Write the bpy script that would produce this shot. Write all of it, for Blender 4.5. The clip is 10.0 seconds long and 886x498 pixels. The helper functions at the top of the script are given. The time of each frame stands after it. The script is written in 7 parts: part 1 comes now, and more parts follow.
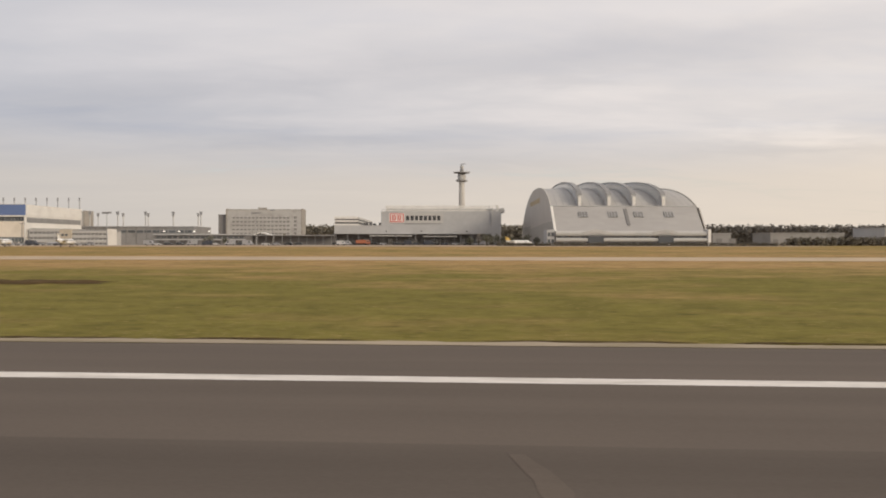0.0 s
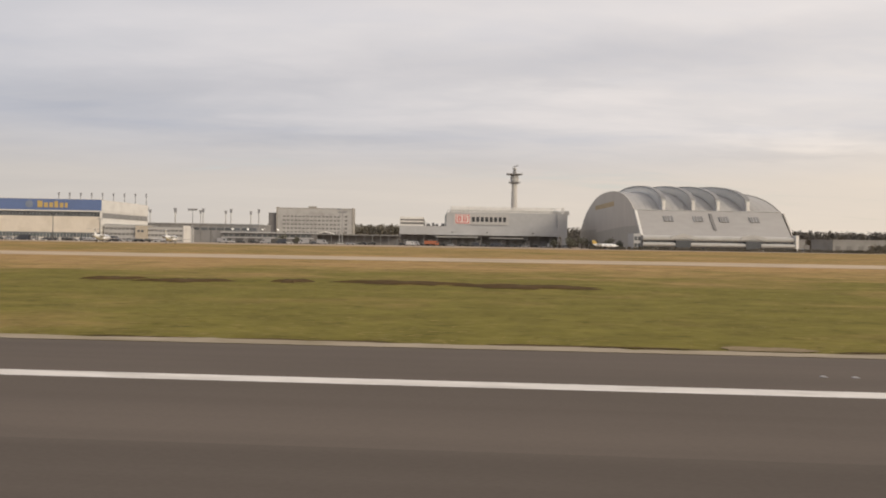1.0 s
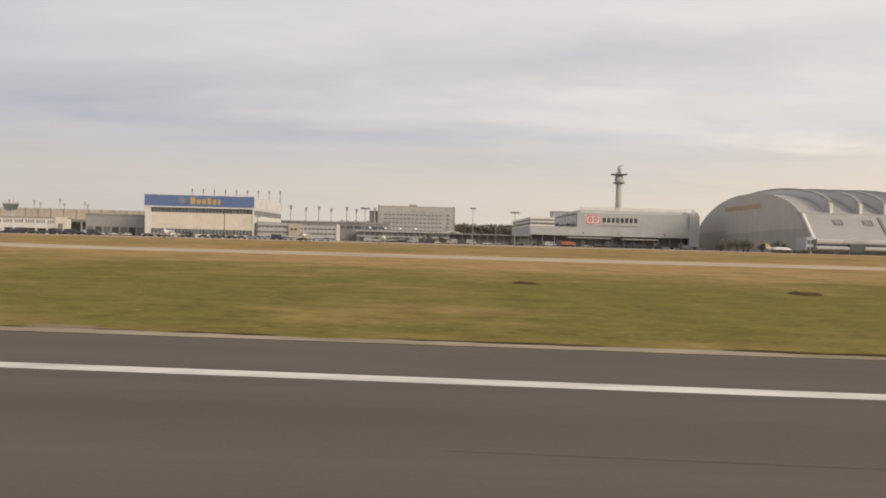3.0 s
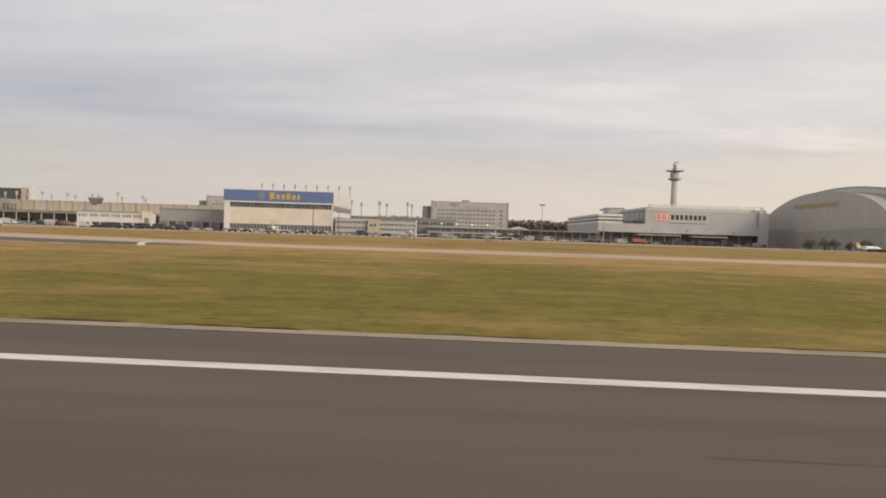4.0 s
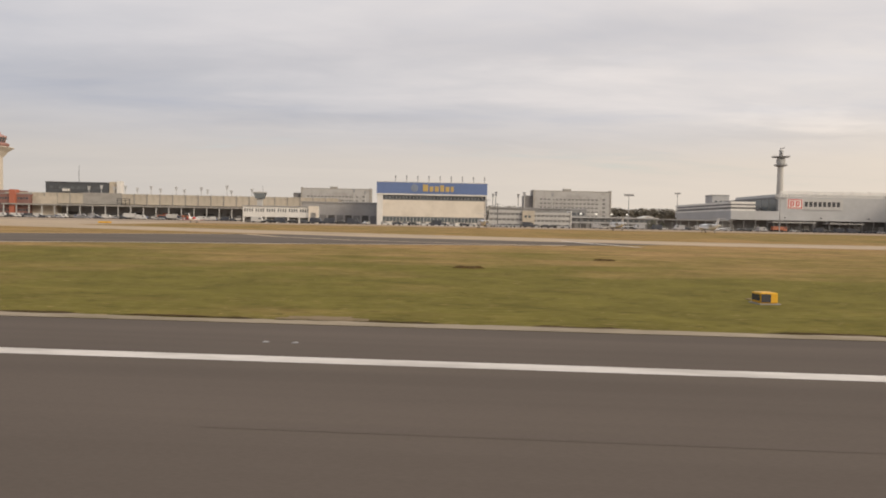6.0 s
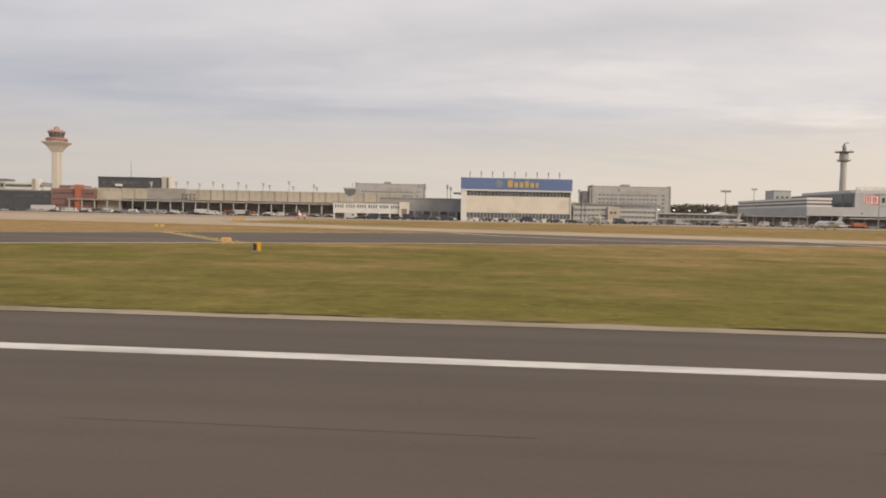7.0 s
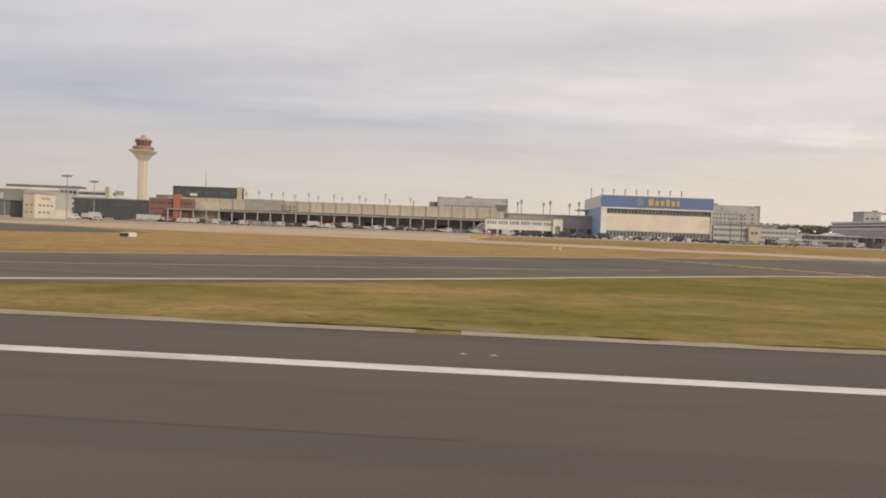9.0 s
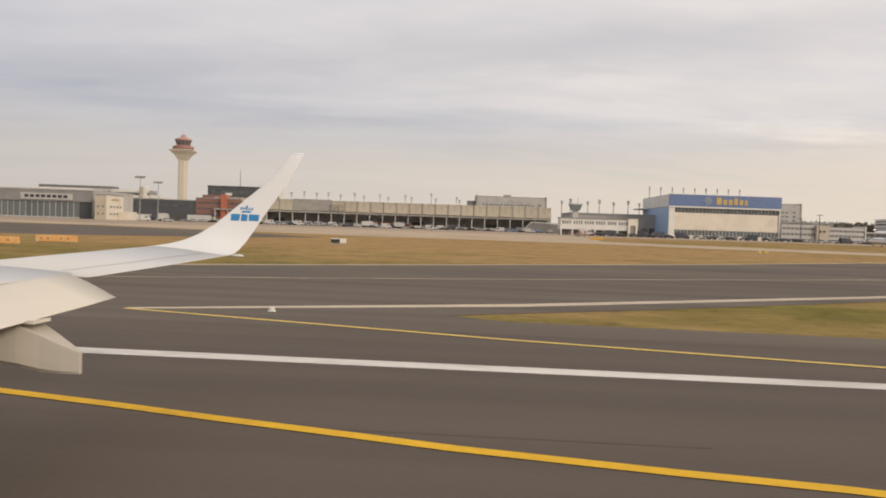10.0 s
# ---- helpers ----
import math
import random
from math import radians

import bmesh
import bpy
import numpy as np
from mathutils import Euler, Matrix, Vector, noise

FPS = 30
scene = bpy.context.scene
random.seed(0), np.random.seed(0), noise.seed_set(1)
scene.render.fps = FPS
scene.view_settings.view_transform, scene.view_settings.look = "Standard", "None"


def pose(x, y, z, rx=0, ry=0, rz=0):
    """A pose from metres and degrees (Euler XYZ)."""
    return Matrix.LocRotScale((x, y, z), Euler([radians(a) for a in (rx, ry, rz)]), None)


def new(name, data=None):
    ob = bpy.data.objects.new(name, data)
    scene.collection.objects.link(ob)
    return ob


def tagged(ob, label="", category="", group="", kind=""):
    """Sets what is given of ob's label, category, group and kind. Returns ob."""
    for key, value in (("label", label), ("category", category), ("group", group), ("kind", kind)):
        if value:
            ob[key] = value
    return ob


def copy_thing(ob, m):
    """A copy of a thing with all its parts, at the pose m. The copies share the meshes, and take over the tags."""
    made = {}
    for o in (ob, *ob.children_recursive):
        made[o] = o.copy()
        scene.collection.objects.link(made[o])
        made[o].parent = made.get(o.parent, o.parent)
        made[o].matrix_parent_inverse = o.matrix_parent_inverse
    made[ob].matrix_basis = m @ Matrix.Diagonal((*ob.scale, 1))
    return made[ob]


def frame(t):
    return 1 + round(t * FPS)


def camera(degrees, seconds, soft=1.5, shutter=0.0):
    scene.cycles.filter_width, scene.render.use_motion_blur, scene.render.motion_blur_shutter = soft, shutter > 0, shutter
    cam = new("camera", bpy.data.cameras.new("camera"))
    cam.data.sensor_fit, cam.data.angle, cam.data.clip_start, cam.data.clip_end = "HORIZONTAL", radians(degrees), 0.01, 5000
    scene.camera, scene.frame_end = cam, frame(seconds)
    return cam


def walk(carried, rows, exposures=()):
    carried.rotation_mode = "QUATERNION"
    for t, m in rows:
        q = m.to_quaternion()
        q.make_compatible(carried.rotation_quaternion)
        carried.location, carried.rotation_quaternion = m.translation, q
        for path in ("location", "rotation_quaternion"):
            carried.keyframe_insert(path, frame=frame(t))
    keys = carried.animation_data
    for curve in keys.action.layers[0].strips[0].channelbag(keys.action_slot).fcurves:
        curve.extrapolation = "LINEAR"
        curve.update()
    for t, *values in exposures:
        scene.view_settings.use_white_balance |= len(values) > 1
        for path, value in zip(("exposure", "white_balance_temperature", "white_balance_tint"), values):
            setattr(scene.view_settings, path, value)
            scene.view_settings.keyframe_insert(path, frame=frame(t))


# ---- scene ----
from mathutils.geometry import tessellate_polygon

# ---- camera and its way along the runway ----
cam = camera(64.19, 10.0, soft=1.9, shutter=0.012)
PATH = [
    (0.0, 0.000, -0.258, 3.282, 3.440, -0.492, -0.026),
    (0.5, -19.655, -0.159, 3.315, 3.332, -0.274, -0.511),
    (1.0, -39.195, -0.092, 3.326, 3.289, -0.423, -0.915),
    (1.5, -58.354, -0.082, 3.317, 3.199, -0.605, -0.904),
    (2.0, -77.301, -0.097, 3.287, 3.175, -0.770, -0.712),
    (2.5, -95.979, -0.092, 3.317, 3.133, -0.596, -1.148),
    (4.0, -150.941, -0.077, 3.323, 3.530, -1.104, -1.819),
    (4.5, -169.112, -0.056, 3.319, 3.716, -1.437, -1.791),
    (5.0, -187.085, 0.001, 3.307, 3.834, -0.931, -1.366),
    (6.5, -239.848, 0.269, 3.341, 3.912, -2.542, -0.998),
    (7.0, -257.371, 0.324, 3.353, 4.535, -2.557, -1.172),
    (7.5, -274.326, 0.291, 3.332, 4.905, -2.294, -1.942),
    (8.0, -291.753, 0.201, 3.336, 5.035, -1.822, -1.606),
    (8.5, -307.162, 0.092, 3.340, 4.936, -1.395, -1.700),
    (9.0, -323.562, 0.002, 3.317, 4.118, -1.543, -2.123),
    (9.5, -339.879, -0.062, 3.320, 3.799, -1.683, -1.940),
    (10.0, -356.270, -0.109, 3.314, 3.747, -1.733, -1.886),
]
EXPOSURES = [(0.0, 0.0), (10.0, 0.0)]
walk(cam, [(t, pose(x, y, z, 90 + pitch, roll, yaw)) for t, x, y, z, yaw, pitch, roll in PATH], EXPOSURES)

# ---- sky, sun ----
GRID = 5.0          # degrees by which the airport's buildings are turned against the runway
SUN_AZ, SUN_EL = -38.0, 24.0   # sun: degrees from +x towards +y, degrees above the horizon


BANKS = [(0.21, 0.270, 0.26, 0.034, 0.07, -0.085), (-0.53, 0.210, 0.30, 0.042, 0.08, -0.085), (-0.17, 0.238, 0.22, 0.026, 0.05, -0.045),
         (-0.21, 0.154, 0.25, 0.020, -0.03, -0.085), (0.03, 0.112, 0.15, 0.010, -0.02, -0.05), (0.46, 0.128, 0.16, 0.009, -0.02, -0.075),
         (0.10, 0.222, 0.14, 0.010, 0.02, 0.05), (0.48, 0.224, 0.14, 0.022, 0.03, 0.05), (0.46, 0.148, 0.16, 0.008, -0.02, 0.06),
         (-0.29, 0.315, 0.32, 0.035, 0.02, 0.06), (0.35, 0.340, 0.36, 0.022, 0.05, 0.07), (-0.47, 0.105, 0.22, 0.018, 0.02, 0.03)]


def make_world():
    w = bpy.data.worlds.new("sky")
    scene.world = w
    w.use_nodes = True
    nt = w.node_tree
    nt.nodes.clear()
    N, L = nt.nodes.new, nt.links.new

    def math(op, a, b=None, clamp=False):
        n = N("ShaderNodeMath")
        n.operation, n.use_clamp = op, clamp
        for i, v in enumerate((a, b)):
            if v is None:
                continue
            if isinstance(v, (int, float)):
                n.inputs[i].default_value = v
            else:
                L(v, n.inputs[i])
        return n.outputs[0]

    def ramp(fac, stops):
        n = N("ShaderNodeValToRGB")
        el = n.color_ramp.elements
        while len(el) < len(stops):
            el.new(0.5)
        for e, (p, c) in zip(el, stops):
            e.position, e.color = p, (*c, 1)
        L(fac, n.inputs[0])
        return n.outputs[0]

    def mix(fac, a, b):
        n = N("ShaderNodeMix")
        n.data_type = "RGBA"
        for sock, v in ((n.inputs[0], fac), (n.inputs[6], a), (n.inputs[7], b)):
            if isinstance(v, (int, float)):
                sock.default_value = v
            elif isinstance(v, tuple):
                sock.default_value = (*v, 1)
            else:
                L(v, sock)
        return n.outputs[2]

    tc = N("ShaderNodeTexCoord")
    sep = N("ShaderNodeSeparateXYZ")
    L(tc.outputs["Generated"], sep.inputs[0])
    x, y, z = sep.outputs
    up = math("MAXIMUM", z, 0.0)
    den = math("ADD", up, 0.10)
    px, py = math("DIVIDE", x, den), math("DIVIDE", y, den)

    def clouds(sx, sy, scale, detail, off, distortion=0.0):
        com = N("ShaderNodeCombineXYZ")
        L(math("MULTIPLY", px, sx), com.inputs[0])
        L(math("ADD", math("MULTIPLY", py, sy), math("MULTIPLY", px, -0.10)), com.inputs[1])
        com.inputs[2].default_value = off
        n = N("ShaderNodeTexNoise")
        n.inputs["Scale"].default_value = scale
        n.inputs["Detail"].default_value = detail
        n.inputs["Roughness"].default_value = 0.52
        n.inputs["Distortion"].default_value = distortion
        L(com.outputs[0], n.inputs["Vector"])
        return n.outputs[0]

    big = clouds(0.17, 0.55, 0.95, 3.5, 3.1, 0.3)
    mid = clouds(0.55, 1.2, 1.5, 5.5, 8.4, 0.6)
    small = clouds(1.0, 1.7, 3.2, 6.0, 1.7, 0.5)
    both = math("ADD", math("ADD", math("MULTIPLY", big, 0.52), math("MULTIPLY", mid, 0.34)), math("MULTIPLY", small, 0.14))
    shade = ramp(both, [(0.38, (0.575, 0.570, 0.610)), (0.46, (0.615, 0.598, 0.632)), (0.54, (0.675, 0.642, 0.655)), (0.64, (0.755, 0.705, 0.705))])
    # long soft cloud banks over the airport: tangent of azimuth and elevation, half widths, slope, how much brighter
    front = math("MAXIMUM", y, 0.05)
    ripple = math("MULTIPLY", math("SUBTRACT", clouds(0.9, 1.1, 2.0, 4.0, 5.2, 0.4), 0.5), 0.075)
    U, V = math("DIVIDE", x, front), math("ADD", math("DIVIDE", z, front), ripple)
    for u0, v0, su, sv, slope, amount in BANKS:
        du = math("SUBTRACT", U, u0)
        dv = math("SUBTRACT", math("SUBTRACT", V, v0), math("MULTIPLY", du, slope))
        k = math("ADD", math("POWER", math("ABSOLUTE", math("DIVIDE", du, su)), 2.0), math("POWER", math("ABSOLUTE", math("DIVIDE", dv, sv)), 2.0))
        bump = math("EXPONENT", math("MULTIPLY", k, -1.0))
        gain = N("ShaderNodeCombineXYZ")
        for i, c in enumerate((1.55, 1.4, 1.15)):
            L(math("ADD", math("MULTIPLY", bump, amount * c), 1.0), gain.inputs[i])
        n = N("ShaderNodeVectorMath")
        n.operation = "MULTIPLY"
        L(shade, n.inputs[0])
        L(gain.outputs[0], n.inputs[1])
        shade = n.outputs[0]
    # brighter, warmer veil low down; paler high up
    low = ramp(up, [(0.0, (1, 1, 1)), (0.085, (0.8, 0.8, 0.8)), (0.15, (0, 0, 0))])
    veil = mix(math("MULTIPLY", low, 0.88), shade, (0.725, 0.628, 0.535))
    high = ramp(up, [(0.17, (0, 0, 0)), (0.36, (1, 1, 1))])
    veil = mix(math("MULTIPLY", high, 0.45), veil, (0.83, 0.765, 0.765))
    # a little brighter and warmer towards the sun's side, cooler away from it
    tilt = N("ShaderNodeCombineXYZ")
    for i, k in enumerate((0.26, 0.205, 0.12)):
        L(math("MULTIPLY", math("ADD", math("MULTIPLY", x, k), 1.0), (0.99, 1.0, 0.985)[i]), tilt.inputs[i])
    tone = N("ShaderNodeVectorMath")
    tone.operation = "MULTIPLY"
    L(veil, tone.inputs[0])
    L(tilt.outputs[0], tone.inputs[1])
    veil = tone.outputs[0]
    # brighter towards the sun
    sd = (math_cos(SUN_EL) * math_cos(SUN_AZ), math_cos(SUN_EL) * math_sin(SUN_AZ), math_sin(SUN_EL))
    dot = math("ADD", math("ADD", math("MULTIPLY", x, sd[0]), math("MULTIPLY", y, sd[1])), math("MULTIPLY", z, sd[2]))
    glow = math("POWER", math("MAXIMUM", dot, 0.0), 6.0)
    veil = mix(math("MULTIPLY", glow, 0.55), veil, (1.25, 1.12, 0.98))
    sky = N("ShaderNodeTexSky")
    sky.sky_type = "NISHITA"
    sky.sun_disc = False
    sky.sun_elevation = radians(SUN_EL)
    sky.sun_rotation = radians(90 - SUN_AZ)
    blue = N("ShaderNodeVectorMath")
    blue.operation = "SCALE"
    L(sky.outputs[0], blue.inputs[0])
    blue.inputs["Scale"].default_value = 0.12
    # thin gaps between the clouds let the blue show
    gap = ramp(both, [(0.30, (1, 1, 1)), (0.42, (0, 0, 0))])
    final = mix(math("MULTIPLY", gap, 0.30), veil, blue.outputs[0])
    bg = N("ShaderNodeBackground")
    L(final, bg.inputs[0])
    bg.inputs[1].default_value = 1.0
    out = N("ShaderNodeOutputWorld")
    L(bg.outputs[0], out.inputs[0])


def math_cos(d):
    return math.cos(radians(d))


def math_sin(d):
    return math.sin(radians(d))


make_world()
sun_data = bpy.data.lights.new("sun", "SUN")
sun_data.energy, sun_data.angle, sun_data.color = 1.85, radians(18.0), (1.0, 0.86, 0.68)
sun = new("sun", sun_data)
_sd = Vector((math_cos(SUN_EL) * math_cos(SUN_AZ), math_cos(SUN_EL) * math_sin(SUN_AZ), math_sin(SUN_EL)))
sun.matrix_world = Matrix.Translation((60, -60, 80)) @ _sd.to_track_quat("Z", "Y").to_matrix().to_4x4()


SCALE = 0.81        # drawing units to metres (see the last lines)


# ---- materials ----
def material(name, color, rough=0.7, metal=0.0, vary=0.15, fine=6.0, coarse=0.4, bump=0.0, stain=None, stain_amount=0.0,
             stretch=(1, 1, 1), spec=0.4, island=0.0, coat=0.0):
    """A surface with grain at two scales, stains of a second colour and fine relief, in metres."""
    m = bpy.data.materials.new(name)
    m.use_nodes = True
    nt = m.node_tree
    N, L = nt.nodes.new, nt.links.new
    b = nt.nodes["Principled BSDF"]
    b.inputs["Roughness"].default_value, b.inputs["Metallic"].default_value = rough, metal
    b.inputs["Specular IOR Level"].default_value = spec
    b.inputs["Coat Weight"].default_value = coat
    tc = N("ShaderNodeTexCoord")
    mp = N("ShaderNodeMapping")
    mp.inputs["Scale"].default_value = stretch
    L(tc.outputs["Object"], mp.inputs["Vector"])

    def tex(scale, detail):
        n = N("ShaderNodeTexNoise")
        n.inputs["Scale"].default_value, n.inputs["Detail"].default_value = scale, detail
        L(mp.outputs[0], n.inputs["Vector"])
        return n.outputs[0]

    f, c = tex(fine, 5), tex(coarse, 4)
    add = N("ShaderNodeMath")
    add.operation = "ADD"
    L(f, add.inputs[0])
    L(c, add.inputs[1])
    rng = N("ShaderNodeMapRange")
    rng.inputs["From Min"].default_value, rng.inputs["From Max"].default_value = 0.6, 1.4
    rng.inputs["To Min"].default_value, rng.inputs["To Max"].default_value = 1 - vary, 1 + vary
    L(add.outputs[0], rng.inputs[0])
    val = rng.outputs[0]
    if island:
        oi = N("ShaderNodeObjectInfo")
        r2 = N("ShaderNodeMapRange")
        r2.inputs["To Min"].default_value, r2.inputs["To Max"].default_value = 1 - island, 1 + island
        L(oi.outputs["Random"], r2.inputs[0])
        mul = N("ShaderNodeMath")
        mul.operation = "MULTIPLY"
        L(val, mul.inputs[0])
        L(r2.outputs[0], mul.inputs[1])
        val = mul.outputs[0]
    col = N("ShaderNodeVectorMath")
    col.operation = "SCALE"
    col.inputs[0].default_value = color
    L(val, col.inputs["Scale"])
    colour = col.outputs[0]
    if stain:
        s = tex(coarse * 1.7, 7)
        r = N("ShaderNodeMapRange")
        r.inputs["From Min"].default_value, r.inputs["From Max"].default_value = 0.48, 0.68
        r.inputs["To Max"].default_value = stain_amount
        L(s, r.inputs[0])
        mx = N("ShaderNodeMix")
        mx.data_type = "RGBA"
        L(r.outputs[0], mx.inputs[0])
        L(colour, mx.inputs[6])
        mx.inputs[7].default_value = (*stain, 1)
        colour = mx.outputs[2]
    L(colour, b.inputs["Base Color"])
    if bump:
        bp = N("ShaderNodeBump")
        bp.inputs["Strength"].default_value, bp.inputs["Distance"].default_value = 0.6, bump
        L(f, bp.inputs["Height"])
        L(bp.outputs[0], b.inputs["Normal"])
    return m


M_CREAM = material("cream_panel", (0.69, 0.625, 0.53), 0.6, vary=0.06, fine=0.8, coarse=0.08, stain=(0.45, 0.39, 0.31), stain_amount=0.3, bump=0.01)
M_PIER = material("beige_panel", (0.48, 0.42, 0.335), 0.7, vary=0.10, fine=0.9, coarse=0.1, stain=(0.27, 0.24, 0.20), stain_amount=0.4, bump=0.01, island=0.06)
M_WHITE = material("white_panel", (0.70, 0.68, 0.64), 0.5, vary=0.06, fine=1.2, coarse=0.15, stain=(0.5, 0.47, 0.43), stain_amount=0.3, bump=0.005)
M_LIGHT = material("light_grey_panel", (0.46, 0.45, 0.43), 0.55, vary=0.07, fine=0.8, coarse=0.1, stain=(0.35, 0.34, 0.33), stain_amount=0.35, bump=0.006)
M_GREY = material("grey_cladding", (0.42, 0.42, 0.42), 0.5, metal=0.0, vary=0.07, fine=0.6, coarse=0.08, stain=(0.34, 0.34, 0.345), stain_amount=0.35, bump=0.006)
M_MID = material("mid_grey_cladding", (0.25, 0.245, 0.24), 0.55, vary=0.09, fine=0.7, coarse=0.1, stain=(0.15, 0.145, 0.14), stain_amount=0.4, bump=0.006)
M_DARKWALL = material("dark_grey_cladding", (0.18, 0.174, 0.171), 0.55, vary=0.15, fine=0.7, coarse=0.12, bump=0.006)
M_SLATE = material("slate_grey_cladding", (0.075, 0.080, 0.087), 0.5, vary=0.15, fine=0.7, coarse=0.12, bump=0.006)
M_CONC = material("raw_concrete", (0.33, 0.31, 0.28), 0.85, vary=0.10, fine=1.2, coarse=0.15, stain=(0.22, 0.2, 0.18), stain_amount=0.45, bump=0.01)
M_OFFICE = material("office_concrete", (0.42, 0.41, 0.395), 0.8, vary=0.08, fine=0.9, coarse=0.1, stain=(0.22, 0.2, 0.18), stain_amount=0.4, bump=0.01)
M_BLUE = material("blue_fascia", (0.125, 0.18, 0.345), 0.45, vary=0.08, fine=0.5, coarse=0.07, stain=(0.13, 0.18, 0.34), stain_amount=0.35, bump=0.004)
M_BLUEWALL = material("pale_blue_wall", (0.30, 0.42, 0.60), 0.5, vary=0.06, fine=0.6, coarse=0.08, bump=0.004)
M_YELLOW = material("golden_lettering", (0.50, 0.36, 0.13), 0.5, vary=0.05, bump=0.002)
M_ORANGE = material("orange_panel", (0.41, 0.315, 0.18), 0.6, vary=0.25, fine=0.5, coarse=0.15, bump=0.002)
M_RED = material("red_cladding", (0.235, 0.125, 0.105), 0.6, vary=0.10, fine=0.7, coarse=0.12, stain=(0.22, 0.09, 0.065), stain_amount=0.4, bump=0.006)
M_CABRED = material("faded_red_tower_cladding", (0.33, 0.18, 0.155), 0.6, vary=0.10, fine=0.7, coarse=0.12, stain=(0.26, 0.12, 0.09), stain_amount=0.4, bump=0.006)
M_PINK = material("sun_bleached_red_roof", (0.46, 0.275, 0.235), 0.6, vary=0.10, fine=0.7, coarse=0.12, bump=0.006)
M_REDBRIGHT = material("bright_red_stair_tower", (0.42, 0.14, 0.085), 0.55, vary=0.08, bump=0.004)
M_SIGNYEL = material("sign_yellow", (0.66, 0.36, 0.02), 0.45, vary=0.05)
M_SIGNRED = material("sign_red", (0.55, 0.03, 0.025), 0.4, vary=0.04)
M_INK = material("dark_lettering", (0.04, 0.04, 0.045), 0.5, vary=0.05)
M_GLASS = material("window_glass", (0.095, 0.103, 0.11), 0.12, vary=0.1, spec=0.6, island=0.25)
M_GLASSPALE = material("hangar_door_glazing", (0.13, 0.145, 0.15), 0.18, vary=0.15, fine=0.4, coarse=0.06, spec=0.6, island=0.15)
M_DIMGLASS = material("dusty_grey_glass", (0.22, 0.215, 0.21), 0.25, vary=0.12, fine=0.6, coarse=0.1, spec=0.5)
# dark colour painted for the shade of openings built as solid panels
M_SHADE = material("painted_opening_shade", (0.09, 0.086, 0.082), 0.9, vary=0.3)
M_STEEL = material("galvanised_steel", (0.30, 0.30, 0.30), 0.5, metal=0.3, vary=0.12, bump=0.001)
M_DARKSTEEL = material("dark_painted_steel", (0.06, 0.06, 0.062), 0.55, vary=0.15)
M_ROOF = material("grey_roof_sheet", (0.30, 0.295, 0.29), 0.55, vary=0.10, fine=0.5, coarse=0.05, stain=(0.22, 0.215, 0.21), stain_amount=0.5, bump=0.01)
M_VAULT = material("weathered_metal_vault", (0.385, 0.37, 0.35), 0.5, vary=0.09, fine=0.35, coarse=0.05, stain=(0.35, 0.33, 0.31), stain_amount=0.5, stretch=(1, 0.35, 1), bump=0.01)
M_FRONT = material("pale_sloping_cladding", (0.355, 0.342, 0.33), 0.55, vary=0.09, fine=0.5, coarse=0.08, stain=(0.34, 0.325, 0.31), stain_amount=0.45, stretch=(0.4, 1, 1), bump=0.01)
M_VAULTEND = material("grey_gable_sheet", (0.47, 0.44, 0.40), 0.6, vary=0.09, fine=0.3, coarse=0.05, stretch=(1, 1, 0.3), bump=0.008)
M_TOWER = material("sunlit_tower_concrete", (0.58, 0.52, 0.43), 0.8, vary=0.06, fine=0.9, coarse=0.1, bump=0.006)
M_TOWERGREY = material("pale_tower_concrete", (0.50, 0.475, 0.44), 0.8, vary=0.06, fine=0.9, coarse=0.1, stain=(0.40, 0.375, 0.34), stain_amount=0.3, bump=0.006)
M_TYRE = material("rubber", (0.02, 0.02, 0.021), 0.85, vary=0.2)
M_SOIL = material("bare_soil", (0.088, 0.058, 0.027), 0.95, spec=0.05, vary=0.3, fine=2.0, coarse=0.4, bump=0.03)
M_EARTH = material("trodden_earth", (0.26, 0.20, 0.125), 0.95, spec=0.05, vary=0.2, fine=2.5, coarse=0.5, stain=(0.17, 0.135, 0.05), stain_amount=0.5, bump=0.02)
M_AIRWHITE = material("white_aircraft_paint", (0.74, 0.73, 0.72), 0.30, vary=0.025, fine=1.5, coarse=0.3, stain=(0.60, 0.58, 0.56), stain_amount=0.14, coat=0.15, bump=0.0005)
M_AIRGREY = material("grey_wing_paint", (0.65, 0.635, 0.61), 0.35, vary=0.035, fine=2.0, coarse=0.35, stain=(0.45, 0.45, 0.46), stain_amount=0.2, stretch=(1, 0.4, 1), coat=0.1, bump=0.0005)
M_FLAP = material("warm_white_flap_paint", (0.64, 0.59, 0.51), 0.4, vary=0.04, fine=1.5, coarse=0.3, stain=(0.48, 0.43, 0.36), stain_amount=0.3, bump=0.0005)
M_FAIRING = material("weathered_fairing_paint", (0.50, 0.455, 0.39), 0.45, vary=0.06, fine=1.5, coarse=0.4, stain=(0.33, 0.29, 0.24), stain_amount=0.45, bump=0.0005)
M_AIRBLUE = material("sky_blue_paint", (0.035, 0.21, 0.46), 0.35, vary=0.04)
M_GABLEBASE = material("darker_gable_base_sheet", (0.37, 0.35, 0.315), 0.6, vary=0.09, fine=0.3, coarse=0.05, stretch=(1, 1, 0.3), bump=0.008)
M_CRESCENT = material("pale_rib_glazing", (0.50, 0.50, 0.49), 0.2, vary=0.10, fine=0.6, coarse=0.1, spec=0.7)
M_EMBLEM = material("faded_grey_blue_emblem", (0.20, 0.235, 0.30), 0.5, vary=0.15, fine=1.5, coarse=0.4)
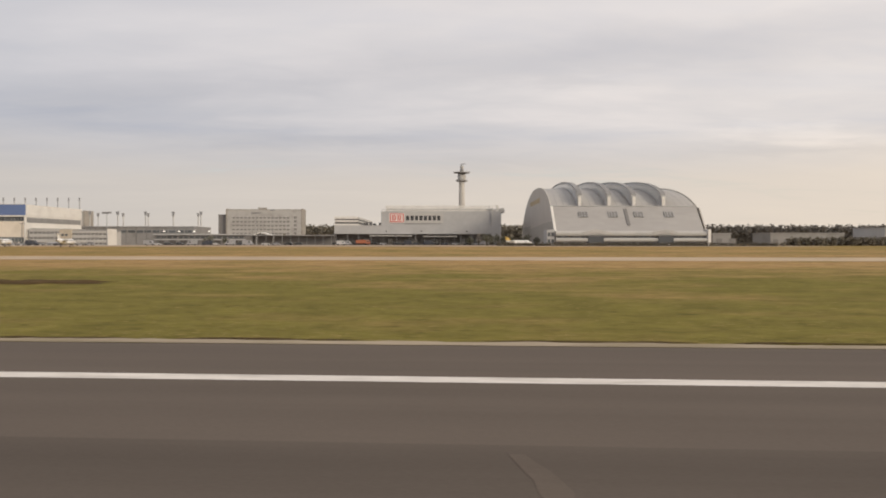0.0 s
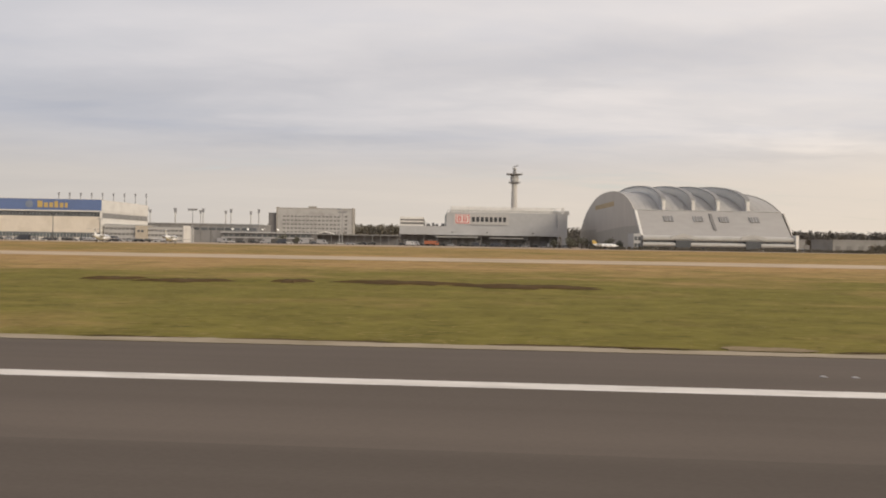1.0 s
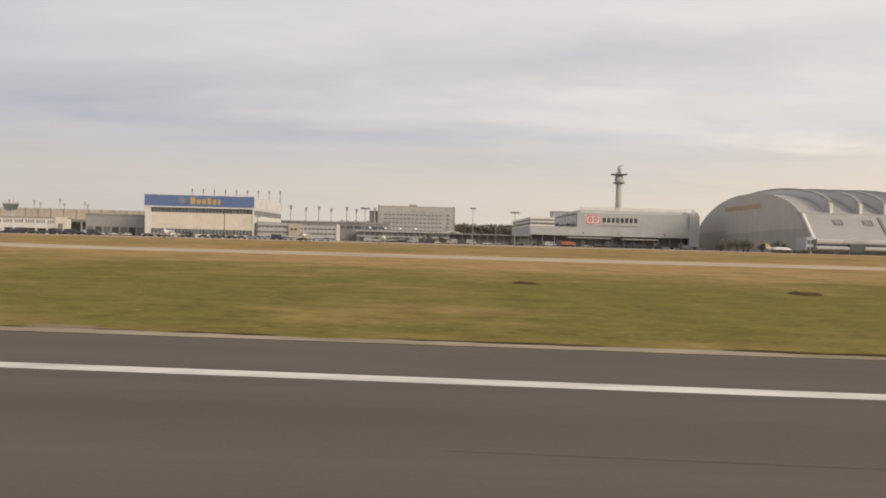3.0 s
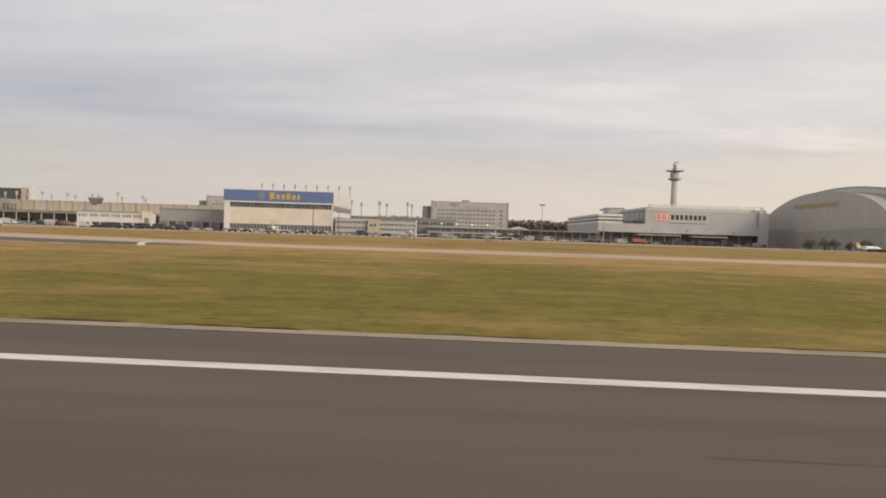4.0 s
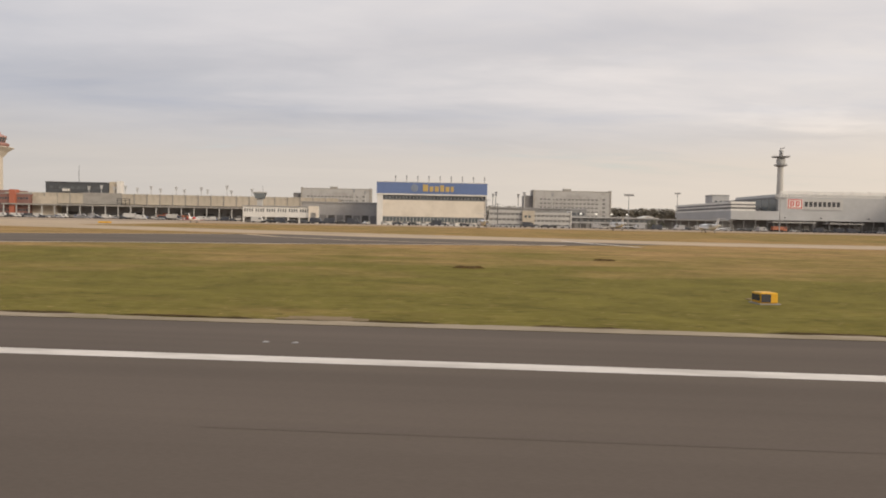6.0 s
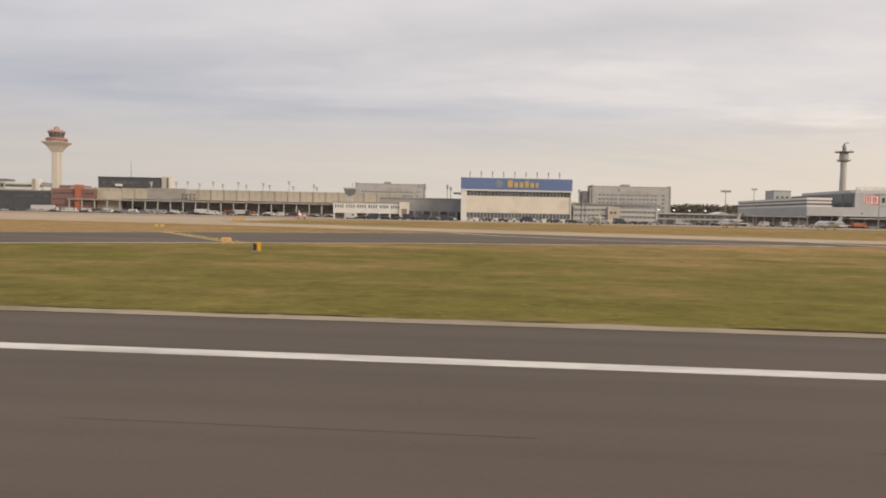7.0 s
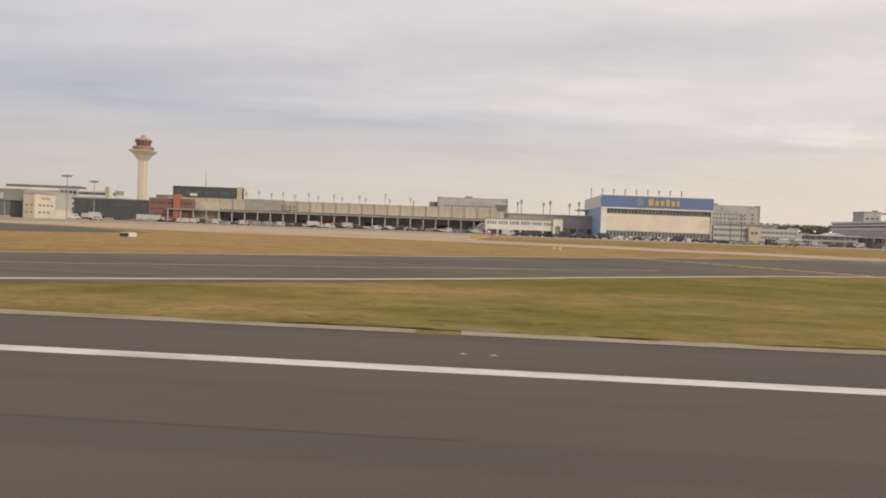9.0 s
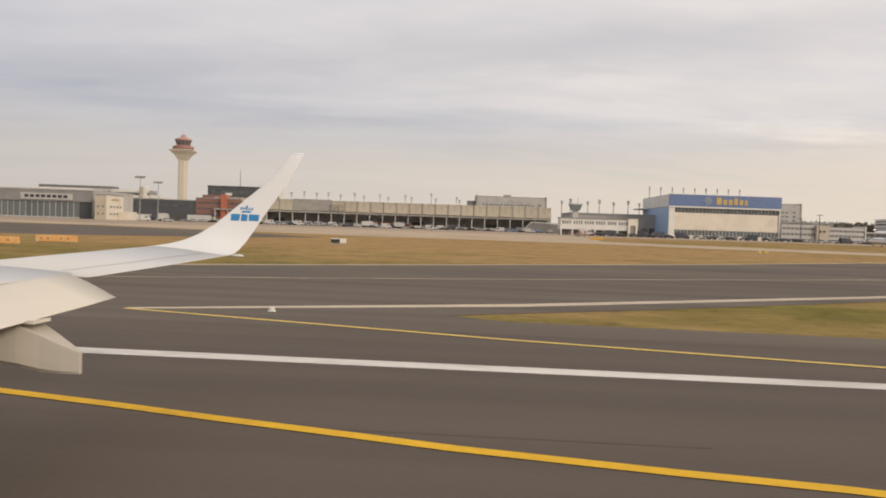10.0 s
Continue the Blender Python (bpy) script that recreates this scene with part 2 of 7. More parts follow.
M_OLDYLINE = material("faded_yellow_paint", (0.62, 0.44, 0.14), 0.8, vary=0.15, fine=5.0, coarse=0.6, stain=(0.30, 0.23, 0.10), stain_amount=0.45, bump=0.003)
M_SHEDWALL = material("faded_grey_shed_sheet", (0.33, 0.32, 0.31), 0.6, vary=0.09, fine=0.7, coarse=0.1, stain=(0.25, 0.24, 0.23), stain_amount=0.4, bump=0.006)
M_JETWHITE = material("glossy_white_jet_paint", (0.84, 0.83, 0.81), 0.25, vary=0.02, fine=1.0, coarse=0.2, coat=0.3)
M_LIT = material("lit_lamp_glass", (0.8, 0.78, 0.72), 0.3, vary=0.02)
M_LIT.node_tree.nodes["Principled BSDF"].inputs["Emission Color"].default_value = (1.0, 0.95, 0.85, 1)
M_LIT.node_tree.nodes["Principled BSDF"].inputs["Emission Strength"].default_value = 0.8
M_EXITLINE = material("worn_yellow_exit_paint", (0.72, 0.52, 0.13), 0.8, vary=0.12, fine=5.0, coarse=0.6, stain=(0.45, 0.33, 0.10), stain_amount=0.35, bump=0.003)
M_LENS = material("clear_lamp_lens", (0.75, 0.75, 0.72), 0.1, vary=0.03)


def grass_material():
    """Mown airfield grass: green by the runway, dry and brown towards the taxiway, in streaks and patches."""
    m = bpy.data.materials.new("mown_grass")
    m.use_nodes = True
    nt = m.node_tree
    N, L = nt.nodes.new, nt.links.new
    b = nt.nodes["Principled BSDF"]
    b.inputs["Roughness"].default_value = 0.95
    b.inputs["Specular IOR Level"].default_value = 0.06
    tc = N("ShaderNodeTexCoord")

    def tex(scale, detail, stretch, rough=0.55):
        mp = N("ShaderNodeMapping")
        mp.inputs["Scale"].default_value = stretch
        L(tc.outputs["Object"], mp.inputs["Vector"])
        n = N("ShaderNodeTexNoise")
        n.inputs["Scale"].default_value, n.inputs["Detail"].default_value = scale, detail
        n.inputs["Roughness"].default_value = rough
        L(mp.outputs[0], n.inputs["Vector"])
        return n.outputs[0]

    def op(kind, a, c, clamp=False):
        n = N("ShaderNodeMath")
        n.operation, n.use_clamp = kind, clamp
        for i, v in enumerate((a, c)):
            if isinstance(v, (int, float)):
                n.inputs[i].default_value = v
            else:
                L(v, n.inputs[i])
        return n.outputs[0]

    def span(v, a, c, lo=0.0, hi=1.0):
        n = N("ShaderNodeMapRange")
        for key, val in (("From Min", a), ("From Max", c), ("To Min", lo), ("To Max", hi)):
            n.inputs[key].default_value = val
        L(v, n.inputs[0])
        return n.outputs[0]

    def mix(fac, a, c):
        n = N("ShaderNodeMix")
        n.data_type = "RGBA"
        L(fac, n.inputs[0])
        for s, v in ((n.inputs[6], a), (n.inputs[7], c)):
            if isinstance(v, tuple):
                s.default_value = (*v, 1)
            else:
                L(v, s)
        return n.outputs[2]

    sep = N("ShaderNodeSeparateXYZ")
    L(tc.outputs["Object"], sep.inputs[0])
    fine = tex(2.4, 6, (0.5, 1.0, 1.0), 0.62)
    patch = tex(0.13, 6, (0.55, 1.0, 1.0), 0.6)
    wide = tex(0.030, 4, (0.4, 1.0, 1.0))
    green = mix(span(fine, 0.32, 0.68), (0.148, 0.128, 0.028), (0.206, 0.174, 0.048))
    dry = mix(span(fine, 0.32, 0.68), (0.325, 0.208, 0.088), (0.412, 0.270, 0.120))
    # how dry: more with distance from the runway, broken by patches
    across = op("SUBTRACT", span(sep.outputs[1], 52.0, 96.0, -0.02, 0.92), span(sep.outputs[1], 128.0, 158.0, 0.0, 0.26))
    broken = op("ADD", op("MULTIPLY", op("SUBTRACT", patch, 0.5), 2.5), op("MULTIPLY", op("SUBTRACT", wide, 0.5), 1.9))
    beside = span(sep.outputs[0], -282.0, -342.0, 0.0, 0.28)
    for cx, cy, rx, ry, k in ((-398, 47.5, 30, 4.2, 0.50), (-328, 58.5, 9, 3.0, 0.40)):
        # thin, worn places where the grass has dried out
        ex = op("POWER", op("ABSOLUTE", op("DIVIDE", op("SUBTRACT", sep.outputs[0], cx * SCALE), rx * SCALE), 0.0), 2.0)
        ey = op("POWER", op("ABSOLUTE", op("DIVIDE", op("SUBTRACT", sep.outputs[1], cy * SCALE), ry * SCALE), 0.0), 2.0)
        across = op("ADD", across, op("MULTIPLY", op("EXPONENT", op("MULTIPLY", op("ADD", ex, ey), -1.0), 0.0), k))
    dryness = op("ADD", op("ADD", across, beside), broken, True)
    colour = mix(dryness, green, dry)
    # tussocks and thin places
    blotch = span(tex(0.40, 5, (0.75, 1.0, 1.0), 0.62), 0.33, 0.67, 0.80, 1.18)
    tuft = span(tex(1.2, 4, (0.8, 1.0, 1.0), 0.55), 0.57, 0.72, 1.0, 0.68)
    toned = N("ShaderNodeVectorMath")
    toned.operation = "SCALE"
    L(colour, toned.inputs[0])
    fleck = span(tex(2.0, 3, (0.35, 1.0, 1.0), 0.5), 0.60, 0.72, 1.0, 0.70)
    L(op("MULTIPLY", op("MULTIPLY", blotch, tuft), fleck), toned.inputs["Scale"])
    L(toned.outputs[0], b.inputs["Base Color"])
    bp = N("ShaderNodeBump")
    bp.inputs["Strength"].default_value, bp.inputs["Distance"].default_value = 0.9, 0.08
    L(fine, bp.inputs["Height"])
    L(bp.outputs[0], b.inputs["Normal"])
    return m


def asphalt_material(name, base, streak, rubber=0.0):
    """Asphalt with stone grain, paving lanes and long tyre streaks along x."""
    m = bpy.data.materials.new(name)
    m.use_nodes = True
    nt = m.node_tree
    N, L = nt.nodes.new, nt.links.new
    b = nt.nodes["Principled BSDF"]
    b.inputs["Roughness"].default_value = 0.9
    b.inputs["Specular IOR Level"].default_value = 0.14
    tc = N("ShaderNodeTexCoord")

    def tex(scale, detail, stretch):
        mp = N("ShaderNodeMapping")
        mp.inputs["Scale"].default_value = stretch
        L(tc.outputs["Object"], mp.inputs["Vector"])
        n = N("ShaderNodeTexNoise")
        n.inputs["Scale"].default_value, n.inputs["Detail"].default_value = scale, detail
        L(mp.outputs[0], n.inputs["Vector"])
        return n.outputs[0]

    def span(v, a, c, lo, hi):
        n = N("ShaderNodeMapRange")
        for key, val in (("From Min", a), ("From Max", c), ("To Min", lo), ("To Max", hi)):
            n.inputs[key].default_value = val
        L(v, n.inputs[0])
        return n.outputs[0]

    def mul(a, c):
        n = N("ShaderNodeMath")
        n.operation = "MULTIPLY"
        L(a, n.inputs[0])
        L(c, n.inputs[1])
        return n.outputs[0]

    grain = span(tex(26.0, 3, (0.35, 1, 1)), 0.3, 0.7, 0.95, 1.05)
    lanes = span(tex(0.55, 5, (0.02, 1, 1)), 0.35, 0.65, 1 - streak, 1 + streak)
    blot = span(tex(0.16, 5, (0.35, 1, 1)), 0.35, 0.65, 1 - streak * 0.8, 1 + streak * 0.8)
    val = mul(mul(grain, lanes), blot)
    col = N("ShaderNodeVectorMath")
    col.operation = "SCALE"
    col.inputs[0].default_value = base
    L(val, col.inputs["Scale"])
    L(col.outputs[0], b.inputs["Base Color"])
    bp = N("ShaderNodeBump")
    bp.inputs["Strength"].default_value, bp.inputs["Distance"].default_value = 0.3, 0.003
    L(tex(60.0, 2, (0.5, 1, 1)), bp.inputs["Height"])
    L(bp.outputs[0], b.inputs["Normal"])
    return m


M_GRASS = grass_material()
M_RUNWAY = asphalt_material("runway_asphalt", (0.126, 0.103, 0.085), 0.075)
M_OLDLANE = asphalt_material("old_runway_asphalt", (0.107, 0.088, 0.073), 0.10)
M_SEAM = asphalt_material("paving_seam", (0.123, 0.100, 0.082), 0.08)
M_TAXI = asphalt_material("taxiway_asphalt", (0.142, 0.118, 0.096), 0.12)
M_PALE = material("pale_concrete_paving", (0.50, 0.395, 0.28), 0.9, spec=0.05, vary=0.12, fine=1.5, coarse=0.12, stain=(0.24, 0.205, 0.17), stain_amount=0.5, stretch=(0.3, 1, 1), bump=0.006)
M_SHOULDER = material("whitish_edge_strip", (0.58, 0.49, 0.38), 0.9, spec=0.05, vary=0.12, fine=1.5, coarse=0.2, stain=(0.36, 0.30, 0.23), stain_amount=0.4, stretch=(0.3, 1, 1), bump=0.006)
M_APRON = material("apron_concrete", (0.39, 0.31, 0.235), 0.9, spec=0.05, vary=0.10, fine=0.8, coarse=0.05, stain=(0.28, 0.23, 0.18), stain_amount=0.5, stretch=(0.4, 1, 1), bump=0.006)
M_KERB = material("weathered_concrete_strip", (0.36, 0.30, 0.22), 0.9, vary=0.2, fine=2.0, coarse=0.3, stain=(0.19, 0.155, 0.08), stain_amount=0.6, spec=0.1, stretch=(0.4, 1, 1), bump=0.01)
M_LINE = material("white_road_paint", (0.69, 0.65, 0.60), 0.8, vary=0.16, fine=5.0, coarse=0.6, stain=(0.36, 0.33, 0.29), stain_amount=0.5, spec=0.15, stretch=(0.3, 1, 1), bump=0.003)
M_YLINE = material("yellow_road_paint", (0.74, 0.43, 0.015), 0.8, vary=0.12, fine=5.0, coarse=0.6, stain=(0.36, 0.22, 0.03), stain_amount=0.35, bump=0.003)


# ---- building helpers ----
def part(name, bm, mats, parent=None, label="", smooth=False):
    """Links a bmesh as one mesh object under a thing or a part."""
    me = bpy.data.meshes.new(name)
    if smooth:
        for f in bm.faces:
            f.smooth = True
    bm.normal_update()
    bm.to_mesh(me)
    bm.free()
    for m in mats if isinstance(mats, (list, tuple)) else [mats]:
        me.materials.append(m)
    ob = new(name, me)
    if parent:
        ob.parent = parent
    return tagged(ob, label)


def shared(name, me, parent, m):
    """An object on mesh data shared with its alike, under a thing."""
    ob = new(name, me)
    ob.parent = parent
    ob.matrix_basis = m
    return ob


def mesh_of(bm, name, mats):
    me = bpy.data.meshes.new(name)
    bm.normal_update()
    bm.to_mesh(me)
    bm.free()
    for m in mats if isinstance(mats, (list, tuple)) else [mats]:
        me.materials.append(m)
    return me


def thing(name, x, y, z, rz, label, category, group="", kind=""):
    e = new(name)
    e.empty_display_size = 0.5
    e.matrix_basis = pose(x, y, z, 0, 0, rz)
    return tagged(e, label, category, group, kind)


def box(bm, x0, x1, y0, y1, z0, z1, slot=0):
    vs = [bm.verts.new((x, y, z)) for z in (z0, z1) for y in (y0, y1) for x in (x0, x1)]
    for q in ((0, 2, 3, 1), (4, 5, 7, 6), (0, 1, 5, 4), (2, 6, 7, 3), (0, 4, 6, 2), (1, 3, 7, 5)):
        bm.faces.new([vs[i] for i in q]).material_index = slot
    return vs


def boxes(*dims):
    bm = bmesh.new()
    for d in dims:
        box(bm, *d)
    return bm


def prism(bm, profile, a, b, axis="x", slot=0):
    """Extrudes a closed profile of (p, z) from a to b along x (p is y) or along y (p is x)."""
    def at(s, p, z):
        return (s, p, z) if axis == "x" else (p, s, z)
    r0 = [bm.verts.new(at(a, p, z)) for p, z in profile]
    r1 = [bm.verts.new(at(b, p, z)) for p, z in profile]
    n = len(profile)
    fs = [bm.faces.new(r0), bm.faces.new(r1[::-1])]
    for i in range(n):
        j = (i + 1) % n
        fs.append(bm.faces.new((r0[j], r0[i], r1[i], r1[j])))
    for f in fs:
        f.material_index = slot
    bmesh.ops.recalc_face_normals(bm, faces=fs)


def lathe(bm, rings, x=0, y=0, sides=20, slot=0):
    """Rings of (radius, z) round a vertical axis, closed at both ends."""
    rows = []
    for r, z in rings:
        rows.append([bm.verts.new((x + r * math.cos(2 * math.pi * i / sides), y + r * math.sin(2 * math.pi * i / sides), z)) for i in range(sides)])
    fs = [bm.faces.new(rows[0][::-1]), bm.faces.new(rows[-1])]
    for p, q in zip(rows, rows[1:]):
        for i in range(sides):
            j = (i + 1) % sides
            fs.append(bm.faces.new((p[i], p[j], q[j], q[i])))
    for f in fs:
        f.material_index = slot


def window_mesh(w, h, name="window", rim=0.12, mat_frame=None, mat_pane=None):
    """A window: a frame standing proud of the wall round a recessed pane; x along the wall, -y outwards, z up from the sill."""
    bm = bmesh.new()
    box(bm, 0, w, -0.10, 0.0, 0, rim)
    box(bm, 0, w, -0.10, 0.0, h - rim, h)
    box(bm, 0, rim, -0.10, 0.0, rim, h - rim)
    box(bm, w - rim, w, -0.10, 0.0, rim, h - rim)
    box(bm, rim, w - rim, -0.04, -0.005, rim, h - rim, 1)
    return mesh_of(bm, name, [mat_frame or M_MID, mat_pane or M_GLASS])


def window_row(parent, n, u0, u1, z, h, fill=0.8, v=0.0, mat_frame=None, mat_pane=None, origin=None):
    """n alike windows in a row on a front wall at depth v."""
    step = (u1 - u0) / n
    me = window_mesh(step * fill, h, "window", min(0.12, h * 0.08), mat_frame, mat_pane)
    for i in range(n):
        u = u0 + step * (i + (1 - fill) / 2)
        m = pose(u, v, z) if origin is None else origin @ pose(u, v, z)
        shared("window", me, parent, m)


# ---- the ground ----
def level(y):
    """Height of the ground: flat by the runway, rising gently to the apron."""
    return 2.5 * min(1.0, max(0.0, (y - 60.0) / 280.0))


def sheet(name, points, mat, lift, label="", category="", thickness=0.0):
    """A flat paved patch that follows the ground, from its outline."""
    bm = bmesh.new()
    vs = [bm.verts.new((x, y, 0)) for x, y in points]
    for tri in tessellate_polygon([[Vector((x, y, 0)) for x, y in points]]):
        bm.faces.new([vs[i] for i in tri])
    for cut in (60.0, 340.0):
        bmesh.ops.bisect_plane(bm, geom=bm.verts[:] + bm.edges[:] + bm.faces[:], plane_co=(0, cut, 0), plane_no=(0, 1, 0))
    for v in bm.verts:
        v.co.z = level(v.co.y) + lift
    bmesh.ops.recalc_face_normals(bm, faces=bm.faces[:])
    for f in bm.faces:
        if f.normal.z < 0:
            f.normal_flip()
    ob = part(name, bm, mat)
    return tagged(ob, label, category, kind="structure")


def make_ground():
    bm = bmesh.new()
    ys = [-2600, -600, -120, -40, 28, 60, 100, 140, 200, 260, 300, 340, 420, 600, 900, 1500, 2600, 4200]
    xs = [-4300, -2500, -1500, -900, -600, -500, -400, -300, -200, -100, 0, 100, 200, 400, 900, 1500, 2500, 4300]
    rows = [[bm.verts.new((x, y, level(y))) for x in xs] for y in ys]
    for a, b in zip(rows, rows[1:]):
        for i in range(len(xs) - 1):
            bm.faces.new((a[i], a[i + 1], b[i + 1], b[i]))
    tagged(part("ground", bm, M_GRASS), "mown airfield grass, green by the runway and dry beyond", "grass", kind="structure")


make_ground()

# ---- runway, taxiways, apron ----
sheet("runway", [(-1500, -32), (900, -32), (900, 27.4), (-1500, 27.4)], M_RUNWAY, 0.012, "grey-brown asphalt runway with faint tyre streaks", "runway")
sheet("runway_edge_line", [(-1500, 20.05), (900, 20.05), (900, 20.9), (-1500, 20.9)], M_LINE, 0.018, "worn white painted runway edge line", "road marking")
rng_edge = random.Random(31)
for i, (a, b) in enumerate(((-400.6, 60.0), (-422.8, -402.4))):
    # the grass grows unevenly over the far edge of the strip
    ragged, drift = [], 0.0
    while b - 0.5 > a:
        drift = 0.8 * drift + rng_edge.uniform(-0.12, 0.12)
        ragged.append((b, 28.5 + drift + rng_edge.uniform(-0.10, 0.10)))
        b -= rng_edge.uniform(0.4, 1.3)
    ragged.append((a, 28.6))
    sheet("runway_shoulder", [(a, 27.4), (ragged[0][0], 27.4)] + ragged, M_KERB, 0.03, "weathered pale concrete strip along the runway", "shoulder")
# old taxiway, parallel with the runway
sheet("taxiway_parallel", [(-478, 187), (-420, 187), (-330, 160), (-300, 150), (-230, 137), (900, 131), (900, 152), (-230, 160), (-300, 178), (-405, 215), (-400, 300), (-520, 305), (-575, 250), (-1500, 245), (-1500, 222), (-560, 212)], M_PALE, 0.020,
      "pale concrete taxiway parallel with the runway", "taxiway")
# fast exit, set at an angle, that runs into the runway
sheet("taxiway_exit", [(-1500, 27.3), (-423, 27.3), (-423, 30.6), (-439, 31.2), (-441.5, 32.6), (-432, 38.0), (-410, 51.5), (-403, 57.6), (-388, 67.9), (-368, 80.9), (-350, 89.9), (-329, 99.8), (-308, 105.8), (-261, 123.6), (-228, 146),
                       (-300, 161), (-330, 153), (-365, 130), (-377, 121.5), (-402, 103), (-417, 92.5), (-449, 72.5), (-468, 61.5), (-520, 40), (-600, 31), (-1500, 30)], M_TAXI, 0.016,
      "dark asphalt fast-exit taxiway at an angle to the runway", "taxiway")
sheet("taxiway_shoulder_near", [(-456, 30.2), (-438, 37.5), (-410, 53.6), (-403, 58.3), (-388, 68.5), (-368, 81.5), (-350, 90.5), (-329, 100.4), (-308, 106.4), (-261, 124.4), (-261, 125.8), (-308, 107.8), (-329, 101.8), (-350, 91.9), (-368, 82.9), (-388, 69.9), (-403, 59.7), (-410, 55), (-438, 38.9), (-456, 30.8)],
      M_SHOULDER, 0.024, "pale strip along the edge of the exit taxiway", "road marking")
sheet("taxiway_shoulder_far", [(-520, 39), (-468, 60.3), (-449, 71.2), (-417, 91.1), (-402, 101.6), (-377, 119.9), (-365, 128.4), (-330, 150), (-330, 151.5), (-365, 129.9), (-377, 121.4), (-402, 103.1), (-417, 92.6), (-449, 72.7), (-468, 61.8), (-520, 40.5)],
      M_PALE, 0.024, "pale strip along the far edge of the exit taxiway", "road marking")
sheet("taxiway_line", [(-500, 33.0), (-462, 47.6), (-443, 55.8), (-411, 70.0), (-380, 84.5), (-380, 85.0), (-411, 70.5), (-443, 56.2), (-462, 48.0), (-500, 33.4)], M_PALE, 0.026, "thin faded painted line on the exit taxiway", "road marking")
sheet("taxiway_line_curved", [(-330, 153.0), (-318, 139), (-300, 128), (-262, 121.5), (-262, 122.9), (-299, 129.6), (-316.5, 140.4), (-328, 154.2)], M_PALE, 0.027, "pale curved joint in the exit taxiway", "road marking")


def painted_line(points, width, mat, name, label):
    left, right = [], []
    for i, p in enumerate(points):
        a, b = points[max(0, i - 1)], points[min(len(points) - 1, i + 1)]
        d = Vector((b[0] - a[0], b[1] - a[1])).normalized()
        n = Vector((-d.y, d.x)) * width / 2
        left.append((p[0] + n.x, p[1] + n.y))
        right.append((p[0] - n.x, p[1] - n.y))
    sheet(name, left + right[::-1], mat, 0.030, label, "road marking")


painted_line([(-520, 41), (-490, 27.5), (-470, 20.6), (-460, 17.6), (-450.92, 15.29), (-447.85, 14.59), (-445.07, 13.89), (-442.61, 13.33), (-440.38, 12.79), (-438.35, 12.43), (-436.47, 12.09), (-433.85, 11.71), (-426.93, 10.14), (-425.92, 9.97), (-420, 8.75), (-405, 6.7), (-385, 4.4), (-360, 2.2), (-330, 0.6), (-300, -0.4)], 0.36, M_YLINE,
             "exit_line", "bold yellow exit line curving off the runway")
painted_line([(-259.5, 150), (-255.5, 138), (-248.5, 123.5)], 1.3, M_LINE, "taxiway_joint", "pale concrete joint where the taxiways meet")
# yellow holding marking across the exit taxiway: two full lines and two dashed ones
for k, off in enumerate((-1.14, -0.38, 0.38, 1.14)):
    a, b = Vector((-377.0 + off * 0.8, 123.0 + off * 0.6)), Vector((-350.4 + off * 0.8, 89.0 + off * 0.6))
    cuts = ((0.0, 1.0),) if k < 2 else tuple((d / 18, (d + 0.55) / 18) for d in range(18))
    for c0, c1 in cuts:
        p, q = a.lerp(b, c0), a.lerp(b, c1)
        painted_line([(p.x, p.y), (q.x, q.y)], 0.36, M_EXITLINE, "holding_line", "yellow holding line across the exit taxiway")
painted_line([(-456, 30.4), (-439, 26.0), (-426.6, 23.5), (-420.8, 22.5)], 0.30, M_EXITLINE, "exit_line_outer", "thin yellow line ending by the runway edge line")
sheet("apron", [(-1500, 250), (-470, 250), (-440, 262), (-400, 296), (-300, 312), (160, 335), (160, 900), (-1500, 900)], M_APRON, 0.014, "pale concrete apron in front of the hangars and pier", "apron")
sheet("taxiway_left", [(-1500, 100), (-600, 112), (-522, 121), (-495, 137), (-478, 160), (-518, 192), (-560, 206), (-1500, 215)], M_TAXI, 0.022, "dark asphalt taxiway beyond the dry grass", "taxiway")

sheet("runway_old_lane", [(-91.6, -30), (400, -30), (400, 13.9), (-20, 13.8), (-60, 13.8), (-91.6, 13.8)], M_OLDLANE, 0.014, "darker older asphalt lane of the runway", "runway")


def tar_streak(points, width, seed):
    """A ragged, thin strip of darker binder across the runway."""
    rng = random.Random(seed)
    path = []
    for (xa, ya), (xb, yb) in zip(points, points[1:]):
        n = max(2, int(abs(yb - ya) / 0.5))
        path += [(xa + (xb - xa) * i / n + rng.uniform(-0.05, 0.05), ya + (yb - ya) * i / n) for i in range(n)]
    w = [width * rng.uniform(0.55, 1.15) / 2 for p in path]
    sheet("tar_streak", [(x - k, y) for (x, y), k in zip(path, w)] + [(x + k, y) for (x, y), k in list(zip(path, w))[::-1]], M_SEAM, 0.020,
          "ragged dark tar streak across the runway", "road marking")


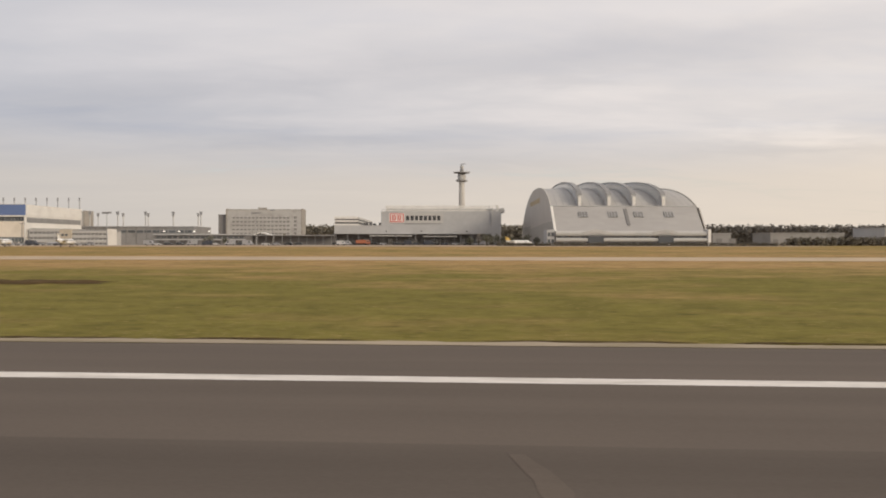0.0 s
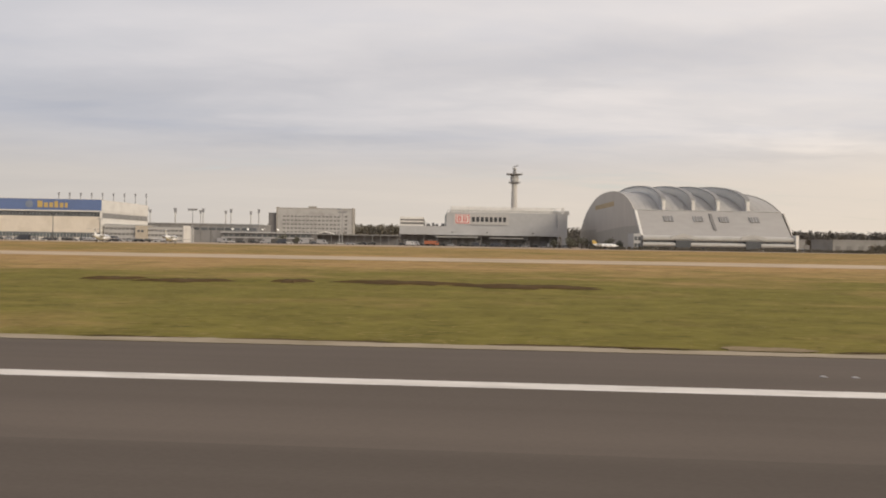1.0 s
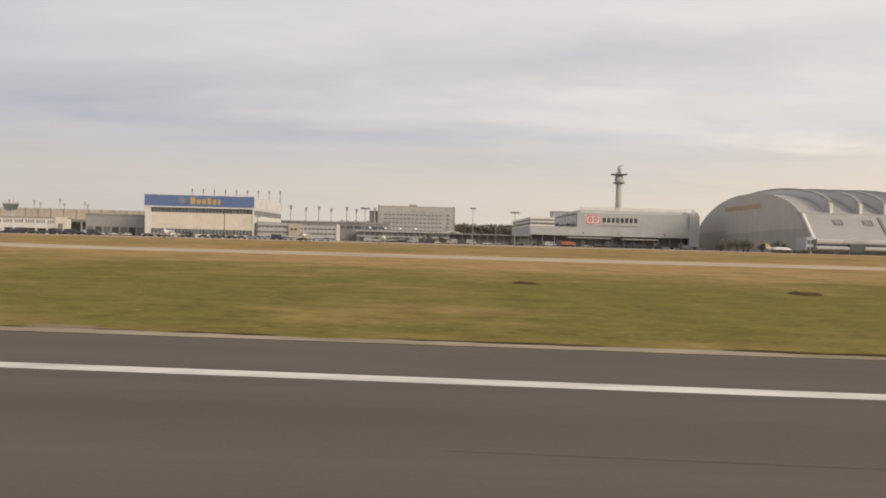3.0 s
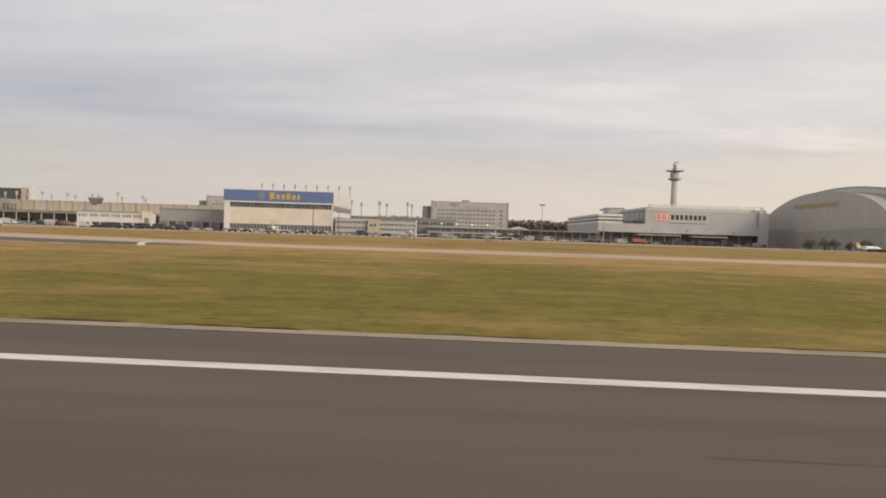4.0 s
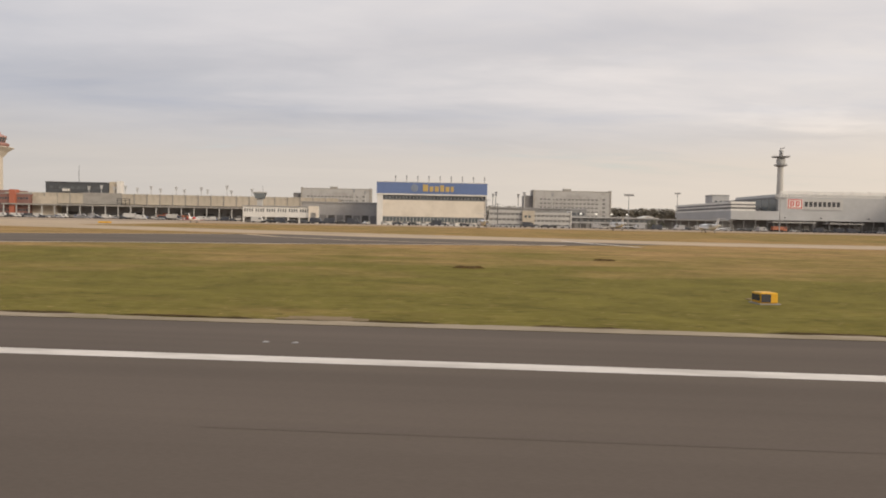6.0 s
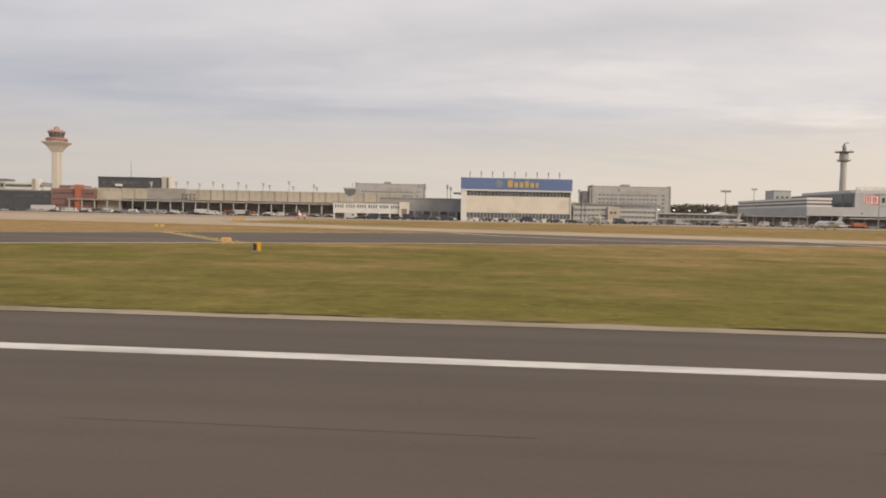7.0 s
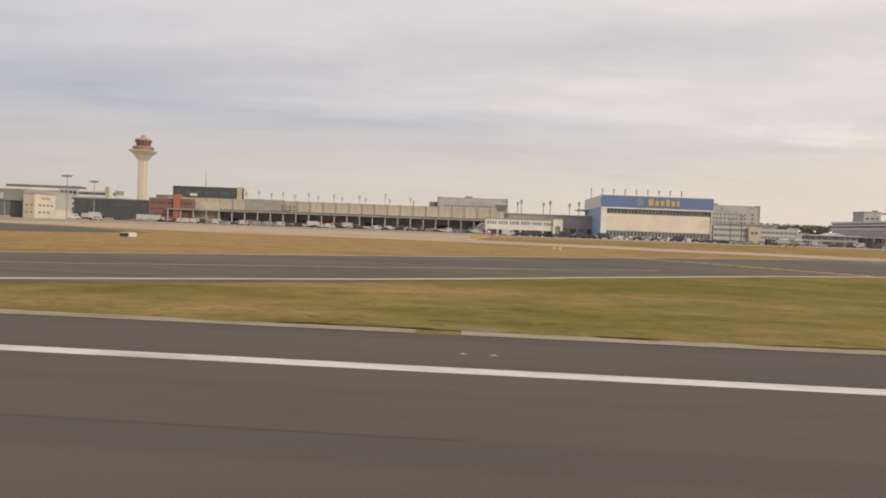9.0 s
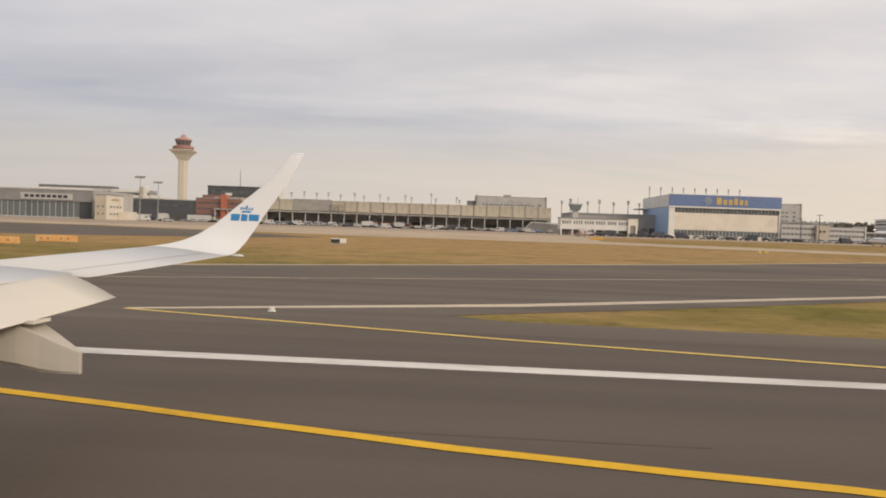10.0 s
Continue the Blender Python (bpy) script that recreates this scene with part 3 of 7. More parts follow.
tar_streak([(-91.7, 6.0), (-91.8, 11.2), (-91.9, 13.0), (-92.2, 19.0)], 0.45, 1)
tar_streak([(1.5, 6.0), (1.1, 11.7), (0.4, 13.7)], 0.55, 2)
tar_streak([(-241.6, 9.5), (-243.4, 12.8), (-245.1, 15.5)], 0.40, 3)
rng_seam = random.Random(4)
xs_seam = -480.0
while xs_seam < -94:
    ln = rng_seam.uniform(6, 26)
    yy = 13.62 + 0.04 * math.sin(xs_seam * 0.05)
    sheet("runway_seam", [(xs_seam, yy), (xs_seam + ln, yy + 0.01), (xs_seam + ln, yy + 0.032), (xs_seam, yy + 0.022)], M_SEAM, 0.019, "thin dark paving seam along the runway", "road marking")
    xs_seam += ln + rng_seam.uniform(4, 22)
# lights set in the runway shoulder, in pairs, every sixty metres
def inset_light():
    e = thing("runway_light", 0, 0, 0, 0, "small white inset runway edge light", "runway light", "runway edge lights")
    bm = bmesh.new()
    lathe(bm, [(0.13, 0.005), (0.13, 0.012), (0.10, 0.024), (0.06, 0.028)], sides=14)
    part("housing", bm, M_MID, e)
    bm = bmesh.new()
    box(bm, -0.05, 0.05, -0.04, 0.04, 0.024, 0.038)
    part("lens", bm, M_LIGHT, e)
    return e


_light = inset_light()
_light.matrix_basis = pose(-37.4, 23.25, 0.014)
for i, x0 in enumerate((-37.4, 23.7, 85.0, -98.3, -159.5, -220.8, -281.8, -342.2, -400.3, -459.0)):
    for k in (0, 1):
        if i or k:
            copy_thing(_light, pose(x0 + 1.0 * k, 23.25, 0.014))


def soil_patch(x, y, length, width, seed):
    """A low ragged hump of bare brown earth in the grass."""
    rng = random.Random(seed)
    bm = bmesh.new()
    n = 26
    ring, inner = [], []
    for i in range(n):
        a = 2 * math.pi * i / n
        k = rng.uniform(0.6, 1.15)
        ring.append(bm.verts.new((length / 2 * math.cos(a) * k, width / 2 * math.sin(a) * k, 0.0)))
        inner.append(bm.verts.new((length / 2 * math.cos(a) * k * 0.7, width / 2 * math.sin(a) * k * 0.7, rng.uniform(0.08, 0.22))))
    top = bm.verts.new((0, 0, 0.18))
    for i in range(n):
        j = (i + 1) % n
        bm.faces.new((ring[i], ring[j], inner[j], inner[i]))
        bm.faces.new((inner[i], inner[j], top))
    ob = part("soil_patch", bm, M_SOIL)
    ob.matrix_basis = pose(x, y, level(y) + 0.004, 0, 0, rng.uniform(-2, 2))
    tagged(ob, "ragged streak of bare brown soil in the grass", "soil", kind="structure")


SOIL = ((-56, 70.2, 15, 3.6), (-45, 68.2, 17, 4.0), (-111.8, 66.5, 3.2, 2.2), (-100.9, 66.4, 3.0, 2.4), (-85.5, 69.2, 7.0, 2.6), (-77.5, 67.8, 10.0, 3.4), (-67.4, 70.0, 4.4, 3.6),
        (-137, 70.3, 3.0, 2.2), (-276.4, 64.5, 3.4, 0.9), (-261.4, 81.0, 3.0, 1.1))
for i, (x, y, l, w) in enumerate(SOIL):
    soil_patch(x, y, l, w * 1.6, i)


def worn_strip(x, seed):
    """Pale trodden earth where a cable runs from the strip to a pair of lights."""
    rng = random.Random(seed)
    n, a, b = 18, 1.9, 0.9
    pts = []
    for i in range(n):
        k = 2 * math.pi * i / n
        q = rng.uniform(0.75, 1.15)
        pts.append((x + a * math.cos(k) * q, max(28.62, 29.0 + b * math.sin(k) * q)))
    sheet("bare_earth", pts, M_EARTH, 0.036, "pale trodden bare earth at the edge of the grass", "soil")


# brown line for earth and the shadow gap, painted along the ragged grass edge
xe = 50.0
while xe > -399.0:
    ln = rng_edge.uniform(3.0, 11.0)
    pts = [(xe - ln * k / 6, 28.62 + rng_edge.uniform(-0.04, 0.05)) for k in range(7)]
    back = [(x, y + rng_edge.uniform(0.15, 0.50)) for x, y in pts[1:-1]]
    sheet("earth_shade_edge", pts + back[::-1], M_SOIL, 0.033, "thin brown line of earth and painted shadow gap at the grass edge", "soil")
    xe -= ln + rng_edge.uniform(0.4, 6.0)
for i, x in enumerate((-36.9, -97.8, -159.0, -220.3, -281.3, -341.7, -400.0)):
    worn_strip(x, 20 + i)

APRON_Z = 2.5


# ---- hangar with the blue fascia ----
def blue_hangar():
    W, D, H = 63.0, 62.0, 24.6
    e = thing("maintenance_hangar", -339.6, 403.6, APRON_Z, GRID, "large cream hangar with a blue fascia and golden lettering", "hangar")
    t = 0.6
    body = part("wall", boxes((0, W, t, 1.0, 0, 1.6), (0, 3.2, 0, 1.0, 0, H - 7.2), (W - 0.5, W, 0, 1.0, 0, H - 7.2), (W - t, W, 1.0, D, 0, H - 6.8),
                              (t, W - t, D - t, D, 0, H)), M_WHITE, e, "white painted frame and walls")
    part("side_wall", boxes((0, t, 1.0, D, 0, H - 6.8)), M_BLUEWALL, e, "pale blue corrugated side wall")
    for a, b in ((-0.25, t), (W - t, W + 0.25)):
        part("upper_side_wall", boxes((a, b, 0.6, D, H - 6.8, H)), M_WHITE, e, "white upper wall band")
    part("roof", boxes((0.2, W - 0.2, 0.7, D - 0.2, H - 0.5, H - 0.1)), M_ROOF, e)
    part("canopy", boxes((-6.5, -0.3, D - 16, D, H - 7.6, H - 6.9)), M_LIGHT, e, "thin canopy jutting from the side wall")
    part("fascia", boxes((-0.3, W + 0.3, -0.5, 0.6, H - 6.5, H)), M_BLUE, e, "blue fascia band")
    part("fascia_trim", boxes((-0.3, W + 0.3, -0.45, 0.6, H - 7.3, H - 6.5), (-0.32, W + 0.32, -0.55, 0.7, H, H + 0.35)), M_WHITE, e, "white trim under the fascia")
    # sliding doors: six leaves, with glazing above and below
    n, u0, u1 = 6, 3.2, W - 0.5
    step = (u1 - u0) / n
    for i in range(n):
        a, b = u0 + i * step, u0 + (i + 1) * step
        d = 0.6
        door = part("door", boxes((a + 0.02, b - 0.02, d, d + 0.25, 4.9, 14.5), (a + 0.02, b - 0.02, d, d + 0.25, 1.6, 1.95)), M_CREAM, e, "cream sliding door leaf")
        for k in range(5):
            s = step / 5
            bm = bmesh.new()
            box(bm, a + k * s + 0.12, a + (k + 1) * s - 0.12, d + 0.08, d + 0.14, 1.95, 4.9)
            box(bm, a + k * s, a + k * s + 0.12, d, d + 0.2, 1.95, 4.9, 1)
            part("lower_pane", bm, [M_GLASSPALE, M_LIGHT], door)
            bm = bmesh.new()
            box(bm, a + k * s + 0.12, a + (k + 1) * s - 0.12, d + 0.08, d + 0.14, 14.5, 17.3)
            box(bm, a + k * s, a + k * s + 0.12, d, d + 0.2, 14.5, 17.3, 1)
            part("upper_pane", bm, [M_GLASS, M_MID], door)
    # plain golden shapes where the lettering stands
    x = 26.2
    for w, z0, z1 in ((3.0, 1.4, 5.4), (2.2, 1.4, 4.3), (2.2, 1.4, 4.4), (2.2, 1.4, 5.2), (2.2, 1.4, 4.3), (1.6, 1.4, 4.4)):
        bm = bmesh.new()
        box(bm, x, x + w, -0.75, -0.5, H - 6.5 + z0, H - 6.5 + z1)
        bmesh.ops.bevel(bm, geom=bm.edges[:], offset=0.1, segments=1, affect="EDGES")
        part("sign_letter", bm, M_YELLOW, e, "golden raised block of the lettering")
        x += w + 0.85
    bm = bmesh.new()
    lathe(bm, [(2.2, 0), (2.2, 0.16), (1.8, 0.2)], sides=22)
    bmesh.ops.rotate(bm, verts=bm.verts[:], cent=(0, 0, 0), matrix=Matrix.Rotation(radians(90), 3, "X"))
    bmesh.ops.translate(bm, verts=bm.verts[:], vec=(21.4, -0.52, H - 3.2))
    part("sign_emblem", bm, M_EMBLEM, e, "round emblem beside the lettering")
    # right side: windows in bands
    side = Matrix.Translation((W, 0, 0)) @ pose(0, 0, 0, 0, 0, 90)
    part("side_ribbon", boxes((W, W + 0.12, 2, D - 1, 13.8, 16.9)), M_MID, e, "grey ribbon of side windows")
    part("side_annexe", boxes((W + 0.01, W + 3.0, 6, D - 2, 0, 10.6)), M_LIGHT, e, "low pale annexe along the side")
    for z in (2.2, 6.2):
        part("side_band", boxes((W + 3.0, W + 3.1, 7, D - 3, z, z + 1.9)), M_DIMGLASS, e, "dull window band of the annexe")
    window_row(e, 9, 4, D - 4, 14.2, 2.3, 0.84, -0.12, M_MID, M_DIMGLASS, origin=side)
    for i in range(9):
        bm = bmesh.new()
        u = 3.6 + i * 7.35
        lathe(bm, [(0.30, H), (0.20, H + 7.6)], x=u, y=D - 1.2, sides=8)
        box(bm, u - 0.35, u + 0.35, D - 1.6, D - 0.9, H + 5.6, H + 7.9)
        part("roof_mast", bm, M_STEEL, e, "slender mast on the roof edge")
    # the long walls run a little out of square with the front
    for ob in e.children_recursive:
        if ob.name.split(".")[0] == "window":
            ob.matrix_basis = Matrix.Translation((0.065 * ob.matrix_basis.translation.y, 0, 0)) @ ob.matrix_basis
        else:
            for vert in ob.data.vertices:
                vert.co.x += 0.065 * max(0.0, vert.co.y)


blue_hangar()


def banded_office(name, x, y, W, D, H, floors, label, bays, end_wall=False):
    """A low office block: pale parapet bands with ribbon windows between them."""
    e = thing(name, x, y, APRON_Z, GRID, label, "office building")
    fh = H / floors
    part("wall", boxes((0.2, W - 0.2, 0.35, D, 0, H - 0.2)), M_LIGHT, e)
    part("roof", boxes((0, W, 0.2, D, H - 0.2, H + 0.5)), M_ROOF, e)
    for k in range(floors):
        part("parapet", boxes((0, W, 0, 0.36, k * fh + fh * 0.62, k * fh + fh * 1.02)), M_LIGHT, e, "pale parapet band")
        window_row(e, bays, 0.4, W - 0.4, k * fh + fh * 0.14, fh * 0.46, 0.94, 0.36, M_LIGHT, M_DIMGLASS)
    if end_wall:
        part("end_wall", boxes((W, W + 0.5, -0.4, 12.0, 0, H + 1.4)), M_WHITE, e, "white end wall")
    return e


banded_office("office_block", -275.4, 410.4, 23.0, 24.0, 9.6, 3, "pale low office block with ribbon windows beside the hangar", 9)
banded_office("office_block", -250.5, 411.6, 22.5, 20.0, 8.6, 3, "pale low office block with a white end wall", 9, True)
s = thing("stair_tower", -256.0, 411.0, APRON_Z, GRID, "beige stair tower between the low office blocks", "stair tower")
part("wall", boxes((0, 7.0, -0.8, 8, 0, 9.6)), M_PIER, s)
window_row(s, 2, 0.8, 5.2, 5.6, 1.4, 0.7, -0.8)


def tall_office(x, y, W, H, label, bays, annexe):
    """A tall grey office block with rows of windows under a plain attic."""
    e = thing("tall_office", x, y, APRON_Z, GRID, label, "office building")
    D = 18.0
    part("wall", boxes((0, W, 0, D, 0, H)), M_OFFICE, e)
    part("roof_edge", boxes((-0.2, W + 0.2, -0.2, D + 0.2, H, H + 0.6)), M_CONC, e)
    for a, b in ((-0.35, 1.0), (W - 1.0, W + 0.35)):
        part("end_pier", boxes((a, b, -0.35, D, 0, H + 1.2)), M_CONC, e)
    for k in range(5):
        z = H - 8.0 - k * 3.6
        window_row(e, bays, 5, W - 11, z, 1.7, 0.78, 0.0, M_LIGHT, M_DIMGLASS)
        part("sill_band", boxes((4.5, W - 10.5, -0.3, 0, z - 0.7, z - 0.15)), M_LIGHT, e, "pale sill band")
        window_row(e, 1, W - 8.0, W - 4.5, z + 0.1, 2.2, 0.8, 0.0, M_LIGHT, M_DIMGLASS)
    if annexe:
        part("annexe", boxes((-8, -0.4, 3, D, 0, H - 4)), M_DARKWALL, e, "dark stair annexe")
    part("roof_hut", boxes((W * 0.4, W * 0.5, 6, 12, H + 0.6, H + 2.6)), M_CONC, e)
    return e


tall_office(-236.5, 632.5, 69.0, 31.6, "tall grey concrete office block with rows of windows", 15, True)
tall_office(-452.5, 656.5, 65.0, 31.6, "tall grey concrete office block behind the pier", 15, True)


# ---- cargo terminal with the red sign ----
def cargo_terminal():
    e = thing("cargo_terminal", -108.5, 502.0, APRON_Z, 4.0, "long grey cargo terminal with a red sign and dark loading bays", "cargo terminal")
    u1 = 33.5           # where the tall hall begins
    W = 120.0
    # lower storey, standing out over the loading bays
    part("lower_wall", boxes((0, W - 3.0, -0.5, 1.0, 8.0, 14.2)), M_GREY, e, "grey sheet wall over the loading bays")
    part("hall_wall", boxes((u1, W, 1.2, 2.2, 14.0, 24.3), (W - 7, W, -0.6, 2.2, 2.0, 24.3)), M_GREY, e, "grey sheet wall of the tall hall")
    part("hall_side_wall", boxes((u1, u1 + 0.8, 2.2, 92, 13.0, 24.3)), M_DARKWALL, e, "dark glazed side wall")
    window_row(e, 7, -90, -4, 14.4, 8.6, 0.94, 0, M_MID, M_GLASSPALE, origin=Matrix.Translation((u1, 0, 0)) @ pose(0, 0, 0, 0, 0, -90))
    part("hall_side_wall", boxes((W - 0.8, W, 2.2, 92, 0, 24.3)), M_MID, e, "darker side wall")
    part("hall_roof", boxes((u1 + 0.3, W - 0.3, 2.0, 92, 23.8, 24.2)), M_ROOF, e)
    for i in range(11):
        a = u1 + 2.5 + i * 8.0
        bm = bmesh.new()
        prism(bm, [(a, 24.2), (a + 0.4, 26.6), (a + 7.4, 27.2), (a + 7.8, 24.2)], 12.0, 80.0, "y")
        part("skylight", bm, M_LIGHT, e, "pale roof light")
    # slanting braces of the roof screen
    n = 14
    st = (W - u1 - 5.0) / 13
    brace = bmesh.new()
    prism(brace, [(0.0, 24.3), (0.8, 24.3), (st, 28.5), (st - 0.8, 28.5)], 5.6, 5.85, "y")
    bme = mesh_of(brace, "screen_brace", M_WHITE)
    for i in range(n - 1):
        shared("screen_brace", bme, e, pose(u1 + 3.0 + i * st, 0, 0) if i % 2 else pose(u1 + 3.0 + (i + 1) * st, 11.45, 0, 0, 0, 180))
    for a, w, h in ((19.0, 2.6, 2.6), (23.0, 1.8, 3.2), (25.6, 2.2, 2.2), (30.0, 2.4, 2.8)):
        part("roof_unit", boxes((a, a + w, 24, 28, 14.0, 14.0 + h)), M_DARKWALL, e, "dark air unit on the low roof")
    part("screen_end", boxes((W - 3.2, W - 1.2, 5.6, 6.6, 24.2, 28.9)), M_WHITE, e, "white end post of the roof screen")
    for i in range(8):
        part("screen_slat", boxes((u1 + 3.0, W - 10.0, 5.9, 6.0, 24.4 + i * 0.52, 24.74 + i * 0.52)), M_WHITE, e, "pale louvre of the roof screen")
    for i in range(14):
        a = u1 + 3.0 + i * (W - u1 - 5.0) / 13
        part("screen_post", boxes((a, a + 0.25, 6.0, 6.25, 24.2, 28.6)), M_STEEL, e)
    part("screen_rail", boxes((u1 + 3.0, W - 1.8, 6.0, 6.2, 28.25, 28.65)), M_WHITE, e)
    rail = bmesh.new()
    for i in range(38):
        a = u1 + 0.6 + i * (W - u1 - 1.2) / 37
        box(rail, a - 0.05, a + 0.05, 1.3, 1.4, 24.3, 25.8)
    box(rail, u1 + 0.4, W - 0.4, 1.3, 1.42, 25.7, 25.85)
    box(rail, u1 + 0.4, W - 0.4, 1.3, 1.42, 25.0, 25.1)
    part("roof_railing", rail, M_STEEL, e, "thin roof railing")
    part("plinth_slab", boxes((0.3, W - 3.3, -0.2, 90, 13.6, 14.0)), M_ROOF, e)
    # striped office wing
    part("office_wing_wall", boxes((0.4, 17.0, 0.6, 114, 8.0, 19.6)), M_DARKWALL, e, "dark glazed office wing")
    for z0, z1 in ((14.0, 15.2), (16.7, 17.8), (18.9, 20.4)):
        part("office_wing_band", boxes((0, 17.2, 0.2, 116, z0, z1)), M_WHITE, e, "white parapet band")
    part("office_wing_skirt", boxes((-0.1, 0.5, 1.0, 115, 6.0, 14.0)), M_GREY, e, "grey side wall")
    # loading bays in the shade under the upper storeys
    part("bay_back_wall", boxes((0.5, W - 3.2, 9.0, 9.5, 0, 8.0), (-0.1, 0.4, 9.0, 115, 0, 6.0)), M_DARKWALL, e, "dark wall behind the loading bays")
    for i in range(20):
        bm = bmesh.new()
        a = 2.5 + i * 5.9
        box(bm, a, a + 3.6, 8.8, 9.0, 0.2, 4.6)
        for k in range(4):
            box(bm, a, a + 3.6, 8.7, 8.8, 0.9 + k * 1.0, 1.0 + k * 1.0, 1)
        part("loading_door", bm, [M_MID if i % 3 else M_LIGHT, M_DARKSTEEL], e, "roller shutter of a loading bay")
    for i in range(15):
        bm = bmesh.new()
        a = 0.8 + i * 8.2
        box(bm, a, a + 0.5, -0.3, 0.3, 0, 8.0)
        part("column", bm, M_DARKWALL, e)
    part("canopy", boxes((26, 56, -7, 0.0, 6.3, 6.9), (64, 88, -9, 0.0, 5.9, 6.5)), M_LIGHT, e, "pale canopy over the loading bays")
    for a in (27, 36, 45, 54, 65, 72, 79, 86):
        part("canopy_post", boxes((a, a + 0.25, -6.6, -6.3, 0, 6.3)), M_STEEL, e)
    # sign: a red frame with two red bars on white, and dark blocks for the words
    part("sign_board", boxes((38.8, 78.2, 1.06, 1.18, 15.9, 23.2)), M_LIGHT, e, "pale backing board of the sign")
    part("sign_plate", boxes((39.6, 50.2, 1.0, 1.06, 16.2, 23.0)), M_WHITE, e, "white sign panel")
    part("sign_frame", boxes((40.0, 49.8, 0.9, 1.0, 22.15, 22.7), (40.0, 49.8, 0.9, 1.0, 16.5, 17.05), (40.0, 40.55, 0.9, 1.0, 17.05, 22.15), (49.25, 49.8, 0.9, 1.0, 17.05, 22.15)), M_SIGNRED, e, "red sign frame")
    for a in (41.6, 45.4):
        part("sign_mark", boxes((a, a + 0.75, 0.88, 1.0, 17.9, 21.4), (a + 0.75, a + 2.3, 0.88, 1.0, 17.9, 18.5), (a + 0.75, a + 2.3, 0.88, 1.0, 20.8, 21.4), (a + 1.75, a + 2.5, 0.88, 1.0, 18.4, 20.9)), M_SIGNRED, e, "red block inside the frame")
    for i in range(8):
        a = 51.6 + i * 3.2
        bm = boxes((a, a + 2.2, 0.95, 1.2, 17.8, 21.2))
        bmesh.ops.bevel(bm, geom=bm.edges[:], offset=0.08, segments=1, affect="EDGES")
        part("sign_letter", bm, M_INK, e, "dark block of the lettering")
    part("sign_rail", boxes((50.8, 77.2, 0.8, 1.2, 15.3, 15.6)), M_MID, e)
    for a in (37, 62, 95):
        part("wall_lamp", boxes((a, a + 0.9, -0.9, -0.5, 9.6, 10.4)), M_DARKSTEEL, e)


cargo_terminal()
pb = thing("plant_block", -79.0, 640.0, APRON_Z, GRID, "plain grey plant block standing behind the cargo terminal", "building")
part("wall", boxes((0, 15, 0, 16, 0, 30.4)), M_GREY, pb)
part("roof_edge", boxes((-0.3, 15.3, -0.3, 16.3, 30.4, 31.2)), M_ROOF, pb)
window_row(pb, 3, 1, 14, 24.0, 2.2, 0.6, 0.0, M_GREY, M_GLASSPALE)


def radio_tower():
    e = thing("radio_tower", -21.5, 640.0, APRON_Z, 0, "slim concrete telecommunications tower with round platforms", "radio tower")
    bm = bmesh.new()
    lathe(bm, [(3.6, 0), (3.0, 20), (2.5, 50.0), (2.4, 66)], sides=24)
    part("shaft", bm, M_TOWERGREY, e)
    for z, r in ((57.6, 5.4), (65.0, 7.5)):
        bm = bmesh.new()
        lathe(bm, [(2.5, z - 1.0), (r, z - 0.1), (r, z + 0.45), (2.5, z + 0.55)], sides=24)
        part("platform", bm, M_MID, e, "round grey platform")
        post = mesh_of(boxes((-0.05, 0.05, -0.05, 0.05, 0, 1.2)), "railing_post", M_STEEL)
        for i in range(18):
            a = 2 * math.pi * i / 18
            shared("railing_post", post, e, pose((r - 0.15) * math.cos(a), (r - 0.15) * math.sin(a), z + 0.6))
    bm = bmesh.new()
    lathe(bm, [(3.2, 58.2), (3.7, 59.6), (3.7, 63.0), (3.0, 64.0)], sides=24)
    part("cabin", bm, M_LIGHT, e, "round equipment cabin")
    bm = bmesh.new()
    lathe(bm, [(1.6, 66.0), (1.6, 68.4), (1.0, 68.6), (1.0, 71.4)], sides=16)
    part("head", bm, M_MID, e)
    bm = bmesh.new()
    lathe(bm, [(1.5, 69.2), (1.8, 69.6), (1.8, 70.8), (1.3, 71.2)], sides=16)
    part("radome", bm, M_LIGHT, e, "pale drum on the tower head")
    bm = bmesh.new()
    lathe(bm, [(0.2, 71.2), (0.12, 73.4)], sides=8)
    part("antenna", bm, M_DARKSTEEL, e)
    bm = bmesh.new()
    prism(bm, [(-1.2, 71.6), (3.4, 73.0), (3.3, 73.7), (-1.3, 72.4)], -0.3, 0.3, "y")
    part("radar_bar", bm, M_MID, e, "slanting radar bar on the tower head")


radio_tower()


# ---- vaulted hangar ----
def vault_height(v):
    """Height of the vault over its base at depth v."""
    s = (v - 100.0) / (94.0 if v < 100.0 else 95.0)
    n = 2.5 if s < 0 else 1.85
    return 37.8 * max(0.0, 1 - abs(s) ** n) ** (1 / n)


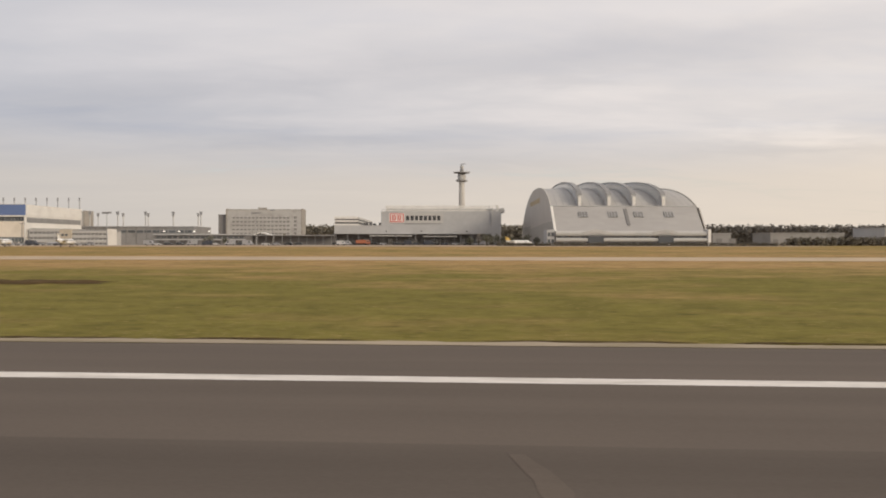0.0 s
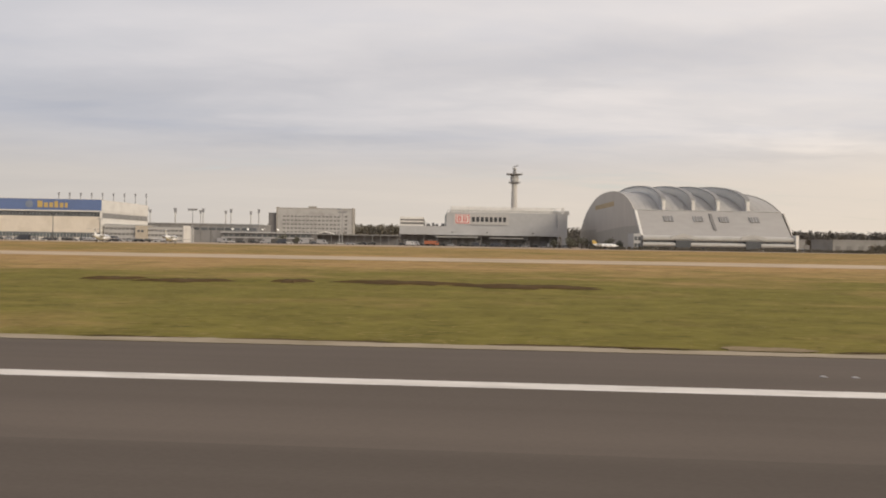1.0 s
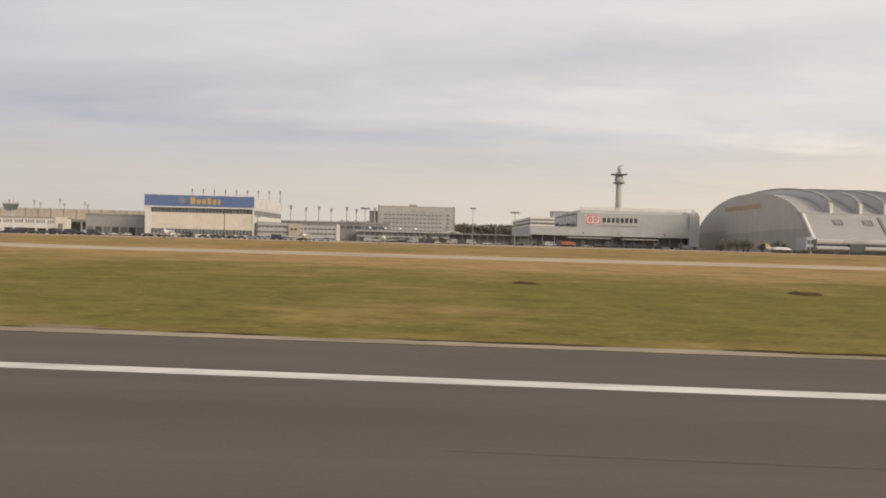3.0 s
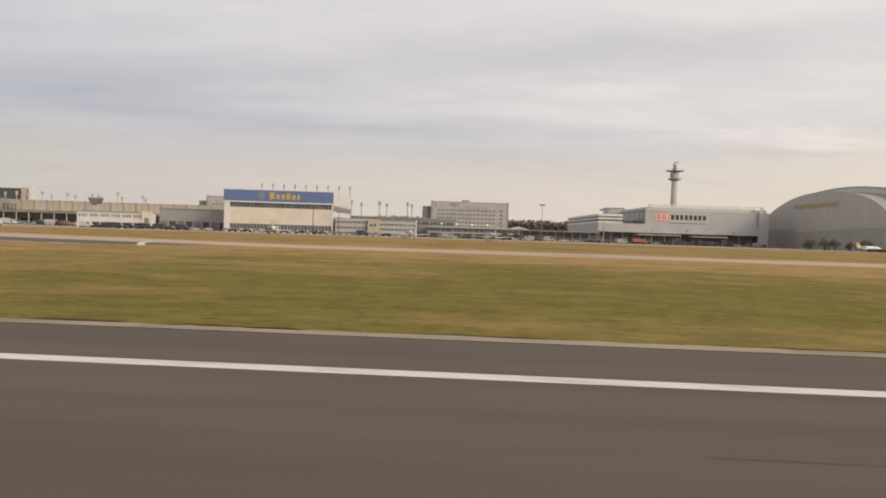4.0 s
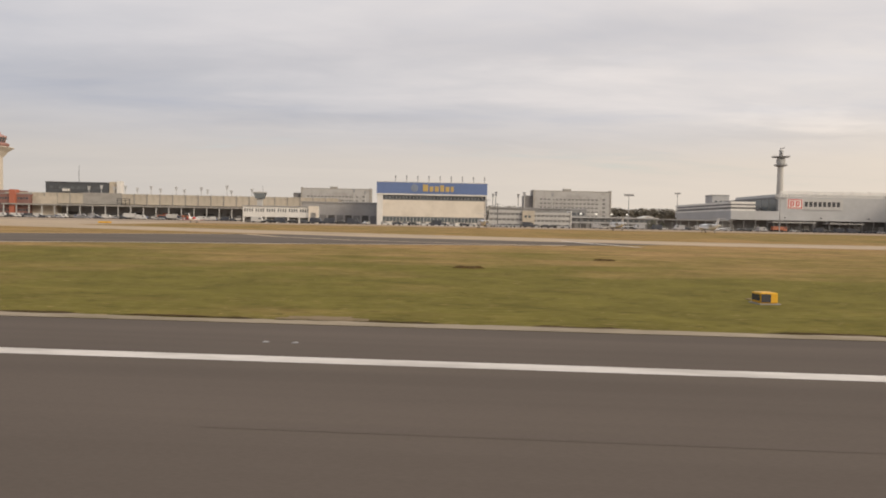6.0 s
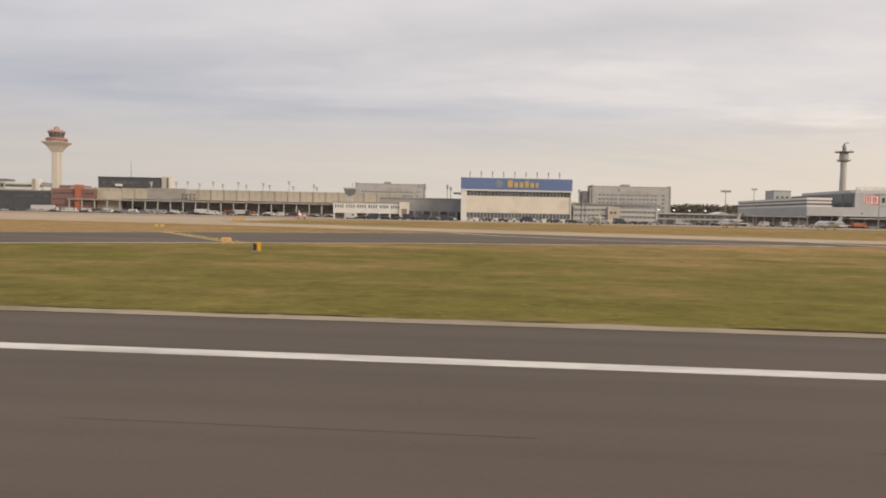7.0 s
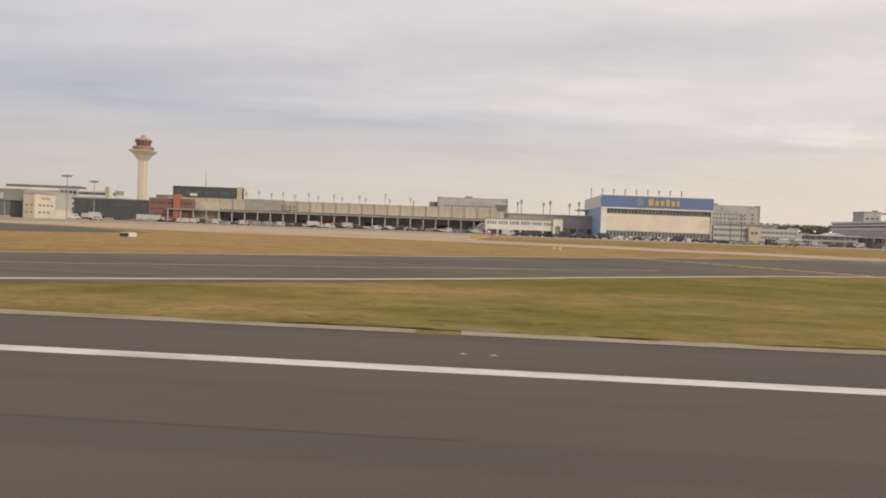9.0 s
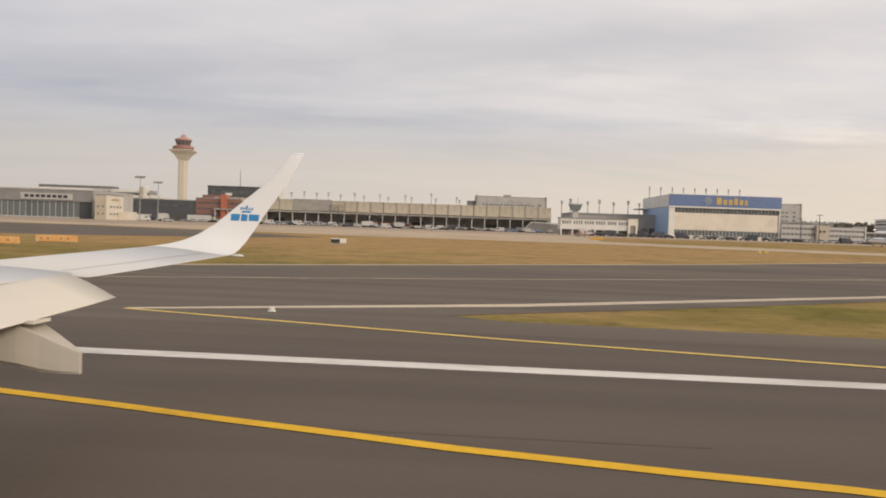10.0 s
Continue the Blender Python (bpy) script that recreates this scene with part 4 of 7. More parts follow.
def vault_hangar():
    e = thing("vaulted_hangar", 38.6, 393.6, APRON_Z, GRID, "huge grey barrel-vaulted hangar with four raised roof ribs", "hangar")
    W = 86.0
    # stations along the section, closer together where it is steep
    vs = [105.5 - 89.5 * math.cos(math.pi * i / 44) for i in range(45)]
    bm = bmesh.new()
    n_u = 11
    rows = []
    for k in range(n_u + 1):
        u = 0.6 + (W - 1.2) * k / n_u
        rows.append([bm.verts.new((u, v, vault_height(v))) for v in vs])
    for a, b in zip(rows, rows[1:]):
        for i in range(len(vs) - 1):
            bm.faces.new((a[i], b[i], b[i + 1], a[i + 1]))
    part("vault", bm, M_VAULT, e, "weathered pale metal vault")
    # seams of the roof sheets, standing proud
    seam = bmesh.new()
    for k in range(1, 22):
        u = W * k / 22
        for i in range(2, len(vs) - 3):
            z0, z1 = vault_height(vs[i]), vault_height(vs[i + 1])
            q = [seam.verts.new(p) for p in ((u - 0.12, vs[i], z0 + 0.14), (u + 0.12, vs[i], z0 + 0.14), (u + 0.12, vs[i + 1], z1 + 0.14), (u - 0.12, vs[i + 1], z1 + 0.14))]
            seam.faces.new(q)
    part("roof_seam", seam, M_ROOF, e, "standing seams of the vault")
    for u0, u1 in ((0.0, 0.6), (W - 0.6, W)):
        bm = bmesh.new()
        prism(bm, [(2.5, 7.6), (13.8, 22.0)] + [(v, vault_height(v) + 0.5) for v in vs] + [(vs[-1], 0), (2.5, 0)], u0, u1)
        part("gable", bm, M_VAULTEND, e, "grey gable wall")
    bm = bmesh.new()
    prism(bm, [(2.6, 0), (2.6, 7.5), (7.6, 13.8)] + [(v, min(13.8, vault_height(v))) for v in (150, 180, 190, 194, 196)] + [(196, 0)], -0.1, -0.005)
    part("gable_base", bm, M_GABLEBASE, e, "darker lower third of the gable")
    bm = bmesh.new()
    prism(bm, [(1.2, 7.9), (2.7, 7.9), (15.6, 22.3), (14.1, 22.9)], -0.35, 1.0)
    part("corner_trim", bm, M_WHITE, e, "pale sheet trim along the leaning corner")
    part("gable_sign", boxes((-0.06, -0.005, 68, 128, 27.8, 31.0)), M_ORANGE, e, "faded orange strip on the gable")
    # four raised ribs over the vault, with pale end faces
    for u in (16.8, 33.8, 48.3, 65.5):
        bm = bmesh.new()
        st = [16.0 + (176.0 - 16.0) * (1 - math.cos(math.pi * i / 30)) / 2 for i in range(31)]
        def top(v):
            s = (v - 95.0) / 79.5
            return 28.2 + 13.4 * max(0.0, 1 - s * s) ** 0.6 if v < 171 else 22.0
        prof = [(v, max(top(v), vault_height(v) + 0.2)) for v in st] + [(v, vault_height(v) - 0.6) for v in st[::-1]]
        prism(bm, prof, u - 1.3, u + 1.3)
        rib = part("roof_rib", bm, M_GREY, e, "raised arched roof rib")
        part("rib_end", boxes((u - 0.85, u + 0.85, 14.9, 16.2, 23.1, 28.3)), M_WHITE, rib, "white end face of the rib")
        # pale crescent window in both sides of the rib
        for w0, w1 in ((u - 1.42, u - 1.31), (u + 1.31, u + 1.42)):
            bm = bmesh.new()
            cs = [19.0 + 129.0 * i / 16 for i in range(17)]
            lower = [(v, max(vault_height(v) + 0.6, top(v) - 6.0)) for i, v in enumerate(cs)]
            lower = [(v, min(z, top(v) - 1.05)) for v, z in lower]
            prism(bm, [(v, top(v) - 0.9) for v in cs] + lower[::-1], w0, w1)
            part("rib_glazing", bm, M_CRESCENT, rib, "pale crescent window in the rib")
        edge = bmesh.new()
        for i in range(30):
            z0, z1 = max(top(st[i]), vault_height(st[i]) + 0.2), max(top(st[i + 1]), vault_height(st[i + 1]) + 0.2)
            uu = u - 1.45
            for q in ([(uu, st[i], z0 + 0.05), (uu + 2.9, st[i], z0 + 0.05), (uu + 2.9, st[i + 1], z1 + 0.05), (uu, st[i + 1], z1 + 0.05)],):
                lo = [edge.verts.new(p) for p in q]
                hi = [edge.verts.new((p[0], p[1], p[2] + 0.35)) for p in q]
                for f in ((0, 1, 5, 4), (1, 2, 6, 5), (2, 3, 7, 6), (3, 0, 4, 7)):
                    al = lo + hi
                    edge.faces.new([al[j] for j in f])
                edge.faces.new(hi)
        part("rib_edge", edge, M_MID, rib, "dark edging of the rib")
    # sloping front wall under the vault
    bm = bmesh.new()
    prism(bm, [(1.5, 7.8), (7.0, 7.8), (19.5, 22.4), (19.5, 23.6), (14.2, 22.6)], 0.0, W - 2.0)
    part("front_wall", bm, M_FRONT, e, "pale sloping front wall")
    part("front_cornice", boxes((-0.2, W - 1.8, 13.9, 19.8, 22.5, 23.0)), M_GREY, e)
    for u in (17.7, 34.8, 49.4, 66.8):
        bm = bmesh.new()
        prism(bm, [(8.3, 16.35), (9.3, 16.1), (12.0, 19.2), (11.0, 19.45)], u - 2.6, u + 2.6)
        part("window", bm, M_DIMGLASS, e, "square window in the sloping wall")
        for k in (-2.6, -0.9, 0.8, 2.45):
            bm = bmesh.new()
            prism(bm, [(8.1, 16.4), (9.2, 16.0), (12.0, 19.15), (10.85, 19.6)], u + k, u + k + 0.15)
            part("glazing_bar", bm, M_GREY, e)
    bm = bmesh.new()
    prism(bm, [(4.2, 11.6), (5.3, 11.3), (13.6, 20.9), (12.5, 21.2)], 41.5, 43.3)
    part("wall_duct", bm, M_DARKWALL, e, "dark sloping duct on the front wall")
    # two-tier annexe with rounded pale roof edges
    part("annexe_wall", boxes((0.5, W - 0.5, 0.6, 8.0, 0, 7.0)), M_MID, e)
    for z0, z1, v in ((5.5, 8.0, -1.0), (2.3, 4.2, -1.6)):
        bm = bmesh.new()
        h = z1 - z0
        prism(bm, [(v + 2.4, z0), (v + 0.5, z0), (v, z0 + h * 0.3), (v, z0 + h * 0.7), (v + 0.6, z1), (v + 2.4, z1 + 0.2)], 0.2, W + 0.2)
        part("roof_edge", bm, M_LIGHT, e, "rounded pale metal roof edge")
    window_row(e, 26, 1.0, W - 1.0, 4.3, 1.0, 0.9, 0.58)
    window_row(e, 26, 1.0, W - 1.0, 0.5, 1.6, 0.9, 0.58)
    for u in (18.0, 57.0):
        part("gate", boxes((u, u + 8.5, -1.75, 0.5, 0, 5.4)), M_SLATE, e, "dark roller gate")
        bm = bmesh.new()
        arc = [(u - 2.5 + 13.5 * i / 12, 7.9 + 1.2 * math.sin(math.pi * i / 12) ** 2) for i in range(13)]
        prism(bm, arc + [(x, z - 1.9) for x, z in arc[::-1]], -1.3, 1.6, "y")
        part("gate_hood", bm, M_LIGHT, e, "pale roof edge bulging up over the gate")
    part("end_pillar", boxes((W - 1.2, W + 0.4, -1.9, 9, 0, 9.2)), M_WHITE, e, "white end pillar")
    part("side_annexe", boxes((-4.5, -0.2, 1.0, 12, 0, 9.0)), M_GREY, e)
    window_row(e, 2, -4.3, -0.4, 1.5, 2.2, 0.85, 1.0)
    window_row(e, 2, -4.3, -0.4, 5.2, 2.2, 0.85, 1.0)
    # the long walls run a little out of square with the front
    for ob in e.children_recursive:
        for vert in ob.data.vertices:
            if vert.co.y > 14.0:
                vert.co.x += (0.047 - 0.13 * (vert.co.x / W) ** 2) * (vert.co.y - 14.0)


vault_hangar()

# ---- the pier and the buildings round the control tower ----
def pier():
    x0, y0, W, D, H = -648.0, 523.0, 256.0, 26.0, 19.0
    e = thing("terminal_pier", x0, y0, APRON_Z, GRID, "long beige panelled terminal pier over an open ground floor", "terminal")
    part("wall", boxes((0.2, W - 0.2, 0.4, D, 11.0, H - 0.3)), M_CONC, e)
    part("roof", boxes((0, W, 0.2, D, H - 0.3, H)), M_ROOF, e)
    n = 26
    step = W / n
    bm = bmesh.new()
    box(bm, 0.12, step - 0.12, 0.0, 0.42, 11.2, H + 0.3)
    bmesh.ops.bevel(bm, geom=bm.edges[:], offset=0.08, segments=1, affect="EDGES")
    me = mesh_of(bm, "panel", M_PIER)
    rib = mesh_of(boxes((-0.35, 0.35, -0.5, 0.1, 10.4, H + 0.5)), "rib", M_CONC)
    for i in range(n):
        if i in (6, 7, 8):
            continue
        shared("panel", me, e, pose(i * step, 0, 0))
        shared("rib", rib, e, pose(i * step, 0, 0))
    part("weathered_panel", boxes((6 * step, 9 * step, -0.4, 0.42, 11.0, H + 0.8)), M_CONC, e, "darker weathered panel")
    # road deck in front, on posts, and the open ground floor in the shade
    part("deck", boxes((2, W - 2, -9.0, 1.0, 9.4, 10.5)), M_CONC, e, "pale concrete deck in front of the wall")
    part("ground_floor_wall", boxes((0.5, W - 0.5, 6.0, 6.5, 0, 9.6)), M_MID, e)
    post = mesh_of(boxes((-0.35, 0.35, -0.35, 0.35, 0, 9.4)), "post", M_LIGHT)
    for i in range(27):
        shared("post", post, e, pose(3 + i * 9.6, -8.0, 0))
    for i, (a, w, h, m) in enumerate(((20, 6, 4, M_WHITE), (44, 8, 5, M_SHADE), (60, 5, 4, M_WHITE), (95, 9, 5, M_SHADE), (118, 6, 5, M_REDBRIGHT), (150, 8, 5, M_SHADE), (176, 7, 4, M_LIGHT), (205, 10, 5, M_SHADE), (230, 7, 4, M_WHITE))):
        part("ground_floor_gate", boxes((a, a + w, 5.6, 6.05, 0, h)), m, e, "gate or booth front under the deck")
    # slim lamp posts along the roof
    for u, h in ((54, 6.0), (64, 7.2), (74, 6.2), (83, 7.0), (92.5, 5.6), (103.5, 7.2), (111, 5.3), (123.5, 7.0), (130, 5.1), (143.5, 6.9), (148.5, 5.3), (164, 8.8), (167.5, 5.0), (184, 6.6), (186.4, 4.4)):
        bm = bmesh.new()
        v = 20.0
        lathe(bm, [(0.30, H), (0.24, H + h)], x=u, y=v, sides=8)
        box(bm, u - 0.7, u + 0.7, v - 0.4, v + 0.4, H + h - 2.4, H + h)
        box(bm, u - 1.1, u + 1.1, v - 0.5, v + 0.5, H + h - 0.2, H + h + 0.5)
        part("roof_lamp", bm, M_LIGHT, e, "lamp post with a thick head on the pier roof")
    part("end_block", boxes((W - 13, W, 0.5, D, 0, H - 4.5)), M_CONC, e, "plain concrete end block")
    bm = bmesh.new()
    prism(bm, [(W - 25, 0), (W - 17, 7.4), (W + 2, 6.6), (W + 3, 0)], -18.0, -11.0, "y")
    stair = part("sloping_stair", bm, M_DARKWALL, e, "dark covered stair sloping down to the apron")
    bm = bmesh.new()
    prism(bm, [(W - 25.2, 0), (W - 17.2, 7.5), (W + 2.2, 6.7), (W + 2.2, 7.4), (W - 17.5, 8.2), (W - 26.2, 0)], -18.3, -17.7, "y")
    part("stair_edge", bm, M_LIGHT, stair, "pale edge of the stair")
    # dark bridge frame standing on the deck
    bm = bmesh.new()
    for a in (0, 3, 6, 9):
        box(bm, 88 + a, 88.3 + a, -6, -5.7, 10.5, 15.5)
    for z in (12, 14, 15.4):
        box(bm, 87, 98.5, -6.1, -5.6, z, z + 0.3)
    part("steel_frame", bm, M_DARKSTEEL, e)


pier()


def white_gate_building():
    e = thing("gate_building", -403.8, 362.6, APRON_Z, GRID, "white two-storey gate building with a row of dark windows", "terminal")
    W, D, H = 38.8, 7.0, 8.4
    part("wall", boxes((0, W, 0, D, 3.0, H)), M_WHITE, e)
    part("roof", boxes((-0.3, W + 0.3, -0.4, D + 0.3, H, H + 0.5)), M_ROOF, e)
    for k in range(6):
        window_row(e, 4, 0.6 + k * 5.8, 5.6 + k * 5.8, 5.6, 1.9, 0.7, 0.0, mat_frame=M_WHITE)
    part("ground_floor_wall", boxes((0.4, W - 0.4, 3.0, D, 0, 3.0)), M_MID, e)
    for k in range(6):
        part("column", boxes((0.1 + k * 5.8, 0.8 + k * 5.8, 0.1, 0.6, 0, 3.0)), M_WHITE, e)
        part("door_front", boxes((1.4 + k * 5.8, 4.8 + k * 5.8, 2.8, 3.0, 0, 2.6)), M_GLASSPALE if k % 2 else M_DARKWALL, e)
    part("portal", boxes((W - 4.4, W - 3.3, -1.0, 1.2, 0, H + 0.7), (W - 0.6, W + 0.6, -1.0, 1.2, 0, H + 0.7), (W - 3.3, W - 0.6, -1.0, 1.2, 5.6, H + 0.7)), M_CREAM, e, "cream portal at the end of the building")
    part("portal_gate", boxes((W - 3.3, W - 0.6, -0.4, -0.2, 0, 5.6)), M_MID, e)
    cab = part("roof_cabin", boxes((6.8, 9.4, 2.4, 5, H + 0.5, H + 4.2)), M_LIGHT, e, "small ramp control cabin on the roof")
    bm = bmesh.new()
    prism(bm, [(6.2, H + 4.2), (10.0, H + 4.2), (11.2, H + 7.2), (5.0, H + 7.2)], 1.4, 6.0, "y")
    part("cabin_glazing", bm, M_GLASSPALE, cab, "outward-leaning dark cabin windows")
    part("cabin_roof", boxes((4.8, 11.4, 1.2, 6.2, H + 7.2, H + 7.8)), M_LIGHT, cab)
    bm = bmesh.new()
    lathe(bm, [(0.12, H + 7.8), (0.07, H + 11.0)], x=9.4, y=4, sides=6)
    part("cabin_mast", bm, M_STEEL, cab)


white_gate_building()

sh = thing("grey_shed", -391.0, 430.5, APRON_Z, GRID, "long grey corrugated shed beside the hangar", "shed")
part("wall", boxes((0, 53, 0, 30, 0, 12.7)), M_SHEDWALL, sh)
part("roof", boxes((-0.3, 53.2, -0.5, 30, 12.7, 13.4)), M_ROOF, sh)
for i in range(10):
    part("gate", boxes((1 + i * 5.2, 5 + i * 5.2, -0.3, 0.0, 0, 5.2)), M_SHADE if i % 2 else M_DARKWALL, sh, "dark gate")
for i in range(17):
    part("wall_rib", boxes((0.4 + i * 3.15, 0.7 + i * 3.15, -0.1, 0, 5.4, 12.7)), M_SHEDWALL, sh)


def control_tower():
    e = thing("control_tower", -703.0, 590.0, APRON_Z, GRID, "pale concrete control tower with a reddish cab", "control tower")
    bm = bmesh.new()
    box(bm, -3.15, 3.15, -3.15, 3.15, 0, 52.5)
    bmesh.ops.bevel(bm, geom=[d for d in bm.edges if abs(d.verts[0].co.z - d.verts[1].co.z) > 1], offset=1.0, segments=1, affect="EDGES")
    part("shaft", bm, M_TOWER, e)
    # dark red strip; puts the shaded left side into colour as well
    part("shaft_shade_strip", boxes((-3.3, -3.13, -1.9, 1.9, 1, 52)), M_CABRED, e, "dark red strip painting in the shaft's shaded side")
    bm = bmesh.new()
    rows = []
    for a, z in ((3.3, 51.6), (5.9, 56.4), (8.9, 59.5), (9.2, 60.1), (7.6, 60.7)):
        rows.append([bm.verts.new((a * p, a * q, z)) for p, q in ((-1, -1), (1, -1), (1, 1), (-1, 1))])
    fs = [bm.faces.new(rows[0][::-1]), bm.faces.new(rows[-1])]
    for p, q in zip(rows, rows[1:]):
        fs += [bm.faces.new((p[i], p[(i + 1) % 4], q[(i + 1) % 4], q[i])) for i in range(4)]
    bmesh.ops.bevel(bm, geom=[d for d in bm.edges if abs(d.verts[0].co.z - d.verts[1].co.z) > 0.3], offset=0.25, segments=1, affect="EDGES")
    part("flared_head", bm, M_TOWER, e, "square flared concrete head with sharp corners")
    bm = bmesh.new()
    lathe(bm, [(7.8, 60.7), (8.7, 61.6), (8.7, 63.2), (6.8, 64.1)], sides=16)
    part("gallery", bm, M_CABRED, e, "reddish gallery ring")
    bm = bmesh.new()
    lathe(bm, [(5.0, 63.8), (6.6, 68.4), (6.6, 68.6)], sides=12)
    part("cab_glazing", bm, M_GLASS, e, "dark outward-leaning cab windows")
    bm = bmesh.new()
    for i in range(12):
        a = 2 * math.pi * i / 12
        c, s_ = math.cos(a), math.sin(a)
        q = [(5.05 * c, 5.05 * s_, 63.8), (6.7 * c, 6.7 * s_, 68.5)]
        p0, p1 = Vector(q[0]), Vector(q[1])
        w = Vector((-s_, c, 0)) * 0.22
        vs = [bm.verts.new(p) for p in (p0 - w, p0 + w, p1 + w, p1 - w)]
        out = [bm.verts.new(p.co + Vector((c, s_, 0)) * 0.15) for p in vs]
        for j in range(4):
            bm.faces.new((vs[j], vs[(j + 1) % 4], out[(j + 1) % 4], out[j]))
        bm.faces.new(out)
    part("mullion", bm, M_CABRED, e)
    bm = bmesh.new()
    lathe(bm, [(7.0, 68.6), (7.0, 69.6), (3.4, 71.2), (2.2, 71.4), (2.0, 73.2), (0.4, 73.6)], sides=16)
    part("cab_roof", bm, M_PINK, e, "pale pinkish cab roof")
    bm = bmesh.new()
    lathe(bm, [(0.12, 73.4), (0.06, 76.0)], sides=6)
    part("antenna", bm, M_DARKSTEEL, e)


control_tower()


def red_building():
    e = thing("red_building", -660.0, 517.0, APRON_Z, GRID, "red clad terminal annexe with a bright stair tower", "terminal")
    part("wall", boxes((0, 33, 0, 24, 0, 17.6)), M_RED, e)
    part("roof", boxes((-0.2, 33.2, -0.2, 24, 17.6, 18.2)), M_ROOF, e)
    part("upper_storey", boxes((3, 20, 6, 22, 18.2, 20.6)), M_RED, e)
    part("stair_tower", boxes((19.2, 23.4, -2.4, 4, 0, 21.0)), M_REDBRIGHT, e, "bright red stair tower")
    for z in (4.5, 9.0, 13.4):
        window_row(e, 8, 1, 18.6, z, 1.8, 0.86, 0.0, mat_frame=M_RED)
        window_row(e, 4, 24.0, 32.4, z, 1.8, 0.86, 0.0, mat_frame=M_RED)
    part("wing", boxes((33.3, 52, 4, 24, 0, 16.4)), M_PIER, e, "beige end wing")


red_building()

dk = thing("dark_block", -716.0, 676.0, APRON_Z, GRID, "dark brown flat-roofed block with pale stair towers", "building")
part("wall", boxes((0, 62, 0, 30, 0, 34.6)), M_SLATE, dk)
part("roof_edge", boxes((-0.3, 62.3, -0.3, 30, 34.6, 35.4)), M_DARKSTEEL, dk)
part("stair_tower", boxes((62.4, 67, 1, 10, 0, 36.4)), M_PIER, dk, "beige stair tower")
part("stair_tower", boxes((69.4, 73, 1, 10, 0, 37.2)), M_WHITE, dk, "pale stair tower")
part("link", boxes((67, 69.4, 3, 9, 0, 31)), M_DARKWALL, dk)
window_row(dk, 20, 1, 61, 28.0, 3.4, 0.92, 0.0, mat_frame=M_DARKSTEEL)
part("roof_hut", boxes((18, 24, -3, 4, 26.0, 28.5)), M_WHITE, dk)
bm = bmesh.new()
lathe(bm, [(0.3, 35), (0.12, 52)], x=30, y=6, sides=8)
part("mast", bm, M_DARKSTEEL, dk)

dh = thing("dark_hall", -716.0, 512.0, APRON_Z, GRID, "low dark hall with a flat roof behind parked vehicles", "hall")
part("wall", boxes((0, 56, 0, 30, 0, 15.4)), M_SLATE, dh)
part("roof_edge", boxes((-0.2, 56.2, -0.3, 30, 15.4, 16.1)), M_MID, dh)
for a, b in ((3, 9), (18, 26), (36, 44)):
    part("gate", boxes((a, b, -0.2, 0, 0, 5)), M_SHADE, dh)
window_row(dh, 14, 1, 55, 10.6, 2.2, 0.9, 0.0, mat_frame=M_DARKSTEEL)


def glazed_hangar():
    e = thing("glazed_hangar", -776.0, 337.0, APRON_Z, GRID, "long hangar with tall glazed doors under a grey fascia", "hangar")
    W, D, H = 134.0, 50.0, 14.4
    part("fascia", boxes((0, W, 0, 1.2, 8.6, H)), M_MID, e, "grey fascia over the doors")
    part("roof", boxes((-0.3, W + 0.3, -0.3, D, H, H + 0.6)), M_LIGHT, e)
    part("side_wall", boxes((W - 0.6, W, 1.2, D, 0, H), (0, 0.6, 1.2, D, 0, H), (0.6, W - 0.6, D - 0.6, D, 0, H)), M_LIGHT, e)
    n = 42
    st = (W - 6.6) / n
    door = bmesh.new()
    box(door, 0.10, st - 0.10, 0.8, 0.92, 0.8, 8.5)
    box(door, -0.12, 0.12, 0.55, 1.05, 0.1, 8.6, 1)
    box(door, 0.10, st - 0.10, 0.7, 0.95, 0.1, 0.8, 1)
    me = mesh_of(door, "door_pane", [M_GLASSPALE, M_LIGHT])
    for i in range(n):
        shared("door_pane", me, e, pose(i * st, 0, 0))
    # closed slate panel; its dark colour stands in for the shaded opening
    part("gateway_shade_panel", boxes((W - 6.5, W - 0.6, 0.9, 1.1, 0, 8.6)), M_SLATE, e, "solid dark panel painted as a shaded gateway")
    part("sign_band", boxes((W - 36, W - 10, -0.4, 0.0, 9.4, 12.6)), M_LIGHT, e, "pale sign band")
    for i in range(8):
        part("sign_block", boxes((W - 34 + i * 2.8, W - 32 + i * 2.8, -0.5, -0.4, 10.3, 11.8)), M_INK, e)


glazed_hangar()

bx = thing("ramp_building", -636.2, 340.0, APRON_Z, GRID, "small beige ramp building, sunlight put into its paler cream side wall", "building")
part("wall", boxes((0, 5.6, 0, 18.5, 0, 12.0)), M_PIER, bx)
# paler cream puts the sunlight on this side into the colour
part("side_wall", boxes((5.6, 6.2, -0.2, 18.5, 0, 12.2)), M_CREAM, bx, "side wall in paler cream for the sun on it")
part("roof", boxes((-0.2, 6.4, -0.3, 18.7, 12.2, 12.8)), M_ROOF, bx)
part("sign_band", boxes((6.2, 6.3, 5.0, 13.0, 9.6, 10.6)), M_ORANGE, bx, "weathered sign band on the side wall")
for z in (2.4, 6.0):
    window_row(bx, 4, 2, 17, z, 1.1, 0.6, 0.0, M_LIGHT, M_DIMGLASS, origin=Matrix.Translation((6.2, 0, 0)) @ pose(0, 0, 0, 0, 0, 90))
    window_row(bx, 2, 0.6, 5.2, z, 1.2, 0.6, 0.0, M_PIER, M_DIMGLASS)
